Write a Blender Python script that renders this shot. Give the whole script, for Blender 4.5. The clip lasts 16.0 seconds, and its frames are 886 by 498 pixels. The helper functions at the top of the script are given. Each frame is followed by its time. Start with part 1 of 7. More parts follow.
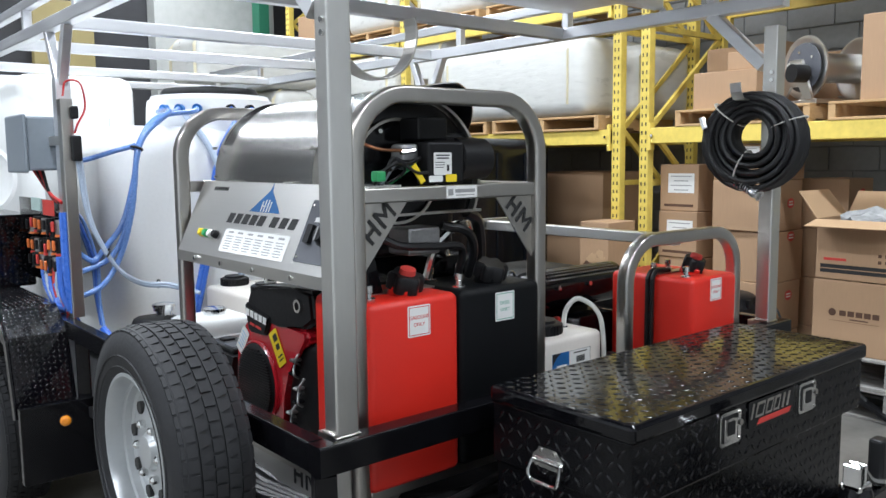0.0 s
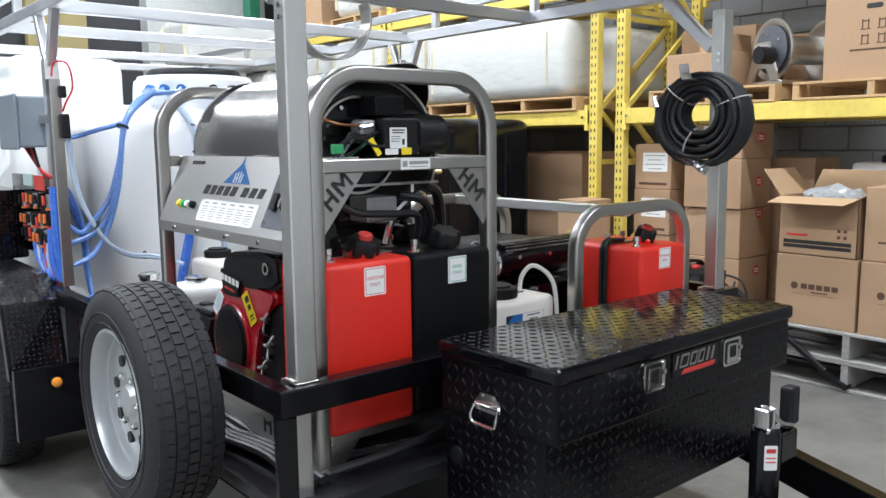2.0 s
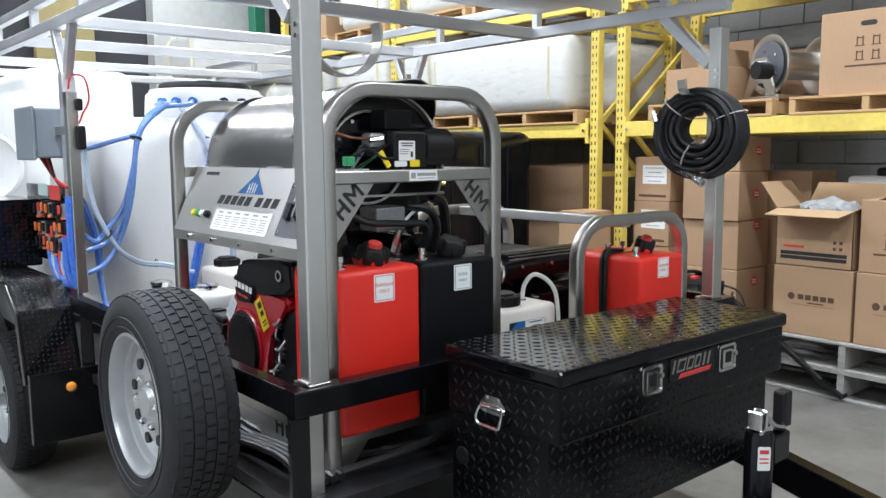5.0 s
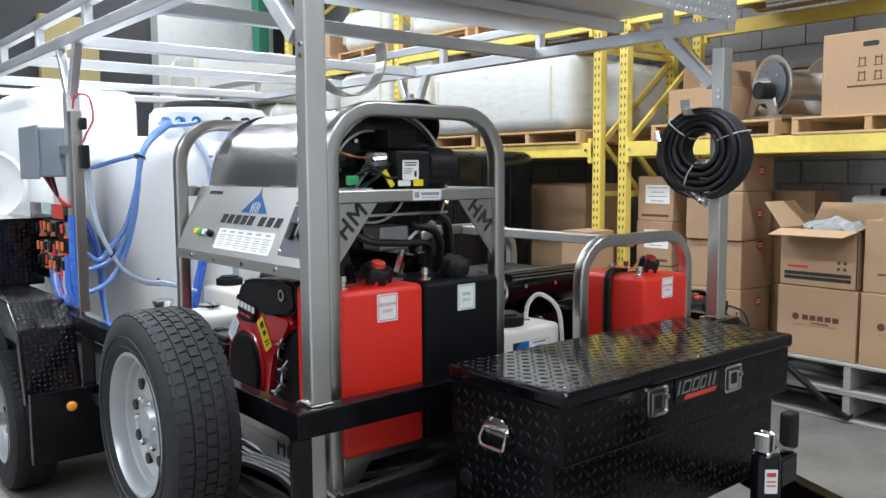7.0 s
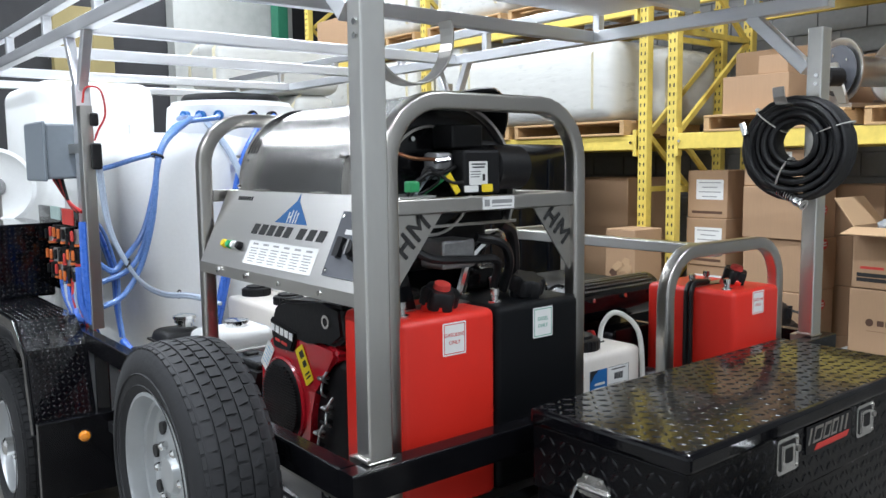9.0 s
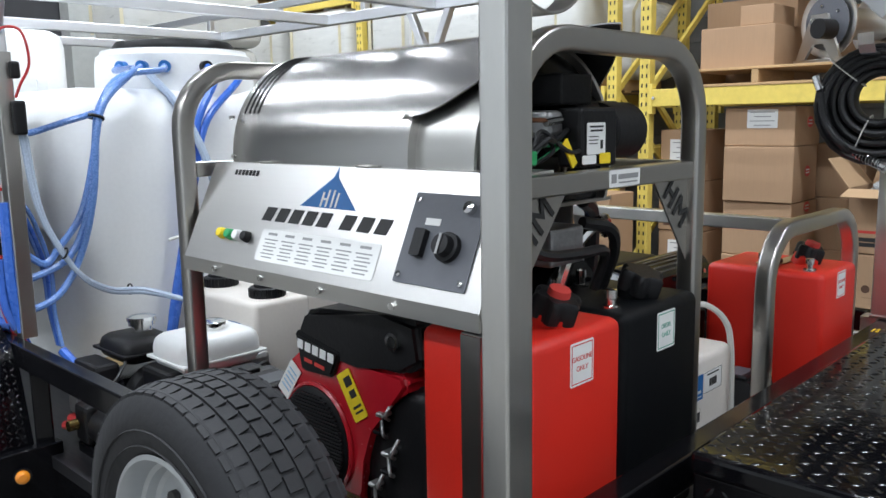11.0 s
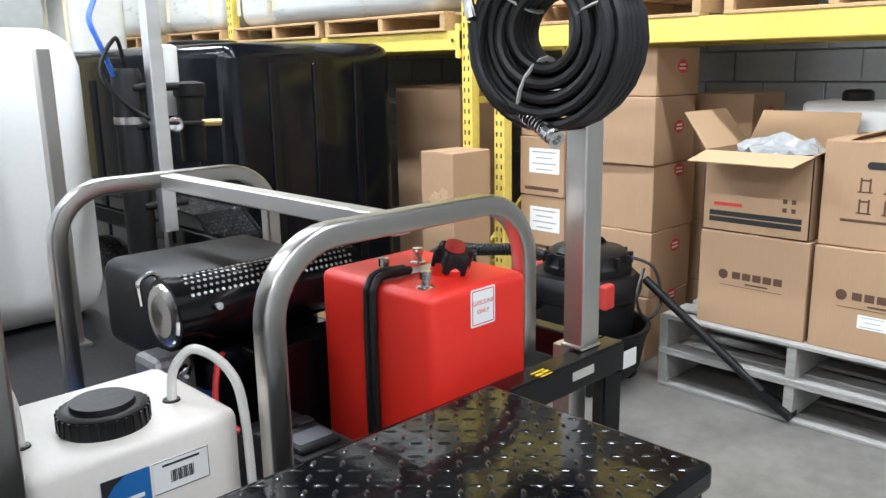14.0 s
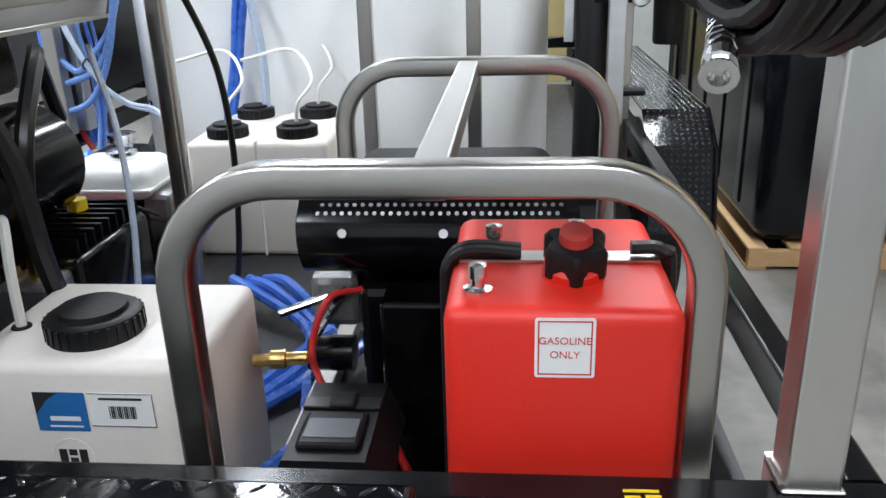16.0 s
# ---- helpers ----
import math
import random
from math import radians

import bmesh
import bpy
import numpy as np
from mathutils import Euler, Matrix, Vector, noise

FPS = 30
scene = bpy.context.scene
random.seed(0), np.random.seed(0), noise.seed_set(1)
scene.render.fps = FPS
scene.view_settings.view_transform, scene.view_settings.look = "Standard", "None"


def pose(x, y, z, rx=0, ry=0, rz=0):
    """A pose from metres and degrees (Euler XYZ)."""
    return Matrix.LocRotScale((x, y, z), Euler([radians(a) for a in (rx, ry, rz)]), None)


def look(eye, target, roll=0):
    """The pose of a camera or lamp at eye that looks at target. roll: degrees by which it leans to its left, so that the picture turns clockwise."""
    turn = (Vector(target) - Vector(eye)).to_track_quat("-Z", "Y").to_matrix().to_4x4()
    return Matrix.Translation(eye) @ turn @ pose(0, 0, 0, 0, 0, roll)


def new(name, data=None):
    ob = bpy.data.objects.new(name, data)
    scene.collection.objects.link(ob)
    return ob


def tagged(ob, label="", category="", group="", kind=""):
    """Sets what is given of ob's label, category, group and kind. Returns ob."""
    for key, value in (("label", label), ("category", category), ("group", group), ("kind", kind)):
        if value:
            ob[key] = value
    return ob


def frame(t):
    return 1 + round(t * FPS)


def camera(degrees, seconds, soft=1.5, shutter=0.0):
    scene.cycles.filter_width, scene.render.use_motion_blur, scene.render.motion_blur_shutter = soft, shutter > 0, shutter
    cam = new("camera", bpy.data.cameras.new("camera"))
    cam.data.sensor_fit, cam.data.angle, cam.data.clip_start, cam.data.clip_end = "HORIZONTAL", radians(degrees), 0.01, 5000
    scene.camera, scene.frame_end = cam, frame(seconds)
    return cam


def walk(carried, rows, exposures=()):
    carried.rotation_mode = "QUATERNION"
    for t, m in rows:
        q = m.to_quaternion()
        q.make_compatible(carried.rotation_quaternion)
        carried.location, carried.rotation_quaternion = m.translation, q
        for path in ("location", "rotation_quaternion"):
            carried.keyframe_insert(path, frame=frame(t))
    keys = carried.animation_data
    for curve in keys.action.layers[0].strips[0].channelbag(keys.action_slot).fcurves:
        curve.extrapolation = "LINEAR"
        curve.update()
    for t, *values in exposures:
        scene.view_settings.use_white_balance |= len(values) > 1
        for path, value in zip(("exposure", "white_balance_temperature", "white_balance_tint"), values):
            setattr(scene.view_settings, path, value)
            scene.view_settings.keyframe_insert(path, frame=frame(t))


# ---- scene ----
cam = camera(57.2, 16.0)
PATH = [
    (0, (0.076, 0.055, 1.64), (1.354, 1.577, 1.416), -0.6),
    (0.5, (0.066, 0.035, 1.639), (1.34, 1.562, 1.426), -1.0),
    (1, (0.065, 0.0, 1.627), (1.341, 1.526, 1.412), -1.0),
    (1.5, (0.069, -0.096, 1.617), (1.35, 1.425, 1.406), -0.6),
    (2, (0.038, -0.194, 1.613), (1.316, 1.321, 1.348), -0.6),
    (2.5, (0.012, -0.237, 1.614), (1.293, 1.277, 1.351), -0.7),
    (3, (-0.011, -0.257, 1.614), (1.265, 1.26, 1.353), -0.7),
    (3.5, (-0.029, -0.257, 1.62), (1.254, 1.257, 1.372), -0.6),
    (6, (-0.044, -0.261, 1.615), (1.232, 1.262, 1.391), -0.2),
    (6.5, (-0.042, -0.253, 1.617), (1.238, 1.271, 1.417), -0.2),
    (7, (-0.04, -0.249, 1.617), (1.239, 1.276, 1.427), -0.3),
    (7.5, (-0.044, -0.244, 1.61), (1.231, 1.286, 1.423), -0.4),
    (8, (-0.001, -0.204, 1.608), (1.278, 1.322, 1.418), -0.2),
    (8.5, (0.066, -0.041, 1.623), (1.319, 1.504, 1.416), -0.1),
    (9, (0.107, 0.176, 1.652), (1.356, 1.723, 1.44), -0.7),
    (9.2, (0.137, 0.267, 1.643), (1.402, 1.802, 1.438), -0.7),
    (11.3, (0.161, 0.932, 1.666), (1.594, 2.287, 1.335), -1.0),
    (11.5, (0.171, 0.933, 1.665), (1.606, 2.284, 1.327), -1.0),
    (12, (0.274, 0.897, 1.65), (1.709, 2.247, 1.309), -2.9),
    (12.5, (0.551, 0.754, 1.653), (2.044, 2.027, 1.268), -2.3),
    (13, (0.874, 0.651, 1.642), (2.393, 1.9, 1.255), -2.3),
    (13.5, (1.266, 0.641, 1.662), (2.784, 1.876, 1.251), -2.0),
    (14, (1.632, 0.592, 1.641), (2.994, 1.989, 1.199), -1.0),
    (14.5, (1.982, 0.574, 1.623), (2.959, 2.227, 1.062), -0.7),
    (15, (2.299, 0.686, 1.624), (2.936, 2.487, 1.032), -0.5),
    (15.5, (2.578, 0.759, 1.617), (2.844, 2.632, 0.966), -1.1),
    (16, (2.829, 0.818, 1.614), (2.656, 2.682, 0.91), -1.7),
]
EXPOSURES = [(0, -0.4), (1.5, -0.29), (3.5, -0.31), (6.5, -0.36), (7.2, -0.44), (9, -0.41), (11.5, -0.66), (12.3, -0.3), (13.2, 0.07), (14.6, 0.15), (15.4, -0.02), (16, -0.1)]
walk(cam, [(t, look(eye, target, roll)) for t, eye, target, roll in PATH], EXPOSURES)

# ---- light ----
world = bpy.data.worlds.new("warehouse_air")
world.use_nodes = True
world.node_tree.nodes["Background"].inputs[0].default_value = (0.75, 0.85, 1.0, 1)
world.node_tree.nodes["Background"].inputs[1].default_value = 0.01
scene.world = world
# All out of view; the row at x = -2.6 is added to brighten the panel.
LAMPS = [(-2.6, 0.2), (-2.6, 3.8), (-2.6, 7.4), (0.6, -1.6), (0.6, 2.2), (0.6, 5.8), (3.9, -1.6), (3.9, 2.0), (3.9, 5.6), (0.6, 9.3), (3.9, 9.2)]
LAMP_Z, LAMP_WATTS = 5.0, 154.0


# ---- materials ----
def material(name, color, rough=0.5, metal=0.0, vary=0.12, grain=30.0, bump=0.1, stretch=(1, 1, 1), coat=0.0, spec=0.5, stain=0.0, alpha=1.0, spread=0.12):
    m = bpy.data.materials.new(name)
    m.use_nodes = True
    nt = m.node_tree
    b = nt.nodes["Principled BSDF"]
    b.inputs["Metallic"].default_value = metal
    b.inputs["Specular IOR Level"].default_value = spec
    b.inputs["Coat Weight"].default_value = coat
    b.inputs["Alpha"].default_value = alpha
    co = nt.nodes.new("ShaderNodeTexCoord")
    mp = nt.nodes.new("ShaderNodeMapping")
    mp.inputs["Scale"].default_value = stretch
    nt.links.new(co.outputs["Object"], mp.inputs["Vector"])
    fine = nt.nodes.new("ShaderNodeTexNoise")
    fine.inputs["Scale"].default_value = grain
    fine.inputs["Detail"].default_value = 5
    nt.links.new(mp.outputs[0], fine.inputs["Vector"])
    big = nt.nodes.new("ShaderNodeTexNoise")
    big.inputs["Scale"].default_value = 2.3
    big.inputs["Detail"].default_value = 3
    nt.links.new(co.outputs["Object"], big.inputs["Vector"])
    add = nt.nodes.new("ShaderNodeMath")
    add.operation = "MULTIPLY_ADD"
    add.inputs[1].default_value = 0.6
    nt.links.new(fine.outputs["Fac"], add.inputs[0])
    half = nt.nodes.new("ShaderNodeMath")
    half.operation = "MULTIPLY"
    half.inputs[1].default_value = 0.4
    nt.links.new(big.outputs["Fac"], half.inputs[0])
    nt.links.new(half.outputs[0], add.inputs[2])
    info = nt.nodes.new("ShaderNodeObjectInfo")
    rnd = nt.nodes.new("ShaderNodeMath")
    rnd.operation = "MULTIPLY_ADD"
    rnd.inputs[1].default_value = 0.12
    nt.links.new(info.outputs["Random"], rnd.inputs[0])
    nt.links.new(add.outputs[0], rnd.inputs[2])
    ramp = nt.nodes.new("ShaderNodeMapRange")
    ramp.inputs["From Min"].default_value = 0.25
    ramp.inputs["From Max"].default_value = 0.85
    ramp.inputs["To Min"].default_value = 1.0 - vary
    ramp.inputs["To Max"].default_value = 1.0 + vary
    nt.links.new(rnd.outputs[0], ramp.inputs["Value"])
    mul = nt.nodes.new("ShaderNodeVectorMath")
    mul.operation = "SCALE"
    mul.inputs[0].default_value = color
    nt.links.new(ramp.outputs[0], mul.inputs["Scale"])
    last = mul.outputs[0]
    if stain:
        st = nt.nodes.new("ShaderNodeTexNoise")
        st.inputs["Scale"].default_value = 1.1
        st.inputs["Detail"].default_value = 8
        st.inputs["Roughness"].default_value = 0.7
        nt.links.new(co.outputs["Object"], st.inputs["Vector"])
        sr = nt.nodes.new("ShaderNodeMapRange")
        sr.inputs["From Min"].default_value = 0.48
        sr.inputs["From Max"].default_value = 0.72
        sr.inputs["To Min"].default_value = 1.0
        sr.inputs["To Max"].default_value = 1.0 - stain
        nt.links.new(st.outputs["Fac"], sr.inputs["Value"])
        m2 = nt.nodes.new("ShaderNodeVectorMath")
        m2.operation = "SCALE"
        nt.links.new(last, m2.inputs[0])
        nt.links.new(sr.outputs[0], m2.inputs["Scale"])
        last = m2.outputs[0]
    nt.links.new(last, b.inputs["Base Color"])
    rr = nt.nodes.new("ShaderNodeMapRange")
    rr.inputs["To Min"].default_value = max(0.02, rough - spread)
    rr.inputs["To Max"].default_value = min(1.0, rough + spread)
    nt.links.new(add.outputs[0], rr.inputs["Value"])
    nt.links.new(rr.outputs[0], b.inputs["Roughness"])
    if bump:
        bp = nt.nodes.new("ShaderNodeBump")
        bp.inputs["Strength"].default_value = bump
        bp.inputs["Distance"].default_value = 0.004
        nt.links.new(fine.outputs["Fac"], bp.inputs["Height"])
        nt.links.new(bp.outputs[0], b.inputs["Normal"])
    return m


def glow(name, color, strength):
    m = bpy.data.materials.new(name)
    m.use_nodes = True
    b = m.node_tree.nodes["Principled BSDF"]
    b.inputs["Base Color"].default_value = (*color, 1)
    b.inputs["Emission Color"].default_value = (*color, 1)
    b.inputs["Emission Strength"].default_value = strength
    return m


STEEL = material("brushed_stainless", (0.55, 0.53, 0.495), 0.30, 1.0, 0.03, 60, 0.004, (1, 1, 0.3), spread=0.03)
STEEL_X = material("brushed_stainless_lengthwise", (0.66, 0.65, 0.62), 0.36, 1.0, 0.05, 60, 0.02, (1, 0.05, 1), spread=0.06)
ALU = material("mill_aluminium", (0.82, 0.83, 0.85), 0.42, 1.0, 0.08, 40, 0.05, (0.1, 0.1, 1))
SHEET = material("satin_steel_sheet", (0.72, 0.71, 0.69), 0.36, 1.0, 0.03, 90, 0.012, (1, 0.03, 1), spread=0.05)
POST = material("bright_stainless_tube", (0.74, 0.73, 0.70), 0.32, 1.0, 0.05, 60, 0.01, (1, 1, 0.3), spread=0.05)
BOILER = material("rolled_stainless_sheet", (0.66, 0.65, 0.63), 0.24, 1.0, 0.05, 70, 0.008, (1, 0.04, 1), spread=0.04)
CHROME = material("bright_zinc", (0.75, 0.75, 0.74), 0.15, 1.0, 0.1, 40, 0.02)
BRASS = material("brass", (0.70, 0.48, 0.18), 0.25, 1.0, 0.12, 40, 0.02)
BLACK_PAINT = material("black_gloss_paint", (0.0035, 0.0035, 0.0045), 0.16, 0.0, 0.3, 25, 0.05, spec=0.34, spread=0.07)
BLACK_PLATE = material("black_powder_coat", (0.003, 0.003, 0.004), 0.09, 0.0, 0.3, 9, 0.35, spec=0.32, spread=0.05)
BODY_PLATE = material("black_plate_sides", (0.003, 0.003, 0.004), 0.26, 0.0, 0.3, 14, 0.25, spec=0.22, spread=0.06)
SIDE_TREAD = material("side_treads", (0.004, 0.004, 0.005), 0.22, 0.0, 0.3, 60, 0.05, spec=0.4, spread=0.05)
# Treads lighter and glossier than the plate: glints helped along by the material.
TREAD = material("glinting_black_treads", (0.007, 0.007, 0.008), 0.13, 0.0, 0.3, 60, 0.05, spec=0.7, spread=0.05)
BLACK_PLASTIC = material("black_moulded_plastic", (0.008, 0.008, 0.009), 0.45, 0.0, 0.2, 90, 0.15, spec=0.3)
BLACK_POLY = material("black_polyethylene", (0.004, 0.005, 0.007), 0.16, 0.0, 0.35, 5, 0.7, (1, 1, 0.15), spec=0.32, spread=0.08)
RUBBER = material("tyre_rubber", (0.014, 0.0145, 0.0165), 0.68, 0.0, 0.3, 60, 0.3)
HOSE = material("black_hose_rubber", (0.012, 0.012, 0.013), 0.40, 0.0, 0.25, 50, 0.1)
RED = material("red_polyethylene", (0.70, 0.024, 0.013), 0.42, 0.0, 0.05, 200, 0.12)
RED_PAINT = material("red_engine_paint", (0.45, 0.012, 0.022), 0.25, 0.0, 0.08, 60, 0.04, coat=0.5)
TANK_BLACK = material("black_tank_polyethylene", (0.0045, 0.005, 0.006), 0.5, 0.0, 0.15, 200, 0.15, spec=0.15)
WHITE_POLY = material("white_polyethylene", (0.86, 0.87, 0.86), 0.42, 0.0, 0.04, 60, 0.08)
NATURAL = material("natural_polyethylene", (0.76, 0.71, 0.65), 0.45, 0.0, 0.05, 80, 0.08)
WRAP = material("stretch_wrapped_plastic", (0.62, 0.62, 0.59), 0.3, 0.0, 0.10, 6, 0.6, (1, 1, 4), stain=0.12)
YELLOW = material("yellow_rack_paint", (0.80, 0.61, 0.13), 0.42, 0.0, 0.12, 25, 0.08, stain=0.35)
CARD = material("brown_cardboard", (0.42, 0.265, 0.155), 0.8, 0.0, 0.08, 120, 0.12, (1, 1, 0.1), stain=0.10)
CARD_IN = material("cardboard_inside", (0.50, 0.33, 0.19), 0.85, 0.0, 0.08, 120, 0.12)
CARD_INK = material("brown_print", (0.10, 0.05, 0.03), 0.8, 0.0, 0.1, 80, 0.0)
TAPE = material("white_paper_label", (0.80, 0.80, 0.78), 0.6, 0.0, 0.03, 60, 0.0)
INK = material("black_print", (0.02, 0.02, 0.02), 0.6, 0.0, 0.1, 60, 0.0)
GREY_INK = material("grey_print", (0.30, 0.30, 0.30), 0.6, 0.0, 0.1, 60, 0.0)
RED_INK = material("red_print", (0.60, 0.05, 0.04), 0.6, 0.0, 0.1, 60, 0.0)
BLUE_INK = material("blue_print", (0.02, 0.15, 0.42), 0.5, 0.0, 0.2, 10, 0.0)
PALE_BLUE = material("pale_blue_print", (0.25, 0.45, 0.65), 0.5, 0.0, 0.2, 10, 0.0)
GREEN_INK = material("green_print", (0.05, 0.32, 0.22), 0.5, 0.0, 0.1, 60, 0.0)
YELLOW_INK = material("yellow_sticker", (0.85, 0.62, 0.02), 0.5, 0.0, 0.1, 60, 0.0)
PINE = material("pallet_pine", (0.52, 0.33, 0.16), 0.75, 0.0, 0.25, 14, 0.25, (1, 8, 8), stain=0.25)
GREY_WOOD = material("weathered_pallet", (0.36, 0.35, 0.325), 0.8, 0.0, 0.35, 14, 0.4, (8, 1, 8), stain=0.5)
CONCRETE = material("concrete_floor", (0.185, 0.176, 0.160), 0.45, 0.0, 0.30, 14, 0.14, stain=0.5)
BLOCK = material("painted_block", (0.25, 0.25, 0.245), 0.8, 0.0, 0.15, 20, 0.3, stain=0.15)
MORTAR = material("mortar", (0.22, 0.22, 0.215), 0.9, 0.0, 0.2, 40, 0.3)
PRECAST = material("concrete_panel", (0.45, 0.46, 0.44), 0.8, 0.0, 0.12, 10, 0.2, stain=0.15)
# White of the unseen west and south walls, chosen to brighten steel and whites.
BOUNCE_WALL = material("white_bounce_wall", (0.66, 0.68, 0.69), 0.7, 0.0, 0.1, 20, 0.15, stain=0.1)
DARK_WALL = material("dark_wall_panel", (0.03, 0.03, 0.033), 0.7, 0.0, 0.3, 8, 0.1)
CEIL = material("ceiling_deck", (0.10, 0.105, 0.11), 0.8, 0.0, 0.15, 8, 0.1)
GREY_BOX = material("grey_enclosure", (0.20, 0.23, 0.26), 0.45, 0.0, 0.08, 40, 0.05)
DARK_GREY = material("dark_grey_panel", (0.10, 0.105, 0.12), 0.45, 0.0, 0.1, 60, 0.1)
BLUE_HOSE = material("blue_hose", (0.05, 0.16, 0.62), 0.28, 0.0, 0.12, 30, 0.02)
BLUE_CLEAR = material("braided_blue_hose", (0.14, 0.27, 0.62), 0.28, 0.0, 0.25, 160, 0.15)
CLEAR_HOSE = material("cloudy_braided_hose", (0.42, 0.50, 0.62), 0.28, 0.0, 0.15, 160, 0.15)
WHITE_TUBE = material("white_tubing", (0.78, 0.77, 0.72), 0.35, 0.0, 0.04, 30, 0.02)
RED_WIRE = material("red_wire", (0.55, 0.03, 0.03), 0.35, 0.0, 0.1, 30, 0.02)
ORANGE = material("amber_lens", (0.85, 0.28, 0.02), 0.2, 0.0, 0.1, 60, 0.05, coat=0.5)
ORANGE_KNOB = material("orange_plastic", (0.75, 0.18, 0.04), 0.4, 0.0, 0.1, 60, 0.05)
GREEN_BTN = material("green_plastic", (0.03, 0.35, 0.12), 0.35, 0.0, 0.1, 60, 0.02)
WHEEL = material("silver_wheel_paint", (0.50, 0.52, 0.53), 0.33, 0.45, 0.06, 60, 0.04)
CAST = material("cast_aluminium", (0.35, 0.35, 0.35), 0.45, 0.9, 0.25, 80, 0.4)
GREEN_POST = material("green_paint", (0.02, 0.16, 0.09), 0.5, 0.0, 0.1, 30, 0.05)
LAMP_ON = glow("lamp_diffuser", (0.95, 1.0, 0.98), 9.0)


# ---- mesh helpers ----
FINE = {"print", "cut_mark", "name_marks", "care_marks", "printed_mark", "badge_marks", "emblem_bars", "model_marks", "black_marks", "small_print", "border", "printed_band", "tread", "slotting", "perforation"}


def part(name, bm, mat, parent=None, label="", smooth=False):
    bmesh.ops.recalc_face_normals(bm, faces=bm.faces)
    me = bpy.data.meshes.new(name)
    bm.to_mesh(me)
    bm.free()
    if smooth:
        me.shade_smooth()
        me.set_sharp_from_angle(angle=radians(40))
    me.materials.append(mat)
    ob = new(name, me)
    ob.parent = parent
    if label:
        ob["label"] = label
    if name in FINE:
        ob["kind"] = "stuff"
    return ob


def thing(name, label, category, at=(0, 0, 0), group="", kind="", turn=0.0):
    ob = new(name)
    ob.empty_display_size = 0.1
    ob.matrix_basis = pose(*at, 0, 0, turn)
    return tagged(ob, label, category, group, kind)


def box(bm, x0, x1, y0, y1, z0, z1, bevel=0.0, segs=2):
    vs = [bm.verts.new((x, y, z)) for x in (x0, x1) for y in (y0, y1) for z in (z0, z1)]
    fs = [bm.faces.new([vs[i] for i in f]) for f in ((0, 1, 3, 2), (4, 6, 7, 5), (0, 4, 5, 1), (2, 3, 7, 6), (0, 2, 6, 4), (1, 5, 7, 3))]
    if bevel:
        es = list({e for f in fs for e in f.edges})
        bmesh.ops.bevel(bm, geom=es, offset=bevel, segments=segs, profile=0.5, affect="EDGES")
    return bm


def boxes(*rows, bevel=0.0, segs=2):
    bm = bmesh.new()
    for r in rows:
        box(bm, *r, bevel=bevel, segs=segs)
    return bm


def sweep(bm, pts, sec, up=(0, 0, 1), closed=False):
    """Carry the flat outline sec along pts."""
    pts = [Vector(p) for p in pts]
    n = len(pts)
    rings, u = [], Vector(up)
    for i, p in enumerate(pts):
        a = pts[i - 1] if (i or closed) else p
        b = pts[(i + 1) % n] if (i < n - 1 or closed) else p
        d = (b - a).normalized()
        s = d.cross(u)
        if s.length < 1e-4:
            s = d.cross(Vector((0.3, 1, 0.2)))
        s.normalize()
        u = s.cross(d).normalized()
        k = 1.0
        if 0 < i < n - 1 or closed:
            c = max(0.5, (p - a).normalized().dot(d)) if (p - a).length else 1.0
            k = 1.0 / c
        rings.append([bm.verts.new(p + s * x * k + u * y) for x, y in sec])
    m = len(sec)
    for i in range(n if closed else n - 1):
        r, q = rings[i], rings[(i + 1) % n]
        for j in range(m):
            bm.faces.new((r[j], r[(j + 1) % m], q[(j + 1) % m], q[j]))
    if not closed:
        bm.faces.new(rings[0])
        bm.faces.new(rings[-1])
    return bm


def disc(r, n=10):
    return [(r * math.cos(2 * math.pi * i / n), r * math.sin(2 * math.pi * i / n)) for i in range(n)]


def rounded(w, h, r, n=3):
    out = []
    for cx, cy, a in ((w / 2 - r, h / 2 - r, 0), (-w / 2 + r, h / 2 - r, 90), (-w / 2 + r, -h / 2 + r, 180), (w / 2 - r, -h / 2 + r, 270)):
        for i in range(n + 1):
            t = radians(a + 90 * i / n)
            out.append((cx + r * math.cos(t), cy + r * math.sin(t)))
    return out


def spline(pts, steps=6):
    pts = [Vector(p) for p in pts]
    pts = [pts[0] * 2 - pts[1]] + pts + [pts[-1] * 2 - pts[-2]]
    out = []
    for a, b, c, d in zip(pts, pts[1:], pts[2:], pts[3:]):
        for i in range(steps):
            t = i / steps
            out.append(0.5 * (2 * b + (c - a) * t + (2 * a - 5 * b + 4 * c - d) * t * t + (3 * b - a - 3 * c + d) * t ** 3))
    return out + [pts[-2]]


def tube(pts, r, n=8, steps=6, bm=None):
    return sweep(bm or bmesh.new(), spline(pts, steps) if steps else pts, disc(r, n))


def rod(a, b, r, n=12, bm=None, r2=None):
    bm = bm or bmesh.new()
    a, b = Vector(a), Vector(b)
    d = (b - a).normalized()
    s = d.orthogonal().normalized()
    u = d.cross(s)
    rings = [[bm.verts.new(p + (s * x + u * y)) for x, y in disc(q, n)] for p, q in ((a, r), (b, r if r2 is None else r2))]
    for j in range(n):
        bm.faces.new((rings[0][j], rings[0][(j + 1) % n], rings[1][(j + 1) % n], rings[1][j]))
    bm.faces.new(rings[0]), bm.faces.new(rings[1])
    return bm


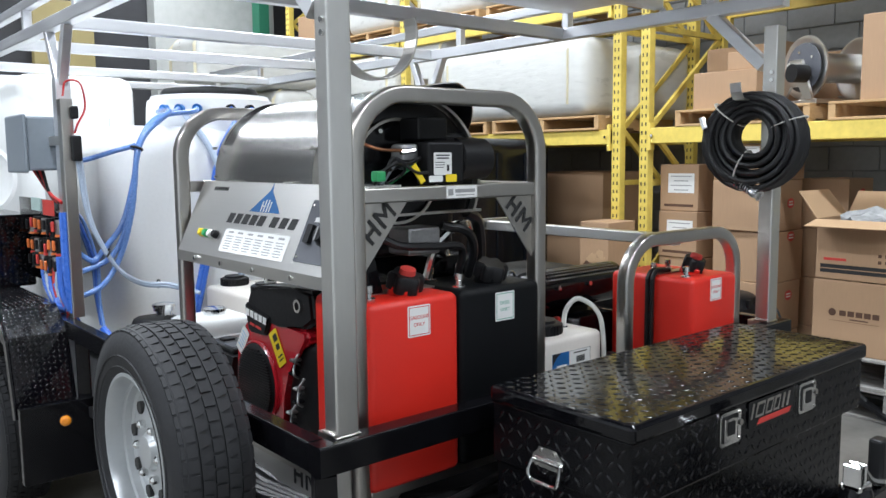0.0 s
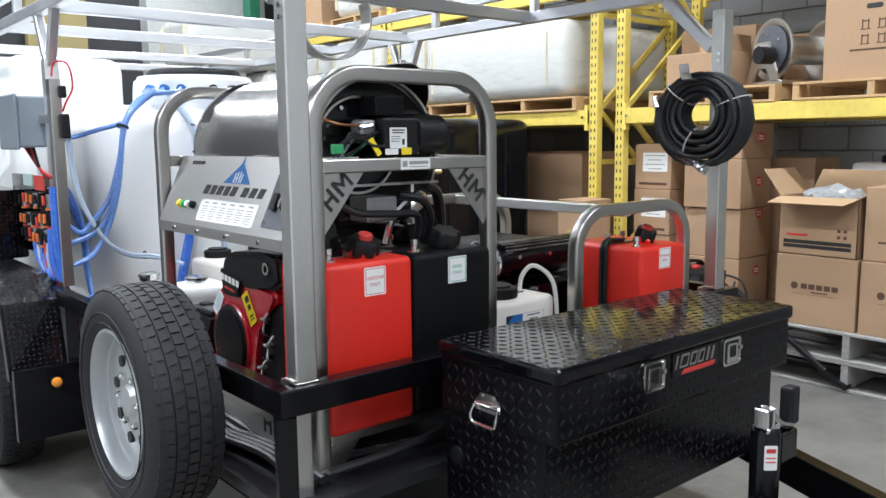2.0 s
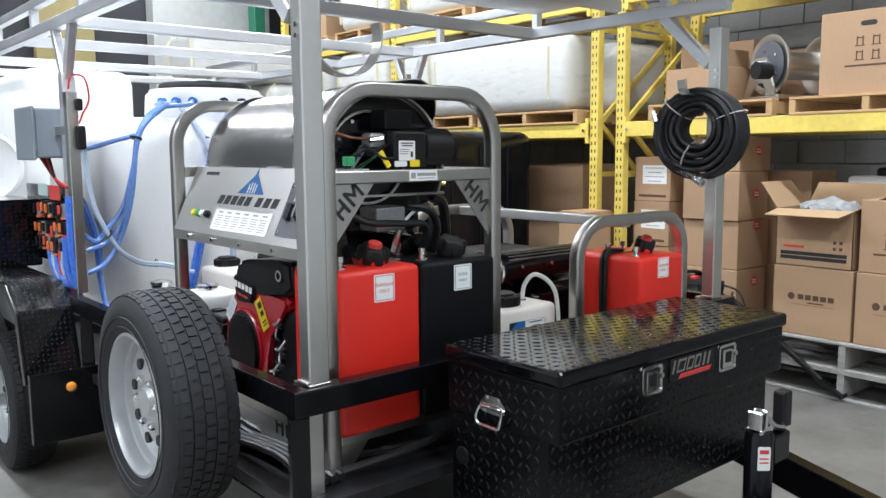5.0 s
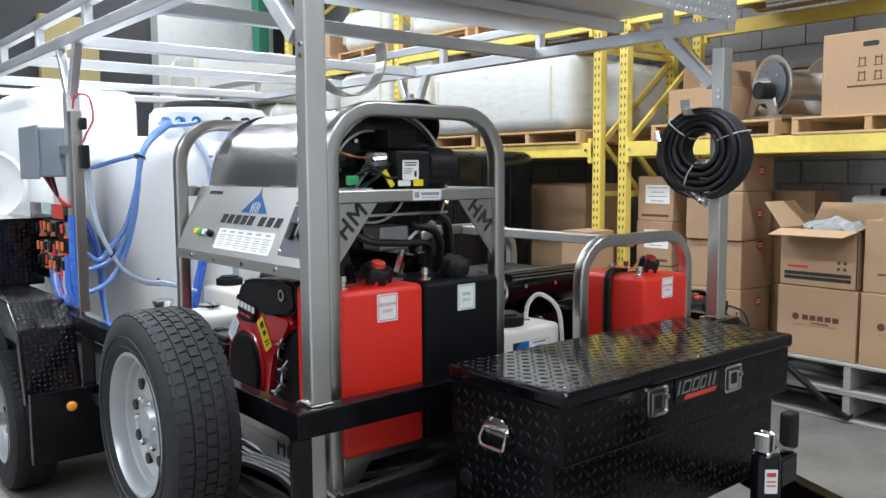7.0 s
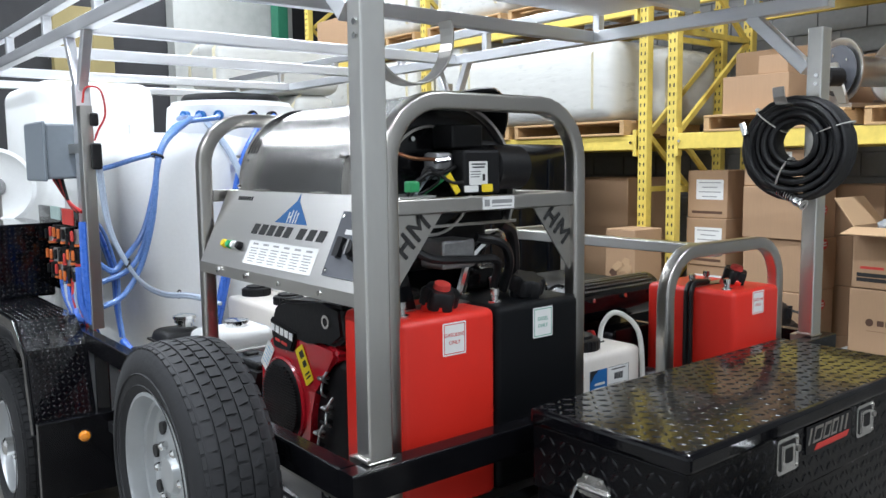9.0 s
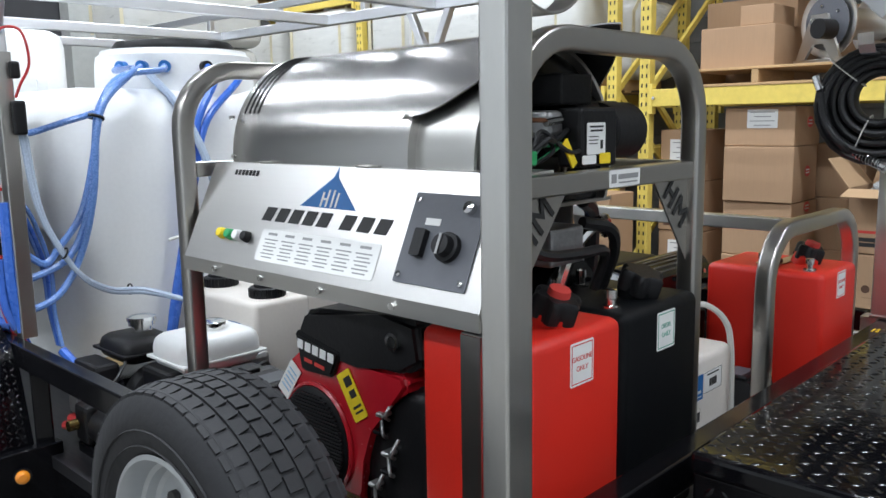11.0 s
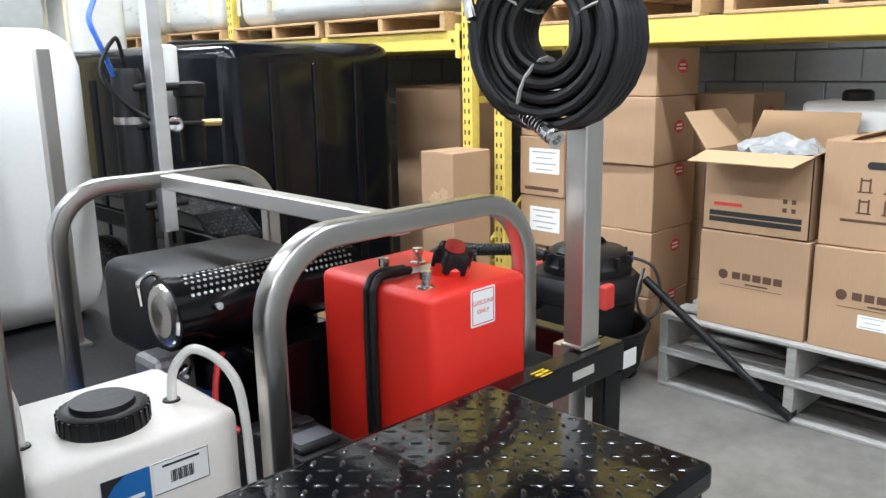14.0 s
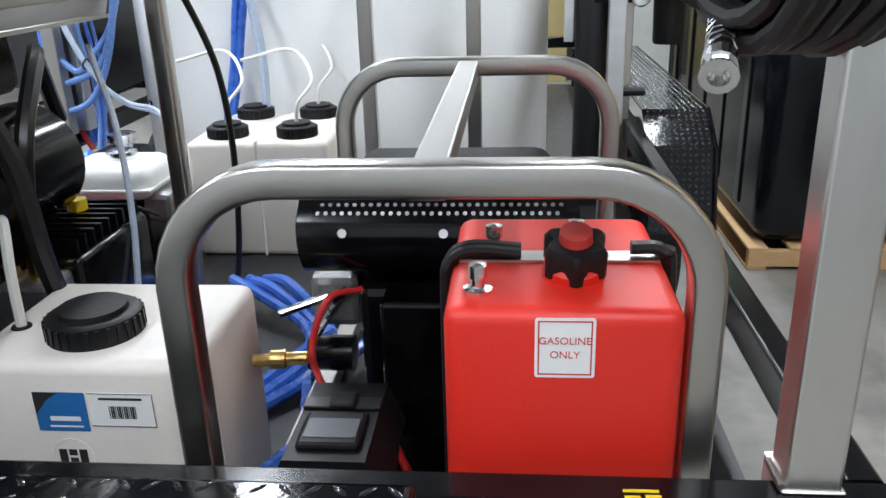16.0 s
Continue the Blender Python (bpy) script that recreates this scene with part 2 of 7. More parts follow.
def lathe(profile, a, axis, n=32, bm=None, start=0.0, sweep_deg=360.0, ends=True):
    """Turn (distance, radius) pairs round the axis from a."""
    bm = bm or bmesh.new()
    a, d = Vector(a), Vector(axis).normalized()
    s = d.orthogonal().normalized() if abs(d.z) > 0.9 else d.cross(Vector((0, 0, 1))).normalized()
    u = s.cross(d)
    full = sweep_deg >= 360
    k = n if full else n + 1
    ang = [radians(start + sweep_deg * i / n) for i in range(k)]
    rings = [[bm.verts.new(a + d * h + (s * math.cos(t) + u * math.sin(t)) * r) for t in ang] for h, r in profile]
    for r0, r1 in zip(rings, rings[1:]):
        for j in range(k if full else k - 1):
            bm.faces.new((r0[j], r0[(j + 1) % k], r1[(j + 1) % k], r1[j]))
    if full and ends:
        for end, (h, r) in ((rings[0], profile[0]), (rings[-1], profile[-1])):
            if r > 1e-5:
                bm.faces.new(end)
    bmesh.ops.remove_doubles(bm, verts=bm.verts, dist=1e-6)
    return bm


def prism(outline, to_world, depth, bm=None):
    """A flat outline of (a, b), made solid; to_world(a, b, d) gives the place."""
    bm = bm or bmesh.new()
    lo = [bm.verts.new(to_world(a, b, 0.0)) for a, b in outline]
    hi = [bm.verts.new(to_world(a, b, depth)) for a, b in outline]
    n = len(outline)
    bm.faces.new(lo), bm.faces.new(hi)
    for i in range(n):
        bm.faces.new((lo[i], lo[(i + 1) % n], hi[(i + 1) % n], hi[i]))
    return bm


def words(body, size, m, mat, parent, name="lettering"):
    cu = bpy.data.curves.new(name, "FONT")
    cu.body, cu.size, cu.align_x, cu.align_y, cu.extrude = body, size, "CENTER", "CENTER", 0.0004
    tmp = bpy.data.objects.new(name, cu)
    me = bpy.data.meshes.new_from_object(tmp)
    bpy.data.objects.remove(tmp)
    me.transform(m)
    me.materials.append(mat)
    ob = new(name, me)
    ob.parent = parent
    return ob


FRONT = Matrix(((1, 0, 0, 0), (0, 0, -1, 0), (0, 1, 0, 0), (0, 0, 0, 1)))    # reads from -y
WEST = Matrix(((0, 0, -1, 0), (-1, 0, 0, 0), (0, 1, 0, 0), (0, 0, 0, 1)))    # reads from -x


def on_front(x, y, z):
    return Matrix.Translation((x, y, z)) @ FRONT


def on_west(x, y, z):
    return Matrix.Translation((x, y, z)) @ WEST


def plate(m, w, h, r=0.004, thick=0.0015):
    bm = prism(rounded(w, h, r), lambda a, b, d: m @ Vector((a, b, d)), thick)
    return bm


def bars(m, rows, thick=0.0012):
    bm = bmesh.new()
    for a, b, w, h in rows:
        prism([(a - w / 2, b - h / 2), (a + w / 2, b - h / 2), (a + w / 2, b + h / 2), (a - w / 2, b + h / 2)], lambda x, y, d: m @ Vector((x, y, d)), thick, bm)
    return bm


def arch(x0, x1, y, z0, z1, r, n=8):
    """An upside-down U in a plane of constant y."""
    pts = [(x0, y, z0), (x0, y, (z0 + z1) / 2)]
    pts += [(x0 + r - r * math.cos(radians(90 * i / n)), y, z1 - r + r * math.sin(radians(90 * i / n))) for i in range(n + 1)]
    pts += [(x1 - r + r * math.sin(radians(90 * i / n)), y, z1 - r + r * math.cos(radians(90 * i / n))) for i in range(n + 1)]
    return pts + [(x1, y, (z0 + z1) / 2), (x1, y, z0)]


def treads(m, w, h, pitch=0.031, length=0.030, width=0.0095, lift=0.0028, bm=None):
    """Raised lozenges of tread plate over a w x h patch, in the plane of m."""
    verts, faces = [], []
    nx, ny = int(w / pitch), int(h / pitch)
    for i in range(nx):
        for j in range(ny):
            cx, cy = (i + 0.5) * w / nx - w / 2, (j + 0.5) * h / ny - h / 2
            t = radians(45 if (i + j) % 2 else -45)
            ca, sa = math.cos(t), math.sin(t)
            base = len(verts)
            for a, b, z in ((-length / 2, 0, 0), (-length * .22, width / 2, 0), (length * .22, width / 2, 0), (length / 2, 0, 0), (length * .22, -width / 2, 0), (-length * .22, -width / 2, 0), (-length * .22, 0, lift), (length * .22, 0, lift)):
                verts.append(m @ Vector((cx + a * ca - b * sa, cy + a * sa + b * ca, z)))
            for f in ((0, 6, 1), (1, 6, 7, 2), (2, 7, 3), (3, 7, 4), (4, 7, 6, 5), (5, 6, 0)):
                faces.append([base + k for k in f])
    me = bpy.data.meshes.new("treads")
    me.from_pydata(verts, [], faces)
    return me


def tread_part(parent, mat, *patches, name="raised_treads"):
    bm = bmesh.new()
    for args in patches:
        me = treads(*args)
        bm.from_mesh(me)
        bpy.data.meshes.remove(me)
    ob = part(name, bm, mat, parent)
    ob.data.shade_smooth()
    ob["kind"] = "stuff"
    return ob


# ---- the hall ----
def setting(name, bm, mat, label=""):
    ob = part(name, bm, mat)
    return tagged(ob, label, "", "", "structure")


setting("floor", boxes((-5, 9, -5, 12, -0.2, 0.0)), CONCRETE, "worn grey concrete warehouse floor")
setting("ceiling", boxes((-5, 9, -5, 12, 5.6, 5.8)), CEIL)
wall_e = setting("wall_east", boxes((7.0, 7.2, -5, 12, 0, 5.6)), MORTAR, "grey painted concrete block wall")
# West and south walls are unseen, added to throw light back on the trailer.
setting("wall_west", boxes((-5.2, -5.0, -5, 12, 0, 5.6)), BOUNCE_WALL)
setting("wall_south", boxes((-5, 9, -5.2, -5.0, 0, 5.6)), BOUNCE_WALL)
setting("wall_north", boxes((-5, 9, 11.0, 11.2, 0, 5.6)), DARK_WALL, "dark metal wall at the back of the hall")
setting("trim", boxes((4.18, 5.9, 10.7, 10.95, 0, 5.6)), PRECAST, "pale concrete wall panel")
setting("door_1", boxes((2.75, 3.46, 10.85, 10.98, 0.0, 3.6), bevel=0.01), material("tan_door", (0.30, 0.24, 0.10), 0.6, 0, 0.1, 6, 0.1), "tan painted sliding door")

block_me = None
for j in range(17):
    for i in range(16):
        y = 0.6 + i * 0.405 + (0.2 if j % 2 else 0)
        bm = boxes((6.985, 7.0, 0, 0.395, 0, 0.19), bevel=0.003, segs=1) if block_me is None else None
        if bm:
            ob = part("block", bm, BLOCK, wall_e)
            block_me = ob.data
        else:
            ob = new("block", block_me)
            ob.parent = wall_e
        ob.location = (0, y, 0.9 + j * 0.2)


def ceiling_light(x, y):
    t = thing("ceiling_light", "white linear high bay light fixture added out of view overhead", "ceiling light", (x, y, LAMP_Z), "high bay lights")
    part("housing", boxes((-0.16, 0.16, -1.2, 1.2, 0.02, 0.1), bevel=0.01), ALU, t)
    part("diffuser", boxes((-0.14, 0.14, -1.17, 1.17, 0.0, 0.018)), LAMP_ON, t)
    for yy in (-0.9, 0.9):
        part("hanger", rod((0, yy, 0.1), (0, yy, 0.6), 0.006), STEEL, t)
    lamp = bpy.data.lights.new("ceiling_lamp", "AREA")
    lamp.shape, lamp.size, lamp.size_y, lamp.energy, lamp.color = "RECTANGLE", 0.28, 2.3, LAMP_WATTS, (0.84, 0.905, 1.0)
    ob = new("ceiling_lamp", lamp)
    ob.location = (x, y, LAMP_Z - 0.02)


for x, y in LAMPS:
    ceiling_light(x, y)


# ---- pallet rack ----
RX0, RX1 = 5.42, 6.45
BEAM_Z = 1.73


def rack_post(parent, x, y):
    p = part("upright", sweep(bmesh.new(), [(x, y, 0.01), (x, y, 3.9)], rounded(0.075, 0.085, 0.008), up=(0, 1, 0)), YELLOW, parent)
    bm = bmesh.new()
    for k in range(56):
        z = 0.15 + k * 0.066
        for s in (-0.018, 0.018):
            box(bm, x - 0.0395, x - 0.037, y + s - 0.005, y + s + 0.005, z, z + 0.028)
    ob = part("slotting", bm, INK, p)
    ob["kind"] = "stuff"
    part("foot_plate", boxes((x - 0.07, x + 0.07, y - 0.07, y + 0.07, 0, 0.012)), YELLOW, p)


def rack_frame(y):
    t = thing("rack_frame", "yellow painted steel pallet rack upright frame, scuffed", "rack frame", (0, 0, 0), "pallet rack frames")
    for x in (RX0, RX1):
        rack_post(t, x, y)
    z, flip = 0.35, False
    while z < 3.4:
        a, b = (RX0 + 0.04, RX1 - 0.04) if not flip else (RX1 - 0.04, RX0 + 0.04)
        part("brace", sweep(bmesh.new(), [(a, y, z), (b, y, z + 0.75)], rounded(0.03, 0.045, 0.004)), YELLOW, t)
        z, flip = z + 0.75, not flip
    for z in (0.3, 1.4, 2.6):
        part("tie", boxes((RX0 + 0.04, RX1 - 0.04, y - 0.02, y + 0.02, z, z + 0.04)), YELLOW, t)


for y in (3.93, 4.20, 1.05, 7.0, 9.4):
    rack_frame(y)


def rack_beam(y0, y1, z, x):
    t = thing("rack_beam", "yellow steel pallet rack beam with end connector plates", "rack beam", (0, 0, 0), "pallet rack beams")
    part("beam", boxes((x - 0.025, x + 0.025, y0, y1, z, z + 0.12), bevel=0.006), YELLOW, t)
    for y in (y0, y1):
        s = 0.03 if y == y0 else -0.03
        part("connector", boxes((x - 0.03, x + 0.03, min(y, y + s), max(y, y + s), z - 0.05, z + 0.16), bevel=0.003), YELLOW, t)
        part("bolt", rod((x - 0.03, y + s * 0.5 + s, z + 0.06), (x - 0.042, y + s * 0.5 + s, z + 0.06), 0.012, 6), CHROME, t)


for y0, y1 in ((1.095, 3.885), (4.245, 6.955), (7.045, 9.355)):
    for z in (BEAM_Z, 2.78):
        for x in (RX0 - 0.03, RX1 + 0.03):
            rack_beam(y0, y1, z, x)


def pallet(x, y, z, sx, sy, mat=PINE, h=0.12, label="worn pine shipping pallet on the rack beams"):
    """Boards run along y, stringers along x, so that the open ends face the aisle."""
    t = thing("pallet", label, "pallet", (x, y, z), "pallets")
    n, q = 7, 0.018
    for i in range(n):
        a = i * (sx - 0.1) / (n - 1)
        part("top_board", boxes((a, a + 0.1, 0, sy, h - q, h), bevel=0.003, segs=1), mat, t)
    for i in range(3):
        a = i * (sy - 0.045) / 2
        part("stringer", boxes((0.004, sx - 0.004, a, a + 0.045, q, h - q), bevel=0.002, segs=1), mat, t)
    for i in range(3):
        a = i * (sx - 0.1) / 2
        part("bottom_board", boxes((a, a + 0.1, 0, sy, 0, q), bevel=0.003, segs=1), mat, t)
    return t


SHELF = BEAM_Z + 0.12
pallet(5.36, 1.5, SHELF, 1.0, 1.0)
pallet(5.36, 2.62, SHELF, 1.0, 1.02)
pallet(5.34, 4.35, SHELF, 1.05, 1.25)
pallet(5.34, 5.68, SHELF, 1.05, 1.2)
for z in (2.90,):
    pallet(5.36, 2.2, z, 1.0, 1.1)
    pallet(5.36, 4.5, z, 1.0, 1.2)
    pallet(5.36, 5.8, z, 1.0, 1.1)


# ---- cartons ----
def carton(x0, x1, y0, y1, z0, z1, label="brown cardboard carton, taped shut", group="cartons", name="carton", turn=0.0):
    """A closed carton; its own axes start at the middle of its base."""
    t = thing(name, label, "carton", ((x0 + x1) / 2, (y0 + y1) / 2, z0), group, turn=turn)
    w, d, h = (x1 - x0) / 2, (y1 - y0) / 2, z1 - z0 - 0.003
    part("body", boxes((-w, w, -d, d, 0, h), bevel=0.006, segs=2), CARD, t)
    part("flap_seam", boxes((-w + 0.01, w - 0.01, -0.004, 0.004, h, h + 0.0012)), CARD_INK, t)
    part("tape", boxes((-w - 0.0005, w * 0.9, -0.025, 0.025, h - 0.0005, h + 0.002)), CARD_IN, t)
    return t, w, d, h


def paper(t, face, a, b, w, h, lines=4, ink=GREY_INK):
    """A paper label with bars of print on a face of a carton: a along it, b up."""
    m = on_west(-face[1], -a, b) if face[0] == "w" else on_front(a, -face[1], b)
    p = part("paper_label", plate(m, w, h, 0.003, 0.0015), TAPE, t, "white paper label with printed bars")
    part("print", bars(Matrix.Translation(m.col[2].to_3d() * 0.0015) @ m, [(0, h * (0.35 - 0.7 * i / max(1, lines - 1)), w * (0.8 - 0.25 * (i % 2)), h * 0.045) for i in range(lines)], 0.0006), ink, p)


def seal(t, face, a, b):
    m = on_front(a, -face, b)
    p = part("round_sticker", prism([(0.052 * math.cos(2 * math.pi * i / 16), 0.036 * math.sin(2 * math.pi * i / 16)) for i in range(16)], lambda x, y, d: m @ Vector((x, y, d)), 0.0015), RED_INK, t, "red and white oval sticker")
    part("print", bars(Matrix.Translation((0, -0.0015, 0)) @ m, [(0, 0.010, 0.06, 0.010), (0, -0.010, 0.066, 0.010)], 0.0006), TAPE, p)


# stack with papers, by the upright
pallet(5.44, 3.36, 0.0, 0.95, 0.5, GREY_WOOD, 0.13, "grey weathered pallet on the concrete floor")
for k in range(4):
    t, w, d, h = carton(5.5 + 0.01 * (k % 2), 5.92, 3.52, 3.86, 0.13 + k * 0.36, 0.13 + (k + 1) * 0.36, "brown cardboard carton with white paper label in a stack", "labelled cartons")
    paper(t, ("w", w), 0.02, h * 0.60, 0.23, 0.15)
    part("print", bars(on_west(-w, -0.0, h * 0.12), [(0, 0, 0.26, 0.02)]), CARD_INK, t)
# stack with seals
for k in range(5):
    o = 0.012 * ((k * 7) % 3)
    t, w, d, h = carton(5.43 + o, 5.87 + o, 2.89, 3.35, k * 0.365, (k + 1) * 0.365 - (0.11 if k == 4 else 0), "brown cardboard carton with a red oval sticker, stacked", "sticker cartons", turn=1.5 * (k % 2))
    seal(t, d, 0.04, h * (0.93, 0.72, 0.89, 0.54, 0.6)[k])
    if k == 4:
        paper(t, ("w", w), 0.02, h * 0.7, 0.2, 0.12)
for k in range(4):
    t, w, d, h = carton(6.0, 6.4, 2.62, 3.0, k * 0.365, (k + 1) * 0.365, "brown cardboard carton with a red oval sticker, behind the stack", "sticker cartons")
    seal(t, d, 0.02, h * 0.7)

# grey pallets with the pump cartons
for k in range(2):
    pallet(5.2, 1.32, k * 0.19, 1.1, 1.35, GREY_WOOD, 0.19, "grey weathered pallet, two stacked on the floor")


def pump_carton(y0, y1, z0, z1, x0=5.24):
    t, w, d, h = carton(x0, x0 + 0.5, y0, y1, z0, z1, "brown cardboard carton with a dark printed mark, on stacked pallets", "pump cartons")
    m = on_west(-w, 0, h * 0.56)
    part("round_mark", prism([(-0.135 + 0.024 * math.cos(2 * math.pi * i / 14), 0.024 * math.sin(2 * math.pi * i / 14)) for i in range(14)], lambda x, y, q: m @ Vector((x, y, q)), 0.001), CARD_INK, t)
    part("printed_mark", bars(m, [(-0.07 + 0.05 * k, 0, 0.040, 0.034) for k in range(5)] + [(0.03, -0.036, 0.11, 0.008), (0.0, -0.052, 0.3, 0.002)], 0.001), CARD_INK, t)
    return t, w, d, h


pump_carton(1.965, 2.49, 0.38, 0.845)
t, w, d, h = pump_carton(1.42, 1.945, 0.38, 0.845)
paper(t, ("w", w), 0.0, h * 0.33, 0.12, 0.06, 3)


def care_marks(t, w, b):
    m = on_west(-w, 0.0, b)
    rows = []
    for cx, cz in ((-0.05, 0.045), (0.05, 0.045), (-0.05, -0.045), (0.05, -0.045)):
        rows += [(cx - 0.018, cz, 0.008, 0.06), (cx + 0.018, cz, 0.008, 0.06), (cx, cz - 0.03, 0.06, 0.006), (cx, cz + 0.02, 0.03, 0.008)]
    for k in range(4):
        part("care_mark", bars(m, rows[4 * k:4 * k + 4], 0.001), CARD_INK, t)["kind"] = "stuff"
    part("print", bars(m, [(0, -0.11, 0.28, 0.012)], 0.001), CARD_INK, t)


def hand_hole(t, w, b):
    m = on_west(-w, 0, b)
    part("hand_hole", prism(rounded(0.1, 0.032, 0.015), lambda x, y, d: m @ Vector((x, y, d)), 0.0012), INK, t, "dark hand hole")


t, w, d, h = carton(5.26, 5.72, 1.50, 1.95, 0.845, 1.305, "brown cardboard carton with a hand hole and care marks", "pump cartons", turn=2)
hand_hole(t, w, h * 0.78)
care_marks(t, w, h * 0.5)
paper(t, ("f", d), -0.12, h * 0.75, 0.08, 0.06, 3)


def open_carton():
    t = thing("open_carton", "open cardboard carton with plastic wrapped contents", "carton", (5.47, 2.235, 0.845))
    w, d, h, q = 0.22, 0.255, 0.38, 0.005
    for nm, b in (("wall_panel", (-w, -w + q, -d, d, 0, h)), ("wall_panel", (w - q, w, -d, d, 0, h)), ("wall_panel", (-w, w, -d, -d + q, 0, h)), ("wall_panel", (-w, w, d - q, d, 0, h)), ("base_panel", (-w, w, -d, d, 0, q))):
        part(nm, boxes(b), CARD, t)
    def flap(p0, p1, out):
        a, b, o = Vector(p0), Vector(p1), Vector(out)
        up = (b - a).cross(o).normalized() * 0.005
        bm = bmesh.new()
        vs = [a, b, b + o + (a - b) * 0.03, a + o + (b - a) * 0.03]
        lo = [bm.verts.new(v) for v in vs]
        hi = [bm.verts.new(v + up) for v in vs]
        bm.faces.new(lo), bm.faces.new(hi)
        for i in range(4):
            bm.faces.new((lo[i], lo[(i + 1) % 4], hi[(i + 1) % 4], hi[i]))
        part("flap", bm, CARD_IN, t)
    flap((-w, d, h), (-w, -d, h), (-0.2, 0, -0.03))
    flap((w, -d, h), (w, d, h), (0.12, 0, 0.16))
    flap((-w, d, h), (w, d, h), (0, 0.13, 0.17))
    flap((w, -d, h), (-w, -d, h), (0, -0.18, 0.10))
    rng = random.Random(5)
    bm = bmesh.new()
    bmesh.ops.create_icosphere(bm, subdivisions=3, radius=1)
    for v in bm.verts:
        n = noise.noise(v.co * 2.2) * 0.35
        v.co = Vector((v.co.x * 0.19 * (1 + n), v.co.y * 0.2 * (1 + n), 0.34 + v.co.z * 0.10 * (1 + 1.6 * n)))
    part("plastic_wrapping", bm, material("cloudy_film", (0.35, 0.36, 0.36), 0.2, 0, 0.4, 25, 0.8, stain=0.4), t, "crumpled clear plastic wrapping")
    m = on_west(-w, 0, 0)
    part("printed_band", bars(m, [(0, 0.085, 0.44, 0.024), (0, 0.055, 0.44, 0.024)], 0.001), INK, t)
    part("red_print", bars(m, [(-0.13, 0.13, 0.14, 0.016)], 0.001), RED_INK, t)
    part("care_mark", bars(m, [(0.14, 0.17, 0.02, 0.02), (0.18, 0.17, 0.02, 0.02), (0.14, 0.13, 0.02, 0.02), (0.18, 0.13, 0.02, 0.02)], 0.001), CARD_INK, t)


open_carton()


def wash_container(x, y, z):
    t = thing("chemical_container", "white plastic container with a black screw cap", "container", (x, y, z), "white containers")
    part("body", boxes((-0.18, 0.18, -0.21, 0.21, 0, 0.26), bevel=0.03, segs=3), WHITE_POLY, t, smooth=True)
    part("cap", lathe([(0.26, 0.075), (0.30, 0.075), (0.315, 0.06), (0.32, 0.0)], (0, 0.0, 0), (0, 0, 1), 20), BLACK_PLASTIC, t, smooth=True)


for y in (1.55, 2.1):
    t, w, d, h = carton(5.8, 6.3, y - 0.25, y + 0.25, 0.38, 1.17, "plain brown cardboard carton behind the front row")
    wash_container(6.05, y, 1.17)

# things on the shelf
ps = SHELF + 0.12
t, w, d, h = carton(5.42, 5.9, 1.72, 2.33, ps, ps + 0.53, "brown cardboard carton with hand hole on a shelf pallet")
hand_hole(t, w, h * 0.84)
care_marks(t, w, h * 0.55)
paper(t, ("w", w), 0.2, h * 0.86, 0.14, 0.07, 3)
carton(5.46, 5.9, 3.05, 3.55, ps, ps + 0.27, "low brown cardboard carton on a shelf pallet")
carton(5.5, 5.85, 3.08, 3.3, ps + 0.27, ps + 0.40, "small brown cardboard carton with torn tape")
carton(5.95, 6.4, 3.1, 3.75, ps - 0.11, ps + 0.5, "large brown cardboard carton at the back of the shelf")
carton(6.2, 6.6, 2.5, 3.0, ps, ps + 0.42, "large brown cardboard carton at the back of the shelf")


def hose_reel():
    t = thing("hose_reel", "polished stainless hose reel with grey side discs on a pallet", "hose reel", (5.80, 2.68, ps), turn=66)
    part("base_frame", boxes((-0.2, 0.2, -0.26, 0.30, 0, 0.03), (-0.2, 0.2, -0.26, -0.23, 0.03, 0.08), bevel=0.004), STEEL, t)
    for y in (-0.22, 0.22):
        part("side_disc", lathe([(-0.008, 0.0), (-0.008, 0.2), (0.0, 0.215), (0.012, 0.215), (0.012, 0.195), (0.004, 0.18), (0.004, 0.0)], (0, y, 0.25), (0, 1, 0), 40), SHEET, t, smooth=True)
    part("hub_face", lathe([(0, 0.165), (0.006, 0.165), (0.006, 0.0)], (0, 0.238, 0.25), (0, 1, 0), 32), DARK_GREY, t)
    part("drum", rod((0, -0.21, 0.25), (0, 0.21, 0.25), 0.1, 28), SHEET, t, smooth=True)
    part("axle", rod((0, -0.33, 0.25), (0, 0.36, 0.25), 0.025, 12), CHROME, t)
    for y in (0.29,):
        part("side_bracket", prism([(-0.17, 0), (-0.1, 0), (-0.04, 0.09), (0.04, 0.09), (0.1, 0), (0.17, 0), (0.06, 0.27), (-0.06, 0.27)], lambda a, b, d: Vector((a, y + d, 0.03 + b)), 0.02), STEEL, t)
    part("motor", rod((-0.10, 0.31, 0.20), (-0.10, 0.42, 0.20), 0.06, 20), BLACK_PLASTIC, t, smooth=True)
    for k in range(5):
        a = 2 * math.pi * k / 5
        part("bolt", rod((0.11 * math.cos(a), 0.243, 0.25 + 0.11 * math.sin(a)), (0.11 * math.cos(a), 0.255, 0.25 + 0.11 * math.sin(a)), 0.01, 6), CHROME, t)


hose_reel()


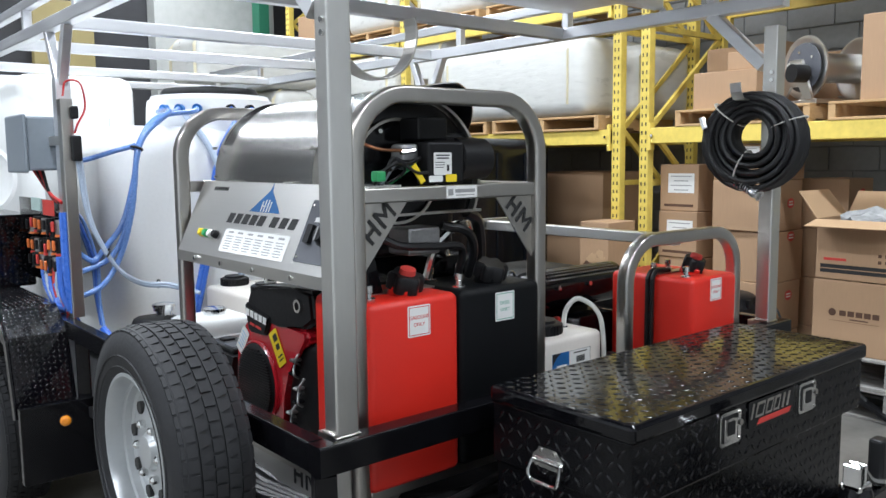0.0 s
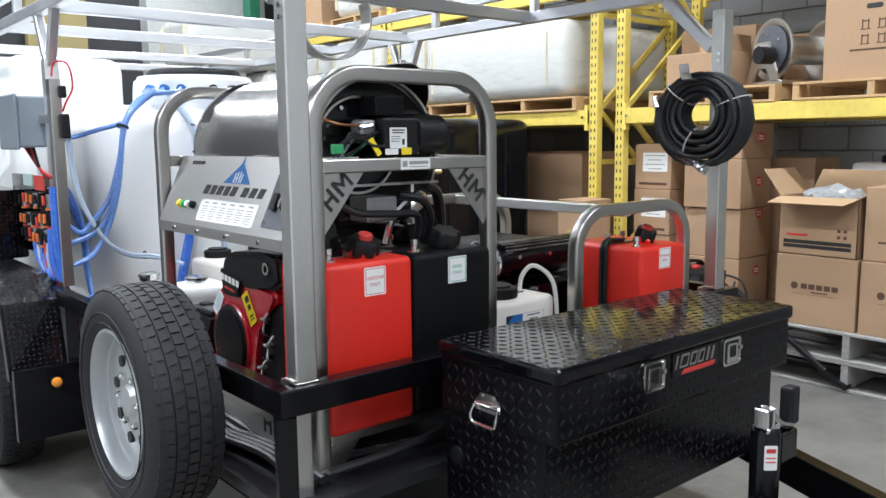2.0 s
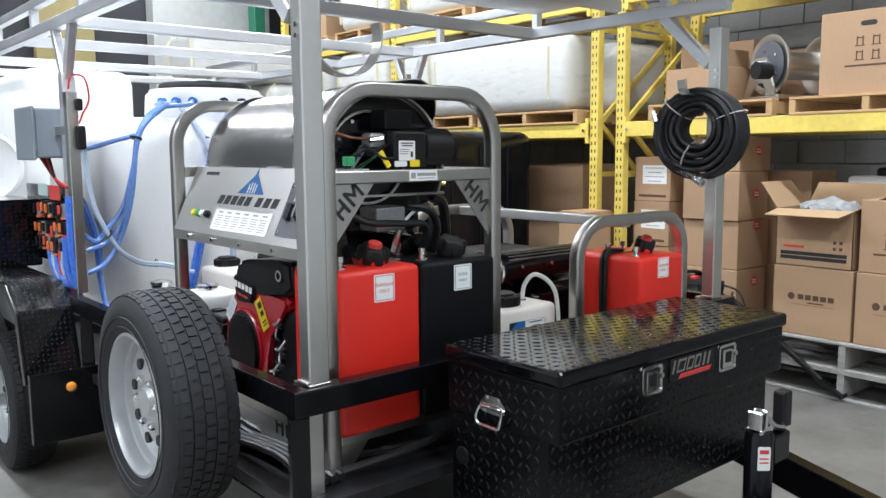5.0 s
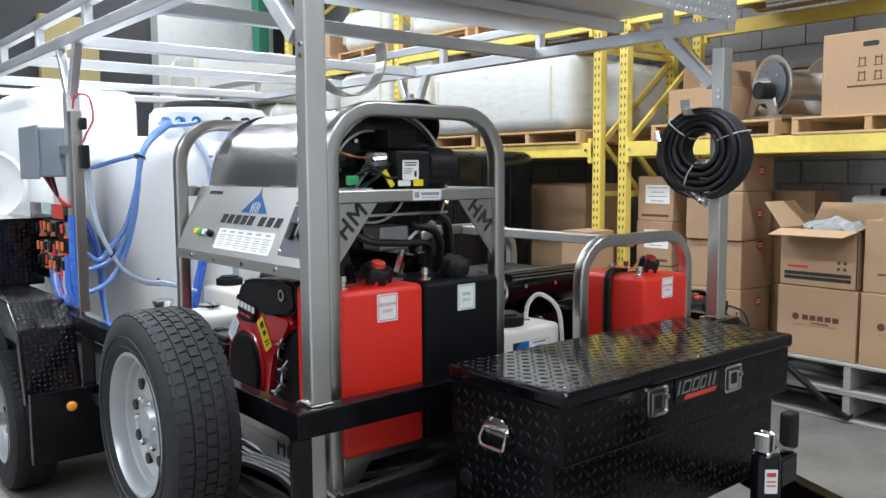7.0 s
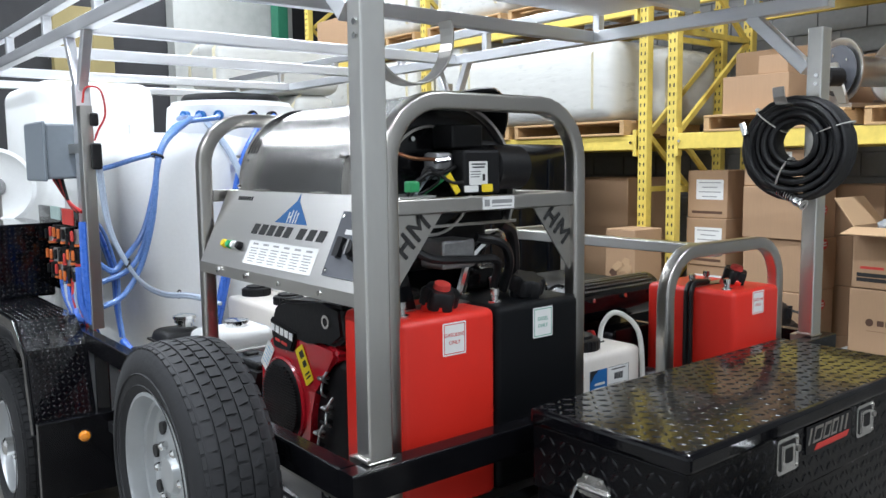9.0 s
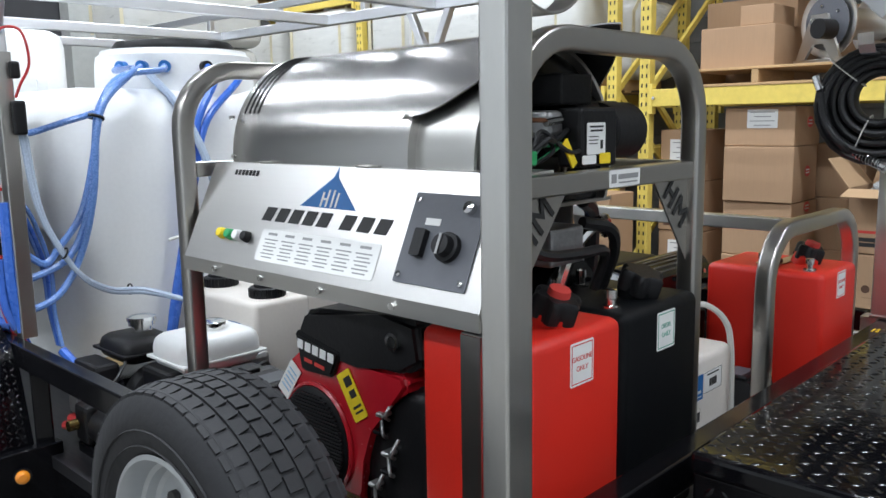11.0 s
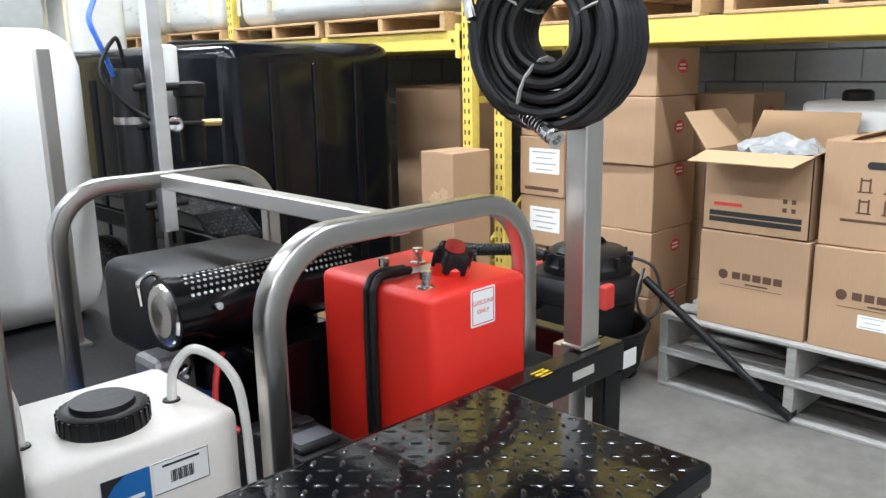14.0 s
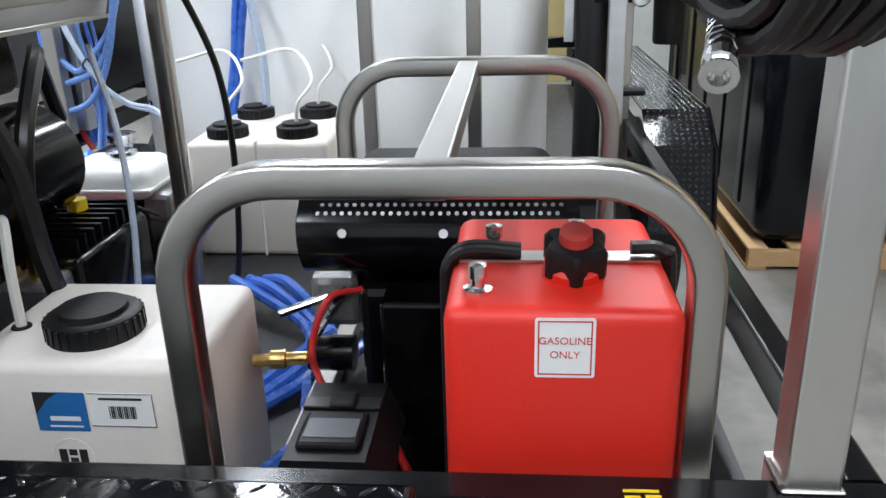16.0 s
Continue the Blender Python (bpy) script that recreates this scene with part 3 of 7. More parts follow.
def wrapped_tank(x0, x1, y0, y1, z0, z1, label):
    t = thing("wrapped_tank", label, "tank", ((x0 + x1) / 2, (y0 + y1) / 2, z0), "wrapped tanks")
    w, d, h = (x1 - x0) / 2, (y1 - y0) / 2, z1 - z0
    bm = boxes((-w, w, -d, d, 0, h), bevel=0.12, segs=5)
    part("body", bm, WRAP, t, smooth=True)
    for y in (-d * 0.8, d * 0.86):
        part("strap", sweep(bmesh.new(), [(-w - 0.004, y, 0.1), (-w - 0.004, y, h - 0.12), (-w + 0.1, y, h + 0.003)], rounded(0.03, 0.004, 0.001)), material("cream_strap", (0.66, 0.6, 0.42), 0.5), t)
    return t


wrapped_tank(5.30, 6.3, 4.45, 6.3, ps, ps + 0.66, "white polyethylene tank in stretch wrap on a rack pallet")
wrapped_tank(5.75, 6.45, 4.2, 4.62, ps - 0.02, ps + 0.6, "white polyethylene tank in stretch wrap, behind another")
wrapped_tank(5.4, 6.3, 6.35, 6.9, ps, ps + 0.9, "white polyethylene tank in stretch wrap on a rack pallet")
wrapped_tank(5.4, 6.2, 4.5, 5.6, 3.02, 3.4, "white polyethylene tank in stretch wrap on the top level")
wrapped_tank(5.4, 6.2, 5.8, 6.8, 3.02, 3.4, "white polyethylene tank in stretch wrap on the top level")
wrapped_tank(5.35, 6.3, 7.15, 8.1, ps, ps + 0.8, "white polyethylene tank in stretch wrap on a rack pallet")
wrapped_tank(5.35, 6.3, 8.3, 9.3, ps, ps + 0.72, "white polyethylene tank in stretch wrap on a rack pallet")
pallet(5.36, 7.12, SHELF, 1.0, 1.0)
pallet(5.36, 8.28, SHELF, 1.0, 1.04)
for y in (7.12, 8.28):
    pallet(5.36, y, 2.90, 1.0, 1.0)
wrapped_tank(5.4, 6.2, 7.2, 8.1, 3.02, 3.5, "white polyethylene tank in stretch wrap on the top level")
carton(5.4, 6.2, 2.3, 3.2, 3.02, 3.5)
t, w, d, h = carton(5.42, 6.1, 8.4, 9.2, 3.02, 3.4, "pale brown cardboard carton on the top rack level")
setting("trim_post", boxes((5.46, 5.62, 10.3, 10.5, 0, 5.6), bevel=0.01), GREEN_POST, "dark green painted steel column")


# ---- black storage tank on its pallet ----
pallet(4.02, 4.80, 0.0, 1.36, 2.85, PINE, 0.12, "pine pallet under the black tank")
t = thing("black_tank", "large glossy black polyethylene storage tank, scuffed", "tank", (4.70, 6.24, 0.12))
part("body", boxes((-0.64, 0.64, -1.40, 1.40, 0, 1.67), bevel=0.10, segs=5), BLACK_POLY, t, smooth=True)
for x in (-0.32, 0.0, 0.32):
    part("moulded_rib", boxes((x - 0.035, x + 0.035, -1.412, -1.385, 0.12, 1.55), bevel=0.01), BLACK_POLY, t)
for y in (-1.0, -0.5, 0.0, 0.5, 1.0):
    part("moulded_rib", boxes((-0.652, -0.625, y - 0.05, y + 0.05, 0.12, 1.46), bevel=0.01), BLACK_POLY, t)
part("lid", lathe([(0, 0.25), (0.05, 0.25), (0.06, 0.22), (0.06, 0)], (0, 0, 1.665), (0, 0, 1), 28), BLACK_PLASTIC, t)
t, w, d, h = carton(5.04, 5.37, 3.99, 4.27, 0.0, 1.13, "tall torn brown cardboard carton standing on the floor")
rng = random.Random(9)
for k in range(7):
    u, v = rng.uniform(-0.08, 0.08), rng.uniform(0.78, 0.9)
    m = on_west(-w, u, v)
    part("torn_patch", prism([(-0.04, 0), (-0.01, -0.03), (0.035, -0.015), (0.03, 0.02), (-0.015, 0.03)], lambda a, b, q: m @ Vector((a, b, q)), 0.002 + 0.0007 * k), CARD_INK if k == 3 else CARD_IN, t)
t, w, d, h = carton(5.75, 6.3, 4.62, 5.3, 0.0, 1.5, "tall brown cardboard crate under the rack")


def shop_vacuum():
    t = thing("shop_vacuum", "black wet and dry shop vacuum with a red latch", "vacuum", (5.0, 3.0, 0))
    t.scale = (1.13, 1.13, 1.13)
    part("tray", lathe([(0.06, 0.0), (0.06, 0.235), (0.09, 0.26), (0.25, 0.29), (0.27, 0.305), (0.285, 0.305), (0.285, 0.285), (0.25, 0.275), (0.12, 0.25), (0.10, 0.0)], (0, 0, 0), (0, 0, 1), 36), BLACK_PLASTIC, t, smooth=True)
    part("drum", lathe([(0.10, 0.21), (0.30, 0.225), (0.41, 0.235), (0.42, 0.25), (0.44, 0.25)], (0, 0, 0), (0, 0, 1), 36), BLACK_PLASTIC, t, smooth=True)
    lid = part("lid", lathe([(0.44, 0.255), (0.46, 0.26), (0.50, 0.255), (0.525, 0.23), (0.53, 0.0)], (0, 0, 0), (0, 0, 1), 36), BLACK_PLASTIC, t, smooth=True)
    part("motor_cover", lathe([(0.525, 0.20), (0.56, 0.20), (0.575, 0.185), (0.615, 0.18), (0.63, 0.16), (0.635, 0)], (0.02, 0, 0), (0, 0, 1), 32), BLACK_PLASTIC, lid, smooth=True)
    for k in range(14):
        a = 2 * math.pi * k / 14
        part("vent_rib", boxes((0.183, 0.205, -0.008, 0.008, 0.56, 0.612)), BLACK_PLASTIC, lid).matrix_basis = Matrix.Translation((0.02, 0, 0)) @ Matrix.Rotation(a, 4, "Z")
    part("handle", sweep(bmesh.new(), spline([(-0.15, 0.02, 0.62), (-0.10, 0.02, 0.655), (0.0, 0.02, 0.668), (0.12, 0.02, 0.655), (0.17, 0.02, 0.62)], 5), rounded(0.05, 0.02, 0.008)), BLACK_PLASTIC, t, smooth=True)
    part("latch", boxes((-0.19, -0.12, -0.25, -0.21, 0.42, 0.53), bevel=0.012), RED_INK, t, "red plastic latch")
    part("latch", boxes((-0.03, 0.03, 0.225, 0.265, 0.42, 0.53), bevel=0.012), RED_INK, t, "red plastic latch")
    part("switch", boxes((-0.05, 0.0, -0.08, -0.04, 0.63, 0.652), bevel=0.006), RED_INK, t)
    part("inlet", rod((-0.18, 0.10, 0.40), (-0.27, 0.14, 0.42), 0.04, 18), BLACK_PLASTIC, t, smooth=True)
    part("power_cord", tube([(0.1, -0.14, 0.6), (0.16, -0.26, 0.55), (0.15, -0.31, 0.40), (0.05, -0.30, 0.34), (-0.02, -0.29, 0.45), (0.08, -0.26, 0.56)], 0.007), HOSE, t, smooth=True)
    part("label_plate", plate(on_front(-0.06, -0.292, 0.19), 0.10, 0.08), TAPE, t)
    for a in range(4):
        x, y = 0.22 * math.cos(a * 1.57 + .78), 0.22 * math.sin(a * 1.57 + .78)
        part("caster", rod((x - 0.015, y, 0.032), (x + 0.015, y, 0.032), 0.032, 14), BLACK_PLASTIC, t)
        part("caster_arm", boxes((x - 0.03, x + 0.03, y - 0.03, y + 0.03, 0.045, 0.12), bevel=0.01), BLACK_PLASTIC, t)


shop_vacuum()
t = thing("vacuum_hose", "black corrugated vacuum hose looped on the floor", "hose", (0.0, 0.12, 0.0))
bm = bmesh.new()
path = spline([(4.76, 2.98, 0.70), (4.62, 3.02, 0.745), (4.5, 3.16, 0.745), (4.5, 3.4, 0.71), (4.49, 3.58, 0.58), (4.49, 3.68, 0.38), (4.49, 3.67, 0.15), (4.5, 3.56, 0.05), (4.5, 3.42, 0.16), (4.5, 3.3, 0.41), (4.55, 3.12, 0.54), (4.71, 3.02, 0.42)], 24)
sec = 12
rings = []
sweep(bm, path, disc(0.032, sec))
for k, v in enumerate(bm.verts):
    if (k // sec) % 2:
        c = path[min(len(path) - 1, k // sec)]
        v.co = c + (v.co - c) * 0.86
part("corrugated_tube", bm, BLACK_PLASTIC, t)
t = thing("vacuum_wand", "black plastic vacuum wand leaning to the floor nozzle", "vacuum wand")
part("pipe", rod((5.16, 2.74, 0.56), (5.21, 2.12, 0.11), 0.022, 14), BLACK_PLASTIC, t, smooth=True)
part("nozzle", prism([(-0.03, 0), (0.03, 0), (0.055, 0.2), (-0.055, 0.2)], lambda a, b, d: Vector((5.205 + b * 0.05 + a * 0.98, 2.15 - b * 0.9 + a * 0.05, 0.105 - b * 0.43 + d)), 0.028), BLACK_PLASTIC, t)

wrapped_tank(4.42, 4.95, 8.0, 8.6, 0.0, 2.4, "tall white polyethylene tank in stretch wrap behind the trailer")
wrapped_tank(3.54, 4.98, 7.95, 8.7, 2.4, 2.92, "white polyethylene tank in stretch wrap on top of another")


# ---- trailer ----
DECK = 0.62
RAIL = 0.96
trailer = thing("trailer", "black tandem axle trailer with tube rails and fenders", "trailer")
TB = 6.9


def rail(a, b, w=0.05, h=0.076, mat=BLACK_PAINT, parent=trailer, name="rail", r=0.006):
    return part(name, sweep(bmesh.new(), [a, b], rounded(w, h, r)), mat, parent)


zc = RAIL - 0.038
rail((1.04, 1.69, zc), (3.30, 1.69, zc), 0.06)
rail((1.065, 1.722, zc), (1.065, TB, zc))
rail((3.275, 1.722, zc), (3.275, TB, zc))
rail((1.04, TB, zc), (3.30, TB, zc), 0.06)
for x in (1.066, 3.274):
    for y in (1.69, 3.60, TB - 0.1):
        rail((x, y, 0.42), (x, y, RAIL - 0.078), 0.055, 0.05, name="stake")
for x in (1.10, 3.24):
    rail((x, 1.68, 0.51), (x, TB, 0.51), 0.06, 0.12, name="frame_rail")
rail((1.13, 1.72, 0.51), (3.21, 1.72, 0.51), 0.06, 0.12, name="frame_rail")
part("deck", boxes((1.06, 3.28, 1.66, TB, DECK - 0.04, DECK)), material("deck_paint", (0.016, 0.016, 0.018), 0.4, 0, 0.3, 10, 0.2, (8, 1, 1), stain=0.3), trailer, "black painted steel trailer deck")
# tongue
for x in (1.35, 2.95):
    rail((x, 1.66, 0.47), (2.12 + (x - 2.15) * 0.08, -0.15, 0.47), 0.06, 0.12, name="tongue_beam")
part("coupler", boxes((2.05, 2.19, -0.4, -0.1, 0.44, 0.53), bevel=0.02), BLACK_PAINT, trailer)
JX, JY = 2.12, 0.89
jack = part("tongue_jack", lathe([(0.10, 0.026), (0.45, 0.026), (0.45, 0.04), (0.80, 0.04), (0.812, 0.034), (0.812, 0)], (JX, JY, 0), (0, 0, 1), 24), BLACK_PAINT, trailer, smooth=True)
part("jack_clevis", boxes((JX - 0.032, JX - 0.024, JY - 0.022, JY + 0.022, 0.80, 0.872), (JX + 0.0, JX + 0.008, JY - 0.022, JY + 0.022, 0.80, 0.872), (JX - 0.032, JX + 0.03, JY - 0.026, JY + 0.026, 0.806, 0.822), bevel=0.003, segs=1), CHROME, jack, "bright zinc clevis")
part("jack_crank", tube([(JX - 0.012, JY, 0.868), (JX + 0.02, JY - 0.004, 0.848), (JX + 0.055, JY - 0.01, 0.815), (JX + 0.10, JY - 0.02, 0.800)], 0.012), CHROME, jack, smooth=True)
part("jack_grip", boxes((JX + 0.105, JX + 0.155, JY - 0.02, JY + 0.02, 0.795, 0.905), bevel=0.008), BLACK_PLASTIC, jack)
part("jack_bracket", boxes((JX + 0.03, JX + 0.13, JY - 0.03, JY + 0.03, 0.70, 0.79), bevel=0.008), BLACK_PAINT, jack)
part("jack_foot", boxes((JX - 0.07, JX + 0.07, JY - 0.07, JY + 0.07, 0.09, 0.102), bevel=0.003, segs=1), STEEL, jack)
part("jack_stub", rod((JX, JY, 0.0), (JX, JY, 0.10), 0.02, 12), STEEL, jack)
st = part("sticker", plate(Matrix.Translation((JX, JY, 0.74)) @ Matrix.Rotation(radians(-40), 4, "Z") @ FRONT @ Matrix.Translation((0, 0, 0.0395)), 0.036, 0.07), TAPE, jack)
part("print", bars(Matrix.Translation((JX, JY, 0.74)) @ Matrix.Rotation(radians(-40), 4, "Z") @ FRONT @ Matrix.Translation((0, 0, 0.0412)), [(0, 0.02, 0.026, 0.012), (0, 0.0, 0.026, 0.004), (0, -0.012, 0.026, 0.004)], 0.0004), RED_INK, st)
for k in range(3):
    part("safety_cable", tube([(2.0 + 0.05 * k, 1.0, 0.56), (1.75 + 0.1 * k, 0.85, 0.62), (1.8 + 0.15 * k, 0.6, 0.56), (2.1, 0.35, 0.545)], 0.012), BLACK_PLASTIC, trailer)
# corner lamps
part("side_marker", boxes((1.025, 1.04, 1.76, 1.86, 0.48, 0.56), bevel=0.006), ORANGE, trailer, "orange side marker lamp")
lamp_m = part("side_marker", lathe([(0, 0.022), (0.010, 0.021), (0.016, 0.012), (0.017, 0)], (0.965, 3.53, 0.585), (-0.3, -1, 0), 20), ORANGE, trailer, "round amber side marker lamp")
part("bezel", lathe([(0, 0.03), (0.008, 0.028), (0.008, 0.02)], (0.967, 3.535, 0.585), (-0.3, -1, 0), 20, ends=False), BLACK_PAINT, lamp_m)
part("step_plate", boxes((0.80, 1.10, 3.54, 3.58, 0.34, 0.66), bevel=0.004), BLACK_PAINT, trailer)


def fender(x0, x1, side):
    prof = [(3.62, 0.62), (3.70, 0.92), (3.86, 1.02), (5.75, 1.02), (5.92, 0.92), (6.0, 0.62)]
    bm = bmesh.new()
    up = [(y, z) for y, z in prof]
    lo = [(y + (0.006 if i < 2 else -0.006 if i > 3 else 0), z - 0.006) for i, (y, z) in enumerate(prof)]
    prism(up + lo[::-1], lambda a, b, d: Vector((x0 + d, a, b)), x1 - x0, bm)
    f = part("fender", bm, BLACK_PLATE, trailer, "black diamond plate fender over two wheels")
    edge = x0 if side < 0 else x1
    part("fender_lip", sweep(bmesh.new(), [(edge, y, z - 0.02) for y, z in prof], rounded(0.012, 0.05, 0.004)), BLACK_PLATE, f)
    patches = []
    for (ya, za), (yb, zb) in zip(prof, prof[1:]):
        d = Vector((0, yb - ya, zb - za))
        l = d.length
        d.normalize()
        n = Vector((1, 0, 0)).cross(d)
        m = Matrix(((1, d.x, n.x, 0), (0, d.y, n.y, 0), (0, d.z, n.z, 0), (0, 0, 0, 1)))
        m = Matrix.Translation(((x0 + x1) / 2, (ya + yb) / 2, (za + zb) / 2)) @ m
        patches.append((m, x1 - x0 - 0.02, l, 0.022, 0.019, 0.006, 0.0018))
    tread_part(f, TREAD, *patches)


fender(0.80, 1.04, -1)
fender(3.30, 3.54, 1)


def tyre_parts(parent, c, axis_x, R=0.355, W=0.215, rimR=0.21, hub_out=True, tread=True):
    """A wheel standing across x; axis_x = -1 shows the rim's face to -x."""
    cx, cy, cz = c
    w = W / 2
    prof = [(-w * 0.80, rimR - 0.005), (-w * 0.95, rimR + 0.02), (-w * 1.03, rimR + 0.065), (-w, R - 0.05), (-w * 0.90, R - 0.018), (-w * 0.78, R - 0.006), (w * 0.78, R - 0.006), (w * 0.90, R - 0.018), (w, R - 0.05), (w * 1.03, rimR + 0.065), (w * 0.95, rimR + 0.02), (w * 0.80, rimR - 0.005)]
    ty = part("tyre", lathe(prof, c, (1, 0, 0), 72, ends=False), RUBBER, parent, smooth=True)
    if tread:
        bm = bmesh.new()
        n = 58
        rng = random.Random(3)
        for k in range(n):
            for lane, (a, b) in enumerate(((-0.88, -0.52), (-0.46, -0.18), (-0.13, 0.13), (0.18, 0.46), (0.52, 0.88))):
                off = 0.5 if lane % 2 else 0.0
                t0 = 2 * math.pi * (k + off) / n
                t1 = t0 + 2 * math.pi / n * 0.80
                sk = 0.012 if lane in (1, 3) else 0.0
                vs = []
                for rr in (R - 0.012, R):
                    for t, s in ((t0, -sk), (t1, sk)):
                        for x in (a, b):
                            drop = 0.010 if abs(x) > 0.8 else 0.0
                            q = rr - drop
                            vs.append(bm.verts.new((cx + x * w, cy + q * math.cos(t + s * (1 if x == a else -1)), cz + q * math.sin(t + s * (1 if x == a else -1)))))
                for f in ((4, 5, 7, 6), (0, 1, 5, 4), (2, 6, 7, 3), (0, 4, 6, 2), (1, 3, 7, 5)):
                    bm.faces.new([vs[i] for i in f])
        tb = part("tread", bm, RUBBER, ty)
        tb["kind"] = "stuff"
    for rr in (R - 0.075, R - 0.105):
        part("sidewall_ring", lathe([(0, rr), (0.003, rr - 0.002), (0, rr - 0.004)], (cx + axis_x * w * 1.02, cy, cz), (axis_x, 0, 0), 48, ends=False), RUBBER, ty)
    s = axis_x
    o = cx + s * w * 0.80
    rp = [(0.012, rimR + 0.006), (0.014, rimR - 0.004), (0.0, rimR - 0.012), (-0.03, rimR - 0.018), (-0.034, rimR - 0.028), (-0.052, rimR - 0.034), (-0.058, rimR - 0.045), (-0.052, 0.15), (-0.040, 0.105), (-0.038, 0.055), (-0.022, 0.045), (-0.018, 0.0)]
    rim = part("rim", lathe(rp, (o, cy, cz), (s, 0, 0), 56, ends=False), WHEEL, parent, "silver painted steel rim", smooth=True)
    for k in range(8):
        a = 2 * math.pi * (k + 0.3) / 8
        part("vent_hole", lathe([(0, 0.018), (0.012, 0.018), (0.012, 0.0)], (o - s * 0.047, cy + 0.128 * math.cos(a), cz + 0.128 * math.sin(a)), (s, 0, 0), 16), INK, rim)
    for k in range(6):
        a = 2 * math.pi * k / 6
        part("lug_nut", lathe([(0, 0.012), (0.02, 0.012), (0.026, 0.006), (0.026, 0)], (o - s * 0.043, cy + 0.08 * math.cos(a), cz + 0.08 * math.sin(a)), (s, 0, 0), 6), CHROME, rim)
    if hub_out:
        part("hub_cap", lathe([(0, 0.045), (0.05, 0.042), (0.06, 0.03), (0.062, 0)], (o - s * 0.03, cy, cz), (s, 0, 0), 20), CHROME, rim, smooth=True)


for x, s in ((0.925, -1), (3.415, 1)):
    for y in (4.33, 5.25):
        wheel = thing("wheel", "trailer wheel with black tyre and silver steel rim", "wheel", group="trailer wheels")
        tyre_parts(wheel, (x, y, 0.355), s)
spare = thing("spare_wheel", "spare wheel with black treaded tyre and silver steel rim", "wheel")
tyre_parts(spare, (0.90, 2.25, 0.838), -1, rimR=0.222, hub_out=False)
part("carrier_arm", boxes((0.90, 1.04, 2.20, 2.30, 0.80, 0.88), bevel=0.005), BLACK_PAINT, spare)

# ---- canopy frame over the trailer ----
frame_top = thing("ladder_rack", "mill aluminium overhead rack bolted to posts on the trailer", "rack")


def beam(a, b, w=0.055, h=0.055, mat=ALU, name="bar", parent=frame_top, up=(0, 0, 1)):
    return part(name, sweep(bmesh.new(), [a, b], rounded(w, h, 0.005), up=up), mat, parent)


NX, FX, TOPZ = 1.128, 3.2, 2.24
FAR_POST = 3.201
for x in (NX, FX):
    if x == NX:
        px, pw, pd, pz, yc = 1.138, 0.066, 0.056, RAIL, 1.716
    else:
        px, pw, pd, pz, yc = FAR_POST, 0.070, 0.058, RAIL, 1.720
    p = beam((px, yc, pz), (px, yc, 2.14), pw, pd, POST, "post", up=(0, 1, 0))
    part("foot_plate", boxes((px - pw / 2 - 0.004, px + pw / 2 + 0.004, yc - pd / 2 - 0.004, yc + pd / 2 + 0.004, pz, pz + 0.005), bevel=0.002, segs=1), STEEL, p)
    part("lower_leg", sweep(bmesh.new(), [(px, 1.753, DECK), (px, 1.753, pz)], rounded(pw, 0.055, 0.005), up=(0, 1, 0)), POST, p)
    for z in (1.93, 1.96):
        part("bolt", rod((px - pw / 2, yc - 0.012, z), (px - pw / 2 - 0.008, yc - 0.012, z), 0.008, 6), CHROME, p)
    part("weld_bead", rod((px - pw / 2 - 0.004, yc - pd / 2, pz + 0.008), (px - pw / 2 - 0.004, yc + pd / 2, pz + 0.008), 0.005, 8), STEEL, p)
    for y in (3.90, 6.6):
        beam((x, y, RAIL), (x, y, 2.0), 0.062, 0.062, ALU, "post", up=(0, 1, 0))
        for s in (-1, 1):
            beam((x, y + s * 0.02, 1.98), (x, y + s * 0.14, TOPZ - 0.02), 0.04, 0.04, ALU, "gusset", up=(1, 0, 0))
    for s in (1,):
        beam((x, 1.76, 1.99), (x, 2.0, TOPZ - 0.02), 0.05, 0.05, ALU, "gusset", up=(1, 0, 0))
    beam((x, 1.68, TOPZ), (x, 6.9, TOPZ))
    beam((x, 1.68, TOPZ + 0.14), (x, 6.9, TOPZ + 0.14), 0.045, 0.045)
    y = 2.0
    while y < 6.9:
        beam((x, y, TOPZ + 0.02), (x, y, TOPZ + 0.13), 0.04, 0.04, up=(0, 1, 0), name="short_post")
        y += 0.8
for y in (2.83, 3.86, 4.72, 5.85, 6.7):
    beam((NX + 0.028, y, TOPZ), (FX - 0.028, y, TOPZ), 0.05, 0.055)
for y in (1.72, 2.25):
    beam((NX + 0.028, y, TOPZ + 0.06), (FX - 0.028, y, TOPZ + 0.06), 0.05, 0.05)
deckp = part("deck_plate", boxes((1.09, 3.18, 1.66, 2.8, TOPZ + 0.095, TOPZ + 0.10)), ALU, frame_top)
fasc = part("fascia", boxes((1.09, 3.19, 1.652, 1.657, TOPZ + 0.0, TOPZ + 0.14)), ALU, frame_top, "bright diamond plate fascia")
tread_part(fasc, ALU, (on_front(2.14, 1.652, TOPZ + 0.07), 2.08, 0.14))
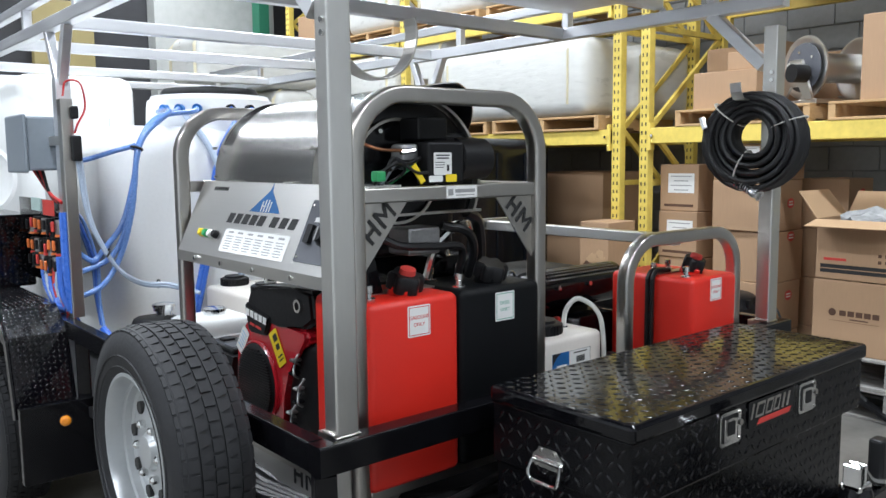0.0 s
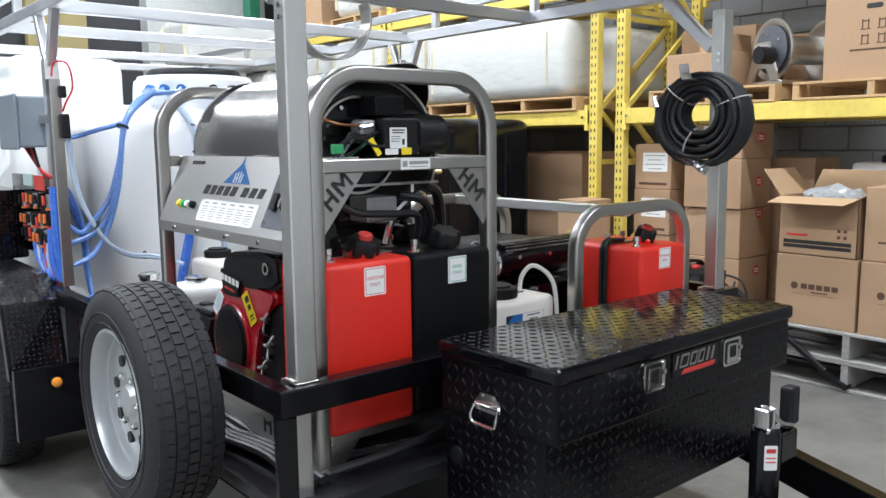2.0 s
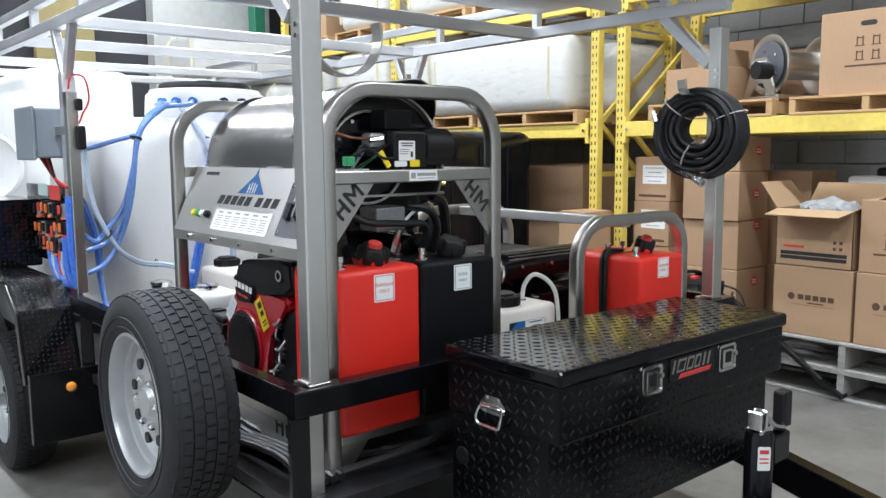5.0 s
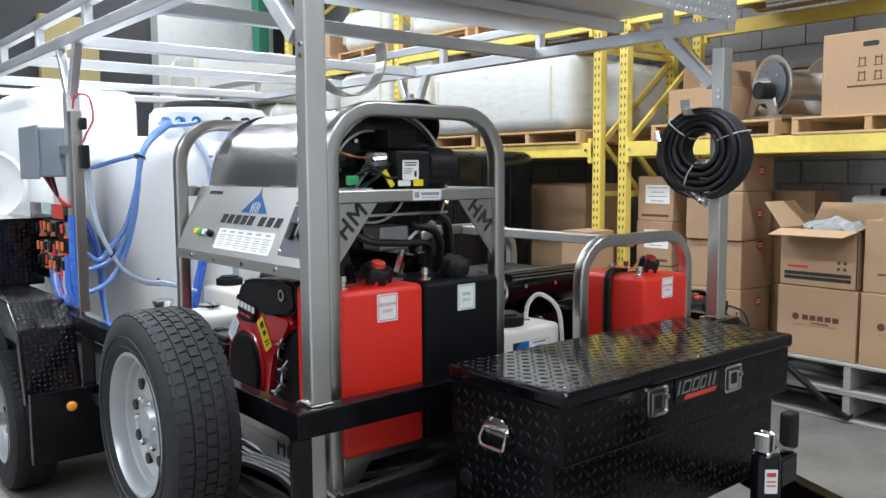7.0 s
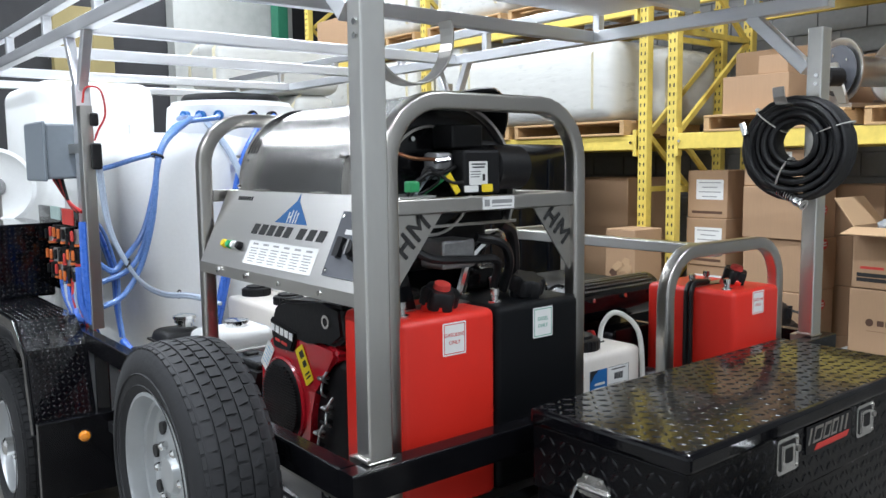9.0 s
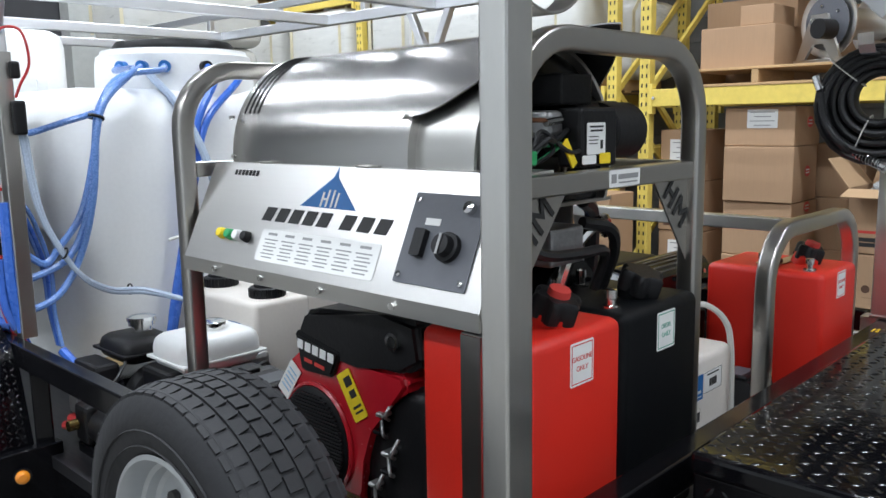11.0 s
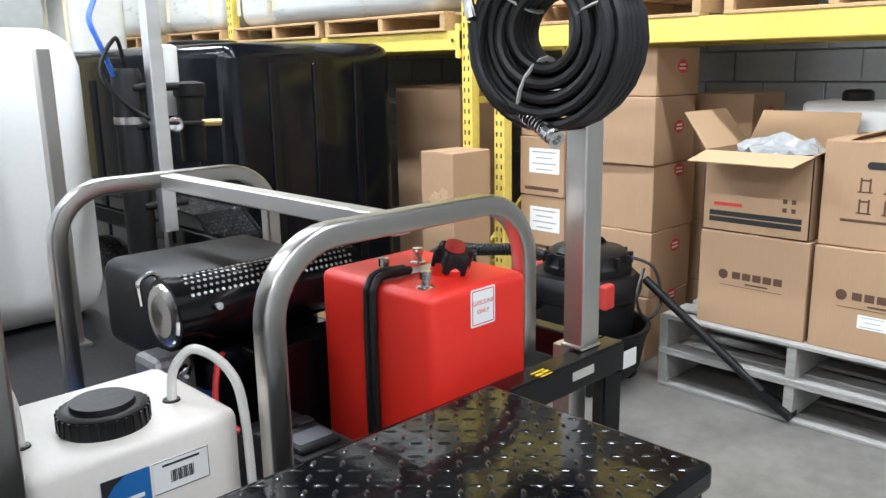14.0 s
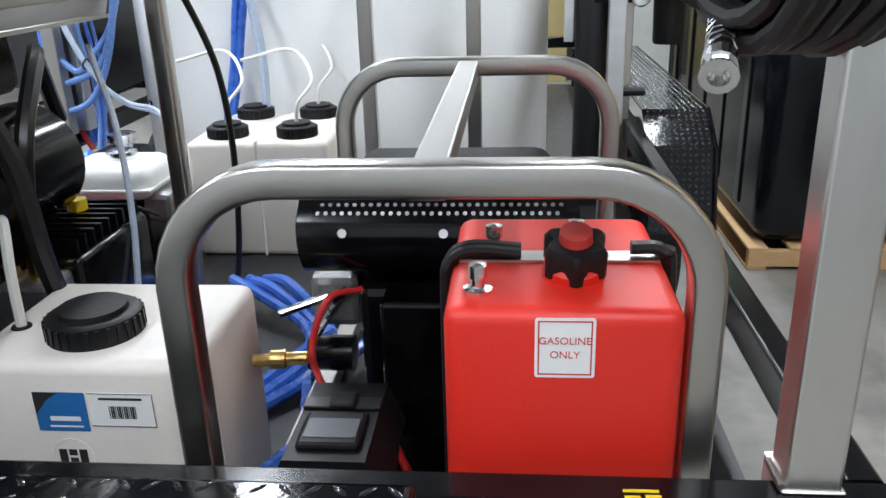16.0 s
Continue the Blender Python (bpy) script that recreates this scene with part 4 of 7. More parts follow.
# stainless hose hanger on the near post
part("hose_hook", sweep(bmesh.new(), [(1.30 + 0.12 * math.sin(radians(a)), 1.775, 1.96 - 0.12 * math.cos(radians(a))) for a in range(-115, 111, 9)], rounded(0.05, 0.006, 0.002), up=(0, 0, 1)), STEEL, frame_top, "curved stainless hose hanger")
part("hook_bracket", boxes((1.155, 1.20, 1.75, 1.80, 1.985, 2.03), bevel=0.003), STEEL, frame_top)
part("hose_hook", sweep(bmesh.new(), [(3.19, 1.745, 1.86), (3.10, 1.76, 1.845), (3.02, 1.765, 1.855), (3.005, 1.768, 1.88), (3.0, 1.77, 1.915)], rounded(0.05, 0.005, 0.002)), STEEL, frame_top)


def hose_coil():
    t = thing("hose_coil", "coiled black pressure hose with white ties hanging on a post", "hose", (3.122, 1.748, 1.712))
    ax = Vector((-0.985, -0.17, 0)).normalized()
    sd = Vector((-ax.y, ax.x, 0))
    up = Vector((0, 0, 1))
    rng = random.Random(8)
    k = 0
    for ring in range(5):
        for lay in range(6):
            r = 0.084 + ring * 0.0246 + rng.uniform(-.003, .003)
            h = (lay - 2.5) * 0.021 + (ring % 2) * 0.01 + rng.uniform(-.004, .004)
            ph = rng.uniform(0, 6.28)
            dz = -0.012 * ring * 0.5
            pts = [ax * h + ax * 0.006 * math.sin(a * 0.2618 * 2 + ph) + sd * r * math.cos(a * 0.2618) + up * (r * math.sin(a * 0.2618) * 1.02 + dz) for a in range(24)]
            bm = sweep(bmesh.new(), pts, disc(0.0125, 8), up=ax, closed=True)
            part("hose_turn", bm, HOSE, t, smooth=True)
    for ang in (20, 250, 140):
        c, s = math.cos(radians(ang)), math.sin(radians(ang))
        d = sd * c + up * s
        mid = d * 0.134
        pts = [mid + ax * 0.078 * math.cos(a * math.pi / 8) + d * 0.070 * math.sin(a * math.pi / 8) for a in range(16)]
        part("tie_strap", sweep(bmesh.new(), pts, rounded(0.012, 0.004, 0.001), up=d.cross(ax), closed=True), material("strap_white", (0.62, 0.60, 0.55), 0.5), t)
    a = sd * -0.10 - up * 0.15 + ax * 0.085
    b = Vector((-0.054, 0.058, -0.177))
    b2 = b + Vector((-0.029, -0.122, -0.053)).normalized() * 0.095
    part("hose_end", tube([sd * -0.17 + up * 0.02 + ax * 0.08, sd * -0.15 - up * 0.08 + ax * 0.085, a, b], 0.012), HOSE, t, smooth=True)
    part("ferrule", rod(sd * -0.172 + up * 0.03 + ax * 0.075, sd * -0.19 + up * 0.075 + ax * 0.07, 0.014), CHROME, t)
    q = part("strain_relief_spring", rod(b, b2, 0.012), BLACK_PLASTIC, t)
    dirn = (b2 - b).normalized()
    o1 = dirn.orthogonal().normalized()
    o2 = dirn.cross(o1)
    pts = [b + dirn * (i / 64) * (b2 - b).length + (o1 * math.cos(i * 0.8) + o2 * math.sin(i * 0.8)) * 0.0155 for i in range(65)]
    part("coil", sweep(bmesh.new(), pts, disc(0.0022, 5)), CHROME, q)
    part("swivel_fitting", lathe([(0, 0.013), (0.012, 0.019), (0.03, 0.019), (0.032, 0.016), (0.05, 0.021), (0.05, 0.012), (0.035, 0.008), (0.035, 0)], b2, dirn, 12), CHROME, t)


hose_coil()

# ---- toolbox ----
tb = thing("toolbox", "black diamond plate trailer toolbox with chrome latches, closed", "toolbox")
bx0, bx1, by0, by1 = 1.515, 2.72, 1.12, 1.585
part("body", boxes((bx0 + 0.02, bx1 - 0.02, by0 + 0.06, by1 - 0.01, 0.535, 0.84), bevel=0.006), BODY_PLATE, tb)
part("upper_body", boxes((bx0 + 0.008, bx1 - 0.008, by0 + 0.012, by1 - 0.005, 0.835, 1.0), bevel=0.006), BODY_PLATE, tb)
lid = part("lid", boxes((bx0, bx1, by0, by1, 0.995, 1.042), bevel=0.012, segs=3), BLACK_PLATE, tb, "black diamond plate lid")
tread_part(lid, TREAD, (Matrix.Translation(((bx0 + bx1) / 2, (by0 + by1) / 2, 1.0415)), bx1 - bx0 - 0.012, by1 - by0 - 0.012),
           (on_front((bx0 + bx1) / 2, by0, 1.018), bx1 - bx0 - 0.02, 0.028), (on_west(bx0, (by0 + by1) / 2, 1.018), by1 - by0 - 0.02, 0.028))
tread_part(tb, SIDE_TREAD, (on_front((bx0 + bx1) / 2, by0 + 0.012, 0.915), 1.17, 0.14), (on_front((bx0 + bx1) / 2, by0 + 0.06, 0.69), 1.15, 0.27),
           (on_west(bx0 + 0.008, (by0 + by1) / 2, 0.915), 0.42, 0.14), (on_west(bx0 + 0.02, (by0 + by1) / 2 + 0.03, 0.69), 0.36, 0.27))
for x, side in ((1.93, 1), (2.34, 1)):
    m = on_front(x, by0 + 0.012, 0.945)
    la = part("latch", plate(m, 0.10, 0.088, 0.012, 0.006), CHROME, tb, "chrome paddle latch")
    part("recess", plate(on_front(x - 0.004, by0 + 0.006, 0.945), 0.076, 0.070, 0.008, 0.001), BLACK_PLASTIC, la)
    part("paddle", prism([(-0.032, -0.030), (0.022, -0.030), (0.022, 0.026), (0.0, 0.030), (-0.032, 0.030)], lambda a, b, d: on_front(x - 0.004, by0 + 0.005, 0.945) @ Vector((a, b, d)), 0.007), CHROME, la)
    part("paddle_pocket", plate(on_front(x - 0.010, by0 - 0.002, 0.949), 0.034, 0.036, 0.005, 0.001), BLACK_PLASTIC, la)
    part("lock", rod((x + 0.036, by0 + 0.006, 0.955), (x + 0.036, by0 - 0.004, 0.955), 0.008), STEEL, la)
    for b in (-0.034, 0.034):
        part("rivet", rod((x + 0.040, by0 + 0.006, 0.945 + b), (x + 0.040, by0 + 0.002, 0.945 + b), 0.004, 8), STEEL, la)
bg = part("badge", plate(on_front(2.14, by0 + 0.0105, 0.955), 0.24, 0.072, 0.006, 0.003), BLACK_PLASTIC, tb)
m2 = on_front(2.14, by0 + 0.0075, 0.958)
slant = lambda x, w, z0, z1: [(x - w / 2 - 0.006, z0), (x + w / 2 - 0.006, z0), (x + w / 2 + 0.006, z1), (x - w / 2 + 0.006, z1)]
for x, w in ((-0.102, 0.008), (-0.062, 0.042), (-0.014, 0.034), (0.026, 0.030), (0.062, 0.010), (0.088, 0.010)):
    bk = part("badge_mark", prism(slant(x, w, -0.014, 0.026), lambda a, b, d: m2 @ Vector((a, b, d)), 0.0015), STEEL, bg)
    if w > 0.02:
        part("badge_counter", prism(slant(x, w - 0.014, -0.007, 0.019), lambda a, b, d: m2 @ Vector((a, b, d)), 0.0022), BLACK_PLASTIC, bk)
part("badge_stripe", prism(slant(0.014, 0.17, -0.034, -0.020), lambda a, b, d: m2 @ Vector((a, b, d)), 0.0015), RED_INK, bg)
m = on_west(bx0 + 0.006, 1.378, 0.895)
hp = part("side_handle", prism([(-0.05, 0.004), (-0.05, -0.018), (-0.036, -0.026), (0.036, -0.026), (0.05, -0.018), (0.05, 0.004), (0.036, 0.014), (0.03, 0.026), (-0.03, 0.026), (-0.036, 0.014)], lambda a, b, d: m @ Vector((a, b, d)), 0.003), CHROME, tb, "chrome folding side handle")
part("hinge_barrel", rod((bx0 - 0.002, 1.336, 0.888), (bx0 - 0.002, 1.420, 0.888), 0.006, 10), CHROME, hp, smooth=True)
part("grip", tube([(bx0 - 0.004, 1.424, 0.886), (bx0 - 0.014, 1.428, 0.858), (bx0 - 0.014, 1.418, 0.838), (bx0 - 0.014, 1.378, 0.836), (bx0 - 0.014, 1.338, 0.838), (bx0 - 0.014, 1.328, 0.858), (bx0 - 0.004, 1.332, 0.886)], 0.0055, steps=4), CHROME, hp, smooth=True)
for a, b in ((-0.022, 0.912), (0.022, 0.912), (-0.036, 0.876), (0.036, 0.876)):
    part("rivet", rod((bx0 + 0.004, 1.378 + a, b), (bx0 - 0.001, 1.378 + a, b), 0.0045, 8), STEEL, hp)
part("plug", lathe([(0, 0.028), (0.006, 0.026), (0.008, 0.015), (0.008, 0)], (bx0 + 0.02, 1.525, 0.70), (-1, 0, 0), 20), BLACK_PLASTIC, tb)

# ---- hot pressure washer skid ----
skid = thing("pressure_washer_skid", "stainless hot water pressure washer skid with boiler and control panel", "pressure washer")
LX0, LX1 = 1.243, 1.921


def loop(y, parent, x0=LX0, x1=LX1, z1=1.808, r=0.16, name="frame_loop"):
    return part(name, sweep(bmesh.new(), arch(x0, x1, y, DECK, z1, r), rounded(0.046, 0.046, 0.008), up=(0, 1, 0)), STEEL, parent, smooth=True)


loop(1.80, skid)
loop(2.90, skid)
part("burner_shelf_bar", boxes((LX0 + 0.023, LX1 - 0.023, 1.785, 1.83, 1.522, 1.562), bevel=0.004), STEEL, skid)
part("rear_shelf_bar", boxes((LX0 + 0.023, LX1 - 0.023, 2.88, 2.92, 1.525, 1.565), bevel=0.004), STEEL, skid)
for x in (LX0, LX1):
    part("base_rail", boxes((x - 0.023, x + 0.023, 1.825, 2.877, 0.73, 0.775), bevel=0.004), STEEL, skid)
part("side_bar", boxes((LX1 - 0.02, LX1 + 0.02, 1.825, 2.877, 1.527, 1.562), bevel=0.004), STEEL, skid)
part("base_bar", boxes((LX0 + 0.023, LX1 - 0.023, 1.78, 1.82, 0.72, 0.75), bevel=0.003), STEEL, skid)
def monogram(m, parent, k=1.0):
    """Two shapes of straight strokes, black laid on for the dark behind sawn cuts."""
    strokes = [[(-0.056, -0.028), (-0.046, -0.028), (-0.046, 0.028), (-0.056, 0.028)], [(-0.022, -0.028), (-0.012, -0.028), (-0.012, 0.028), (-0.022, 0.028)], [(-0.046, -0.005), (-0.022, -0.005), (-0.022, 0.005), (-0.046, 0.005)],
               [(0.002, -0.028), (0.012, -0.028), (0.012, 0.028), (0.002, 0.028)], [(0.048, -0.028), (0.058, -0.028), (0.058, 0.028), (0.048, 0.028)], [(0.012, 0.028), (0.012, 0.012), (0.030, -0.014), (0.030, 0.003)], [(0.030, 0.003), (0.030, -0.014), (0.048, 0.012), (0.048, 0.028)]]
    bm = bmesh.new()
    for st in strokes:
        prism([(a * k, b * k) for a, b in st], lambda a, b, d: m @ Vector((a, b, d)), 0.0012, bm)
    return part("cut_mark", bm, INK, parent)


for s, x in ((1, LX0 + 0.023), (-1, LX1 - 0.023)):
    g = part("corner_gusset", prism([(0, 0), (s * 0.15, 0), (0, -0.19)], lambda a, b, d: Vector((x + a, 1.80 + d, 1.522 + b)), 0.004), STEEL, skid)
    c = Vector((x + s * 0.052, 1.7985, 1.47))
    mm = Matrix.Translation(c) @ Matrix.Rotation(radians(-45 * s), 4, "Y") @ FRONT
    monogram(mm, g)
    part("foot_gusset", prism([(0, 0), (s * 0.12, 0), (0, -0.14)], lambda a, b, d: Vector((x + a, 1.80 + d, 0.72 + b)), 0.004), STEEL, skid)
nm = part("name_plate", plate(on_front(1.60, 1.785, 1.543), 0.115, 0.034, 0.003, 0.0015), TAPE, skid)
part("print", bars(on_front(1.60, 1.7835, 1.543), [(-0.042, 0, 0.018, 0.018), (0.012, 0.003, 0.075, 0.010), (0.012, -0.009, 0.07, 0.003)], 0.0006), GREY_INK, nm)
# control panel: leaning face
py0, py1 = 1.83, 2.855
zb, zt, xb, xt = 1.325, 1.565, 1.20, 1.31


def panel_at(y, s, out=0.0):
    """A place on the leaning panel: s = 0 at its foot, 1 at its top."""
    n = Vector((-(zt - zb), 0, (xt - xb))).normalized()
    return Vector((xb + (xt - xb) * s, y, zb + (zt - zb) * s)) + n * out


cab = part("control_cabinet", prism([(xb, zb), (xt, zt), (1.42, zt + 0.002), (1.42, zt - 0.004), (xt + 0.006, zt - 0.006), (xb + 0.008, zb - 0.002), (xb + 0.012, zb - 0.026), (xb + 0.06, zb - 0.028), (xb + 0.06, zb - 0.032), (xb + 0.004, zb - 0.032)], lambda a, b, d: Vector((a, py0 + d, b)), py1 - py0), SHEET, skid, "brushed stainless control panel housing")
part("panel_lip", prism([(xb - 0.004, zb + 0.002), (xb - 0.002, zb - 0.034), (xb + 0.003, zb - 0.034), (xb - 0.001, zb)], lambda a, b, d: Vector((a, py0 - 0.002 + d, b)), py1 - py0 + 0.004), STEEL_X, cab)
PM = Matrix.Identity(4)
upv = (panel_at(0, 1) - panel_at(0, 0)).normalized()
nv = (panel_at(0, 0, 1) - panel_at(0, 0)).normalized()
for i in range(3):
    PM[i][0], PM[i][1], PM[i][2] = (0, -1, 0)[i], upv[i], nv[i]


def on_panel(y, s, out=0.0005):
    return Matrix.Translation(panel_at(y, s, out)) @ PM


PH = (Vector((xt, 0, zt)) - Vector((xb, 0, zb))).length
ctl = part("control_plate", plate(on_panel(1.97, 0.47), 0.19, 0.185, 0.004, 0.003), DARK_GREY, cab, "dark grey control plate")
kn = part("dial_knob", lathe([(0, 0.029), (0.012, 0.029), (0.014, 0.022), (0.03, 0.02), (0.032, 0)], panel_at(1.94, 0.42, 0.0035), nv, 24), BLACK_PLASTIC, ctl, smooth=True)
part("pointer", bars(on_panel(1.94, 0.42, 0.036), [(0, 0.0, 0.006, 0.04)]), GREY_INK, kn)
sw = part("rocker_switch", plate(on_panel(2.015, 0.43, 0.0035), 0.028, 0.055, 0.004, 0.014), BLACK_PLASTIC, ctl)
part("switch_label", plate(on_panel(2.0, 0.60, 0.0035), 0.04, 0.014, 0.001, 0.001), TAPE, ctl)
for y in (1.888, 2.052):
    for s in (0.18, 0.76):
        part("screw", lathe([(0, 0.007), (0.004, 0.006), (0.005, 0)], panel_at(y, s, 0.0035), nv, 8), CHROME, ctl)
part("key_switch", lathe([(0, 0.012), (0.014, 0.012), (0.016, 0)], panel_at(1.91, 0.72, 0.0035), nv, 14), CHROME, ctl)
for y in (2.05, 2.28, 2.5, 2.7):
    part("panel_bolt", rod((xb - 0.003, y, zb - 0.016), (xb - 0.010, y, zb - 0.016), 0.008, 6), CHROME, cab)
for k, mt in enumerate((YELLOW_INK, GREEN_BTN, TAPE, BLACK_PLASTIC)):
    bt = part("indicator", lathe([(0, 0.014), (0.008, 0.014), (0.018, 0.011), (0.02, 0)], panel_at(2.705 - k * 0.036, 0.28, 0.0005), nv, 16), mt, cab, smooth=True)
dec = on_panel(2.335, 0.53)
part("peaked_emblem", prism([(-0.098, 0.026), (0.098, 0.026), (0.008, 0.098), (0.0, 0.124), (-0.008, 0.098)], lambda a, b, d: dec @ Vector((a, b, d)), 0.0008), BLUE_INK, cab, "blue peaked emblem")
part("emblem_bar", bars(on_panel(2.335, 0.53, 0.0014), [(-0.024, 0.045, 0.006, 0.034), (-0.006, 0.048, 0.006, 0.04), (0.012, 0.048, 0.006, 0.04), (0.028, 0.045, 0.006, 0.034), (-0.015, 0.046, 0.018, 0.005)]), TAPE, cab)
for a in (-0.205, -0.152, -0.10, -0.048, 0.004, 0.085, 0.143, 0.198):
    part("name_mark", prism([(a - 0.025, -0.019), (a + 0.014, -0.019), (a + 0.025, 0.015), (a - 0.014, 0.015)], lambda x, y, d: dec @ Vector((x, y, d)), 0.0008), INK, cab)
ins = part("instruction_label", plate(on_panel(2.335, 0.235), 0.42, 0.078, 0.008, 0.0008), TAPE, cab)
rows = []
for c in range(6):
    a = -0.165 + c * 0.066
    rows += [(a, 0.028, 0.035, 0.006)] + [(a, 0.014 - k * 0.0085, 0.052 - 0.012 * (k % 2), 0.003) for k in range(6)]
part("print", bars(on_panel(2.335, 0.235, 0.0013), rows, 0.0004), GREY_INK, ins)
part("model_mark", bars(on_panel(2.69, 0.90), [(-0.05 + 0.016 * k, 0, 0.011, 0.014) for k in range(7)], 0.0008), INK, cab)
# boiler casing: lies along y
BC = Vector((1.59, 0, 1.575))


def flat_foot(bm, z=1.475):
    """Cuts a drum level at its foot."""
    bmesh.ops.bisect_plane(bm, geom=bm.verts[:] + bm.edges[:] + bm.faces[:], plane_co=(0, 0, z), plane_no=(0, 0, -1), clear_outer=True)
    return bm


boiler = part("boiler_casing", flat_foot(lathe([(0, 0.0), (0.0, 0.255), (0.012, 0.27), (0.672, 0.27), (0.672, 0.246)], (BC.x, 2.80, BC.z), (0, -1, 0), 64, ends=False)), BOILER, skid, "brushed stainless boiler casing", smooth=True)
part("inner_drum", flat_foot(lathe([(0.0, 0.247), (0.17, 0.247), (0.17, 0.238), (0.145, 0.236), (0.145, 0.0)], (BC.x, 2.135, BC.z), (0, -1, 0), 64, ends=False)), STEEL_X, boiler, "dull steel boiler drum", smooth=True)
part("drum_end", flat_foot(lathe([(0, 0.233), (0.004, 0.233), (0.004, 0.0)], (BC.x, 1.9895, BC.z), (0, -1, 0), 48, ends=False)), BLACK_PAINT, boiler, "black drum end plate")
part("drip_tray", boxes((BC.x - 0.255, BC.x + 0.255, 1.97, 2.80, 1.468, 1.476)), STEEL, boiler)
bm, lining = bmesh.new(), bmesh.new()
rows, inner = [], []
for i in range(57):
    turn = 20 + 140 * i / 56
    a = radians(turn)
    ye = 2.157 - 0.0435 * math.sqrt(max(0.0, 70 - abs(turn - 90)))
    rows.append([bm.verts.new((BC.x + q * math.cos(a), y, BC.z + q * math.sin(a))) for q, y in ((0.2735, 2.20), (0.2735, ye), (0.2705, ye), (0.2705, 2.20))])
    inner.append([lining.verts.new((BC.x + q * math.cos(a), y, BC.z + q * math.sin(a))) for q, y in ((0.2695, 2.12), (0.2695, ye + 0.004), (0.2675, ye + 0.004), (0.2675, 2.12))])
for b, grid in ((bm, rows), (lining, inner)):
    for r0, r1 in zip(grid, grid[1:]):
        for k in range(4):
            b.faces.new((r0[k], r0[(k + 1) % 4], r1[(k + 1) % 4], r1[k]))
    b.faces.new(grid[0]), b.faces.new(grid[-1])
hood = part("casing_hood", bm, BOILER, boiler, "slant-cut stainless hood", smooth=True)
# Black shell puts the shade under the hood into colour.
part("hood_lining", lining, BLACK_PLASTIC, hood, "black inner shell standing for the shade under the hood", smooth=True)
part("hood_screw", rod((BC.x - 0.254, 2.145, BC.z + 0.098), (BC.x - 0.264, 2.145, BC.z + 0.102), 0.006, 8), CHROME, hood)
part("burner_plate", lathe([(0, 0.15), (0.008, 0.15), (0.012, 0.13), (0.012, 0)], (1.52, 1.988, 1.60), (0, -1, 0), 32), BLACK_PAINT, boiler)
part("plate_ring", lathe([(0, 0.158), (0.01, 0.156), (0.01, 0.148), (0, 0.148)], (1.52, 1.984, 1.60), (0, -1, 0), 40, ends=False), STEEL, boiler)
for a in (170, 120, 60, 215):
    part("plate_bolt", rod((1.52 + 0.135 * math.cos(radians(a)), 1.976, 1.60 + 0.135 * math.sin(radians(a))), (1.52 + 0.135 * math.cos(radians(a)), 1.966, 1.60 + 0.135 * math.sin(radians(a))), 0.007, 6), CHROME, boiler)
for y, z in ((2.785, 1.60), (2.785, 1.70)):
    part("end_bolt", rod((BC.x - 0.262, y, z - 0.02), (BC.x - 0.275, y, z - 0.02), 0.005, 8), CHROME, boiler)
for y in (2.25, 2.62):
    part("tray_clip", boxes((BC.x - 0.285, BC.x - 0.262, y - 0.03, y + 0.03, 1.566, 1.571), bevel=0.002, segs=1), STEEL, boiler)
for k in range(4):
    pts = [(BC.x + 0.2712 * math.cos(radians(a)), 2.76 - k * 0.02, BC.z + 0.2712 * math.sin(radians(a))) for a in range(105, 156, 5)]
    part("vent_slot", sweep(bmesh.new(), pts, rounded(0.0035, 0.002, 0.0008), up=(0, 1, 0)), INK, boiler)
# burner
bur = part("burner", boxes((1.575, 1.79, 1.88, 2.0, 1.585, 1.70), bevel=0.03, segs=3), BLACK_PLASTIC, skid, "black oil burner motor and blower")
part("transformer", boxes((1.53, 1.64, 1.89, 1.99, 1.69, 1.755), bevel=0.006), BLACK_PLASTIC, bur)
part("blower", lathe([(0, 0.07), (0.01, 0.085), (0.13, 0.085), (0.14, 0.07)], (1.66, 2.05, 1.66), (1, 0, 0), 28), BLACK_PLASTIC, bur, smooth=True)
part("fuel_pump", boxes((1.47, 1.525, 1.88, 1.95, 1.625, 1.68), bevel=0.012), CAST, bur)
part("pump_fitting", rod((1.455, 1.875, 1.655), (1.50, 1.872, 1.66), 0.008, 8), CHROME, bur)
part("copper_line", tube([(1.33, 1.92, 1.69), (1.38, 1.88, 1.665), (1.46, 1.88, 1.66)], 0.005), material("copper_line", (0.35, 0.15, 0.08), 0.35, 0.9), bur)
part("junction", boxes((1.34, 1.37, 1.83, 1.86, 1.577, 1.605), bevel=0.004), GREEN_BTN, bur, "green terminal block")
part("cable", tube([(1.36, 1.84, 1.60), (1.40, 1.83, 1.625), (1.45, 1.85, 1.62), (1.52, 1.87, 1.64)], 0.006), BLACK_PLASTIC, bur)
part("cable", tube([(1.38, 1.85, 1.59), (1.42, 1.86, 1.64), (1.48, 1.84, 1.60), (1.55, 1.85, 1.60)], 0.0045), HOSE, bur)
part("yellow_tag", prism([(-0.009, -0.03), (0.009, -0.03), (0.009, 0.03), (-0.009, 0.03)], lambda a, b, d: Matrix.Translation((1.49, 1.845, 1.595)) @ Matrix.Rotation(radians(-35), 4, "Y") @ FRONT @ Vector((a, b, d)), 0.004), YELLOW_INK, bur)
tg = part("spec_label", plate(on_front(1.575, 1.838, 1.622), 0.066, 0.064), TAPE, bur)
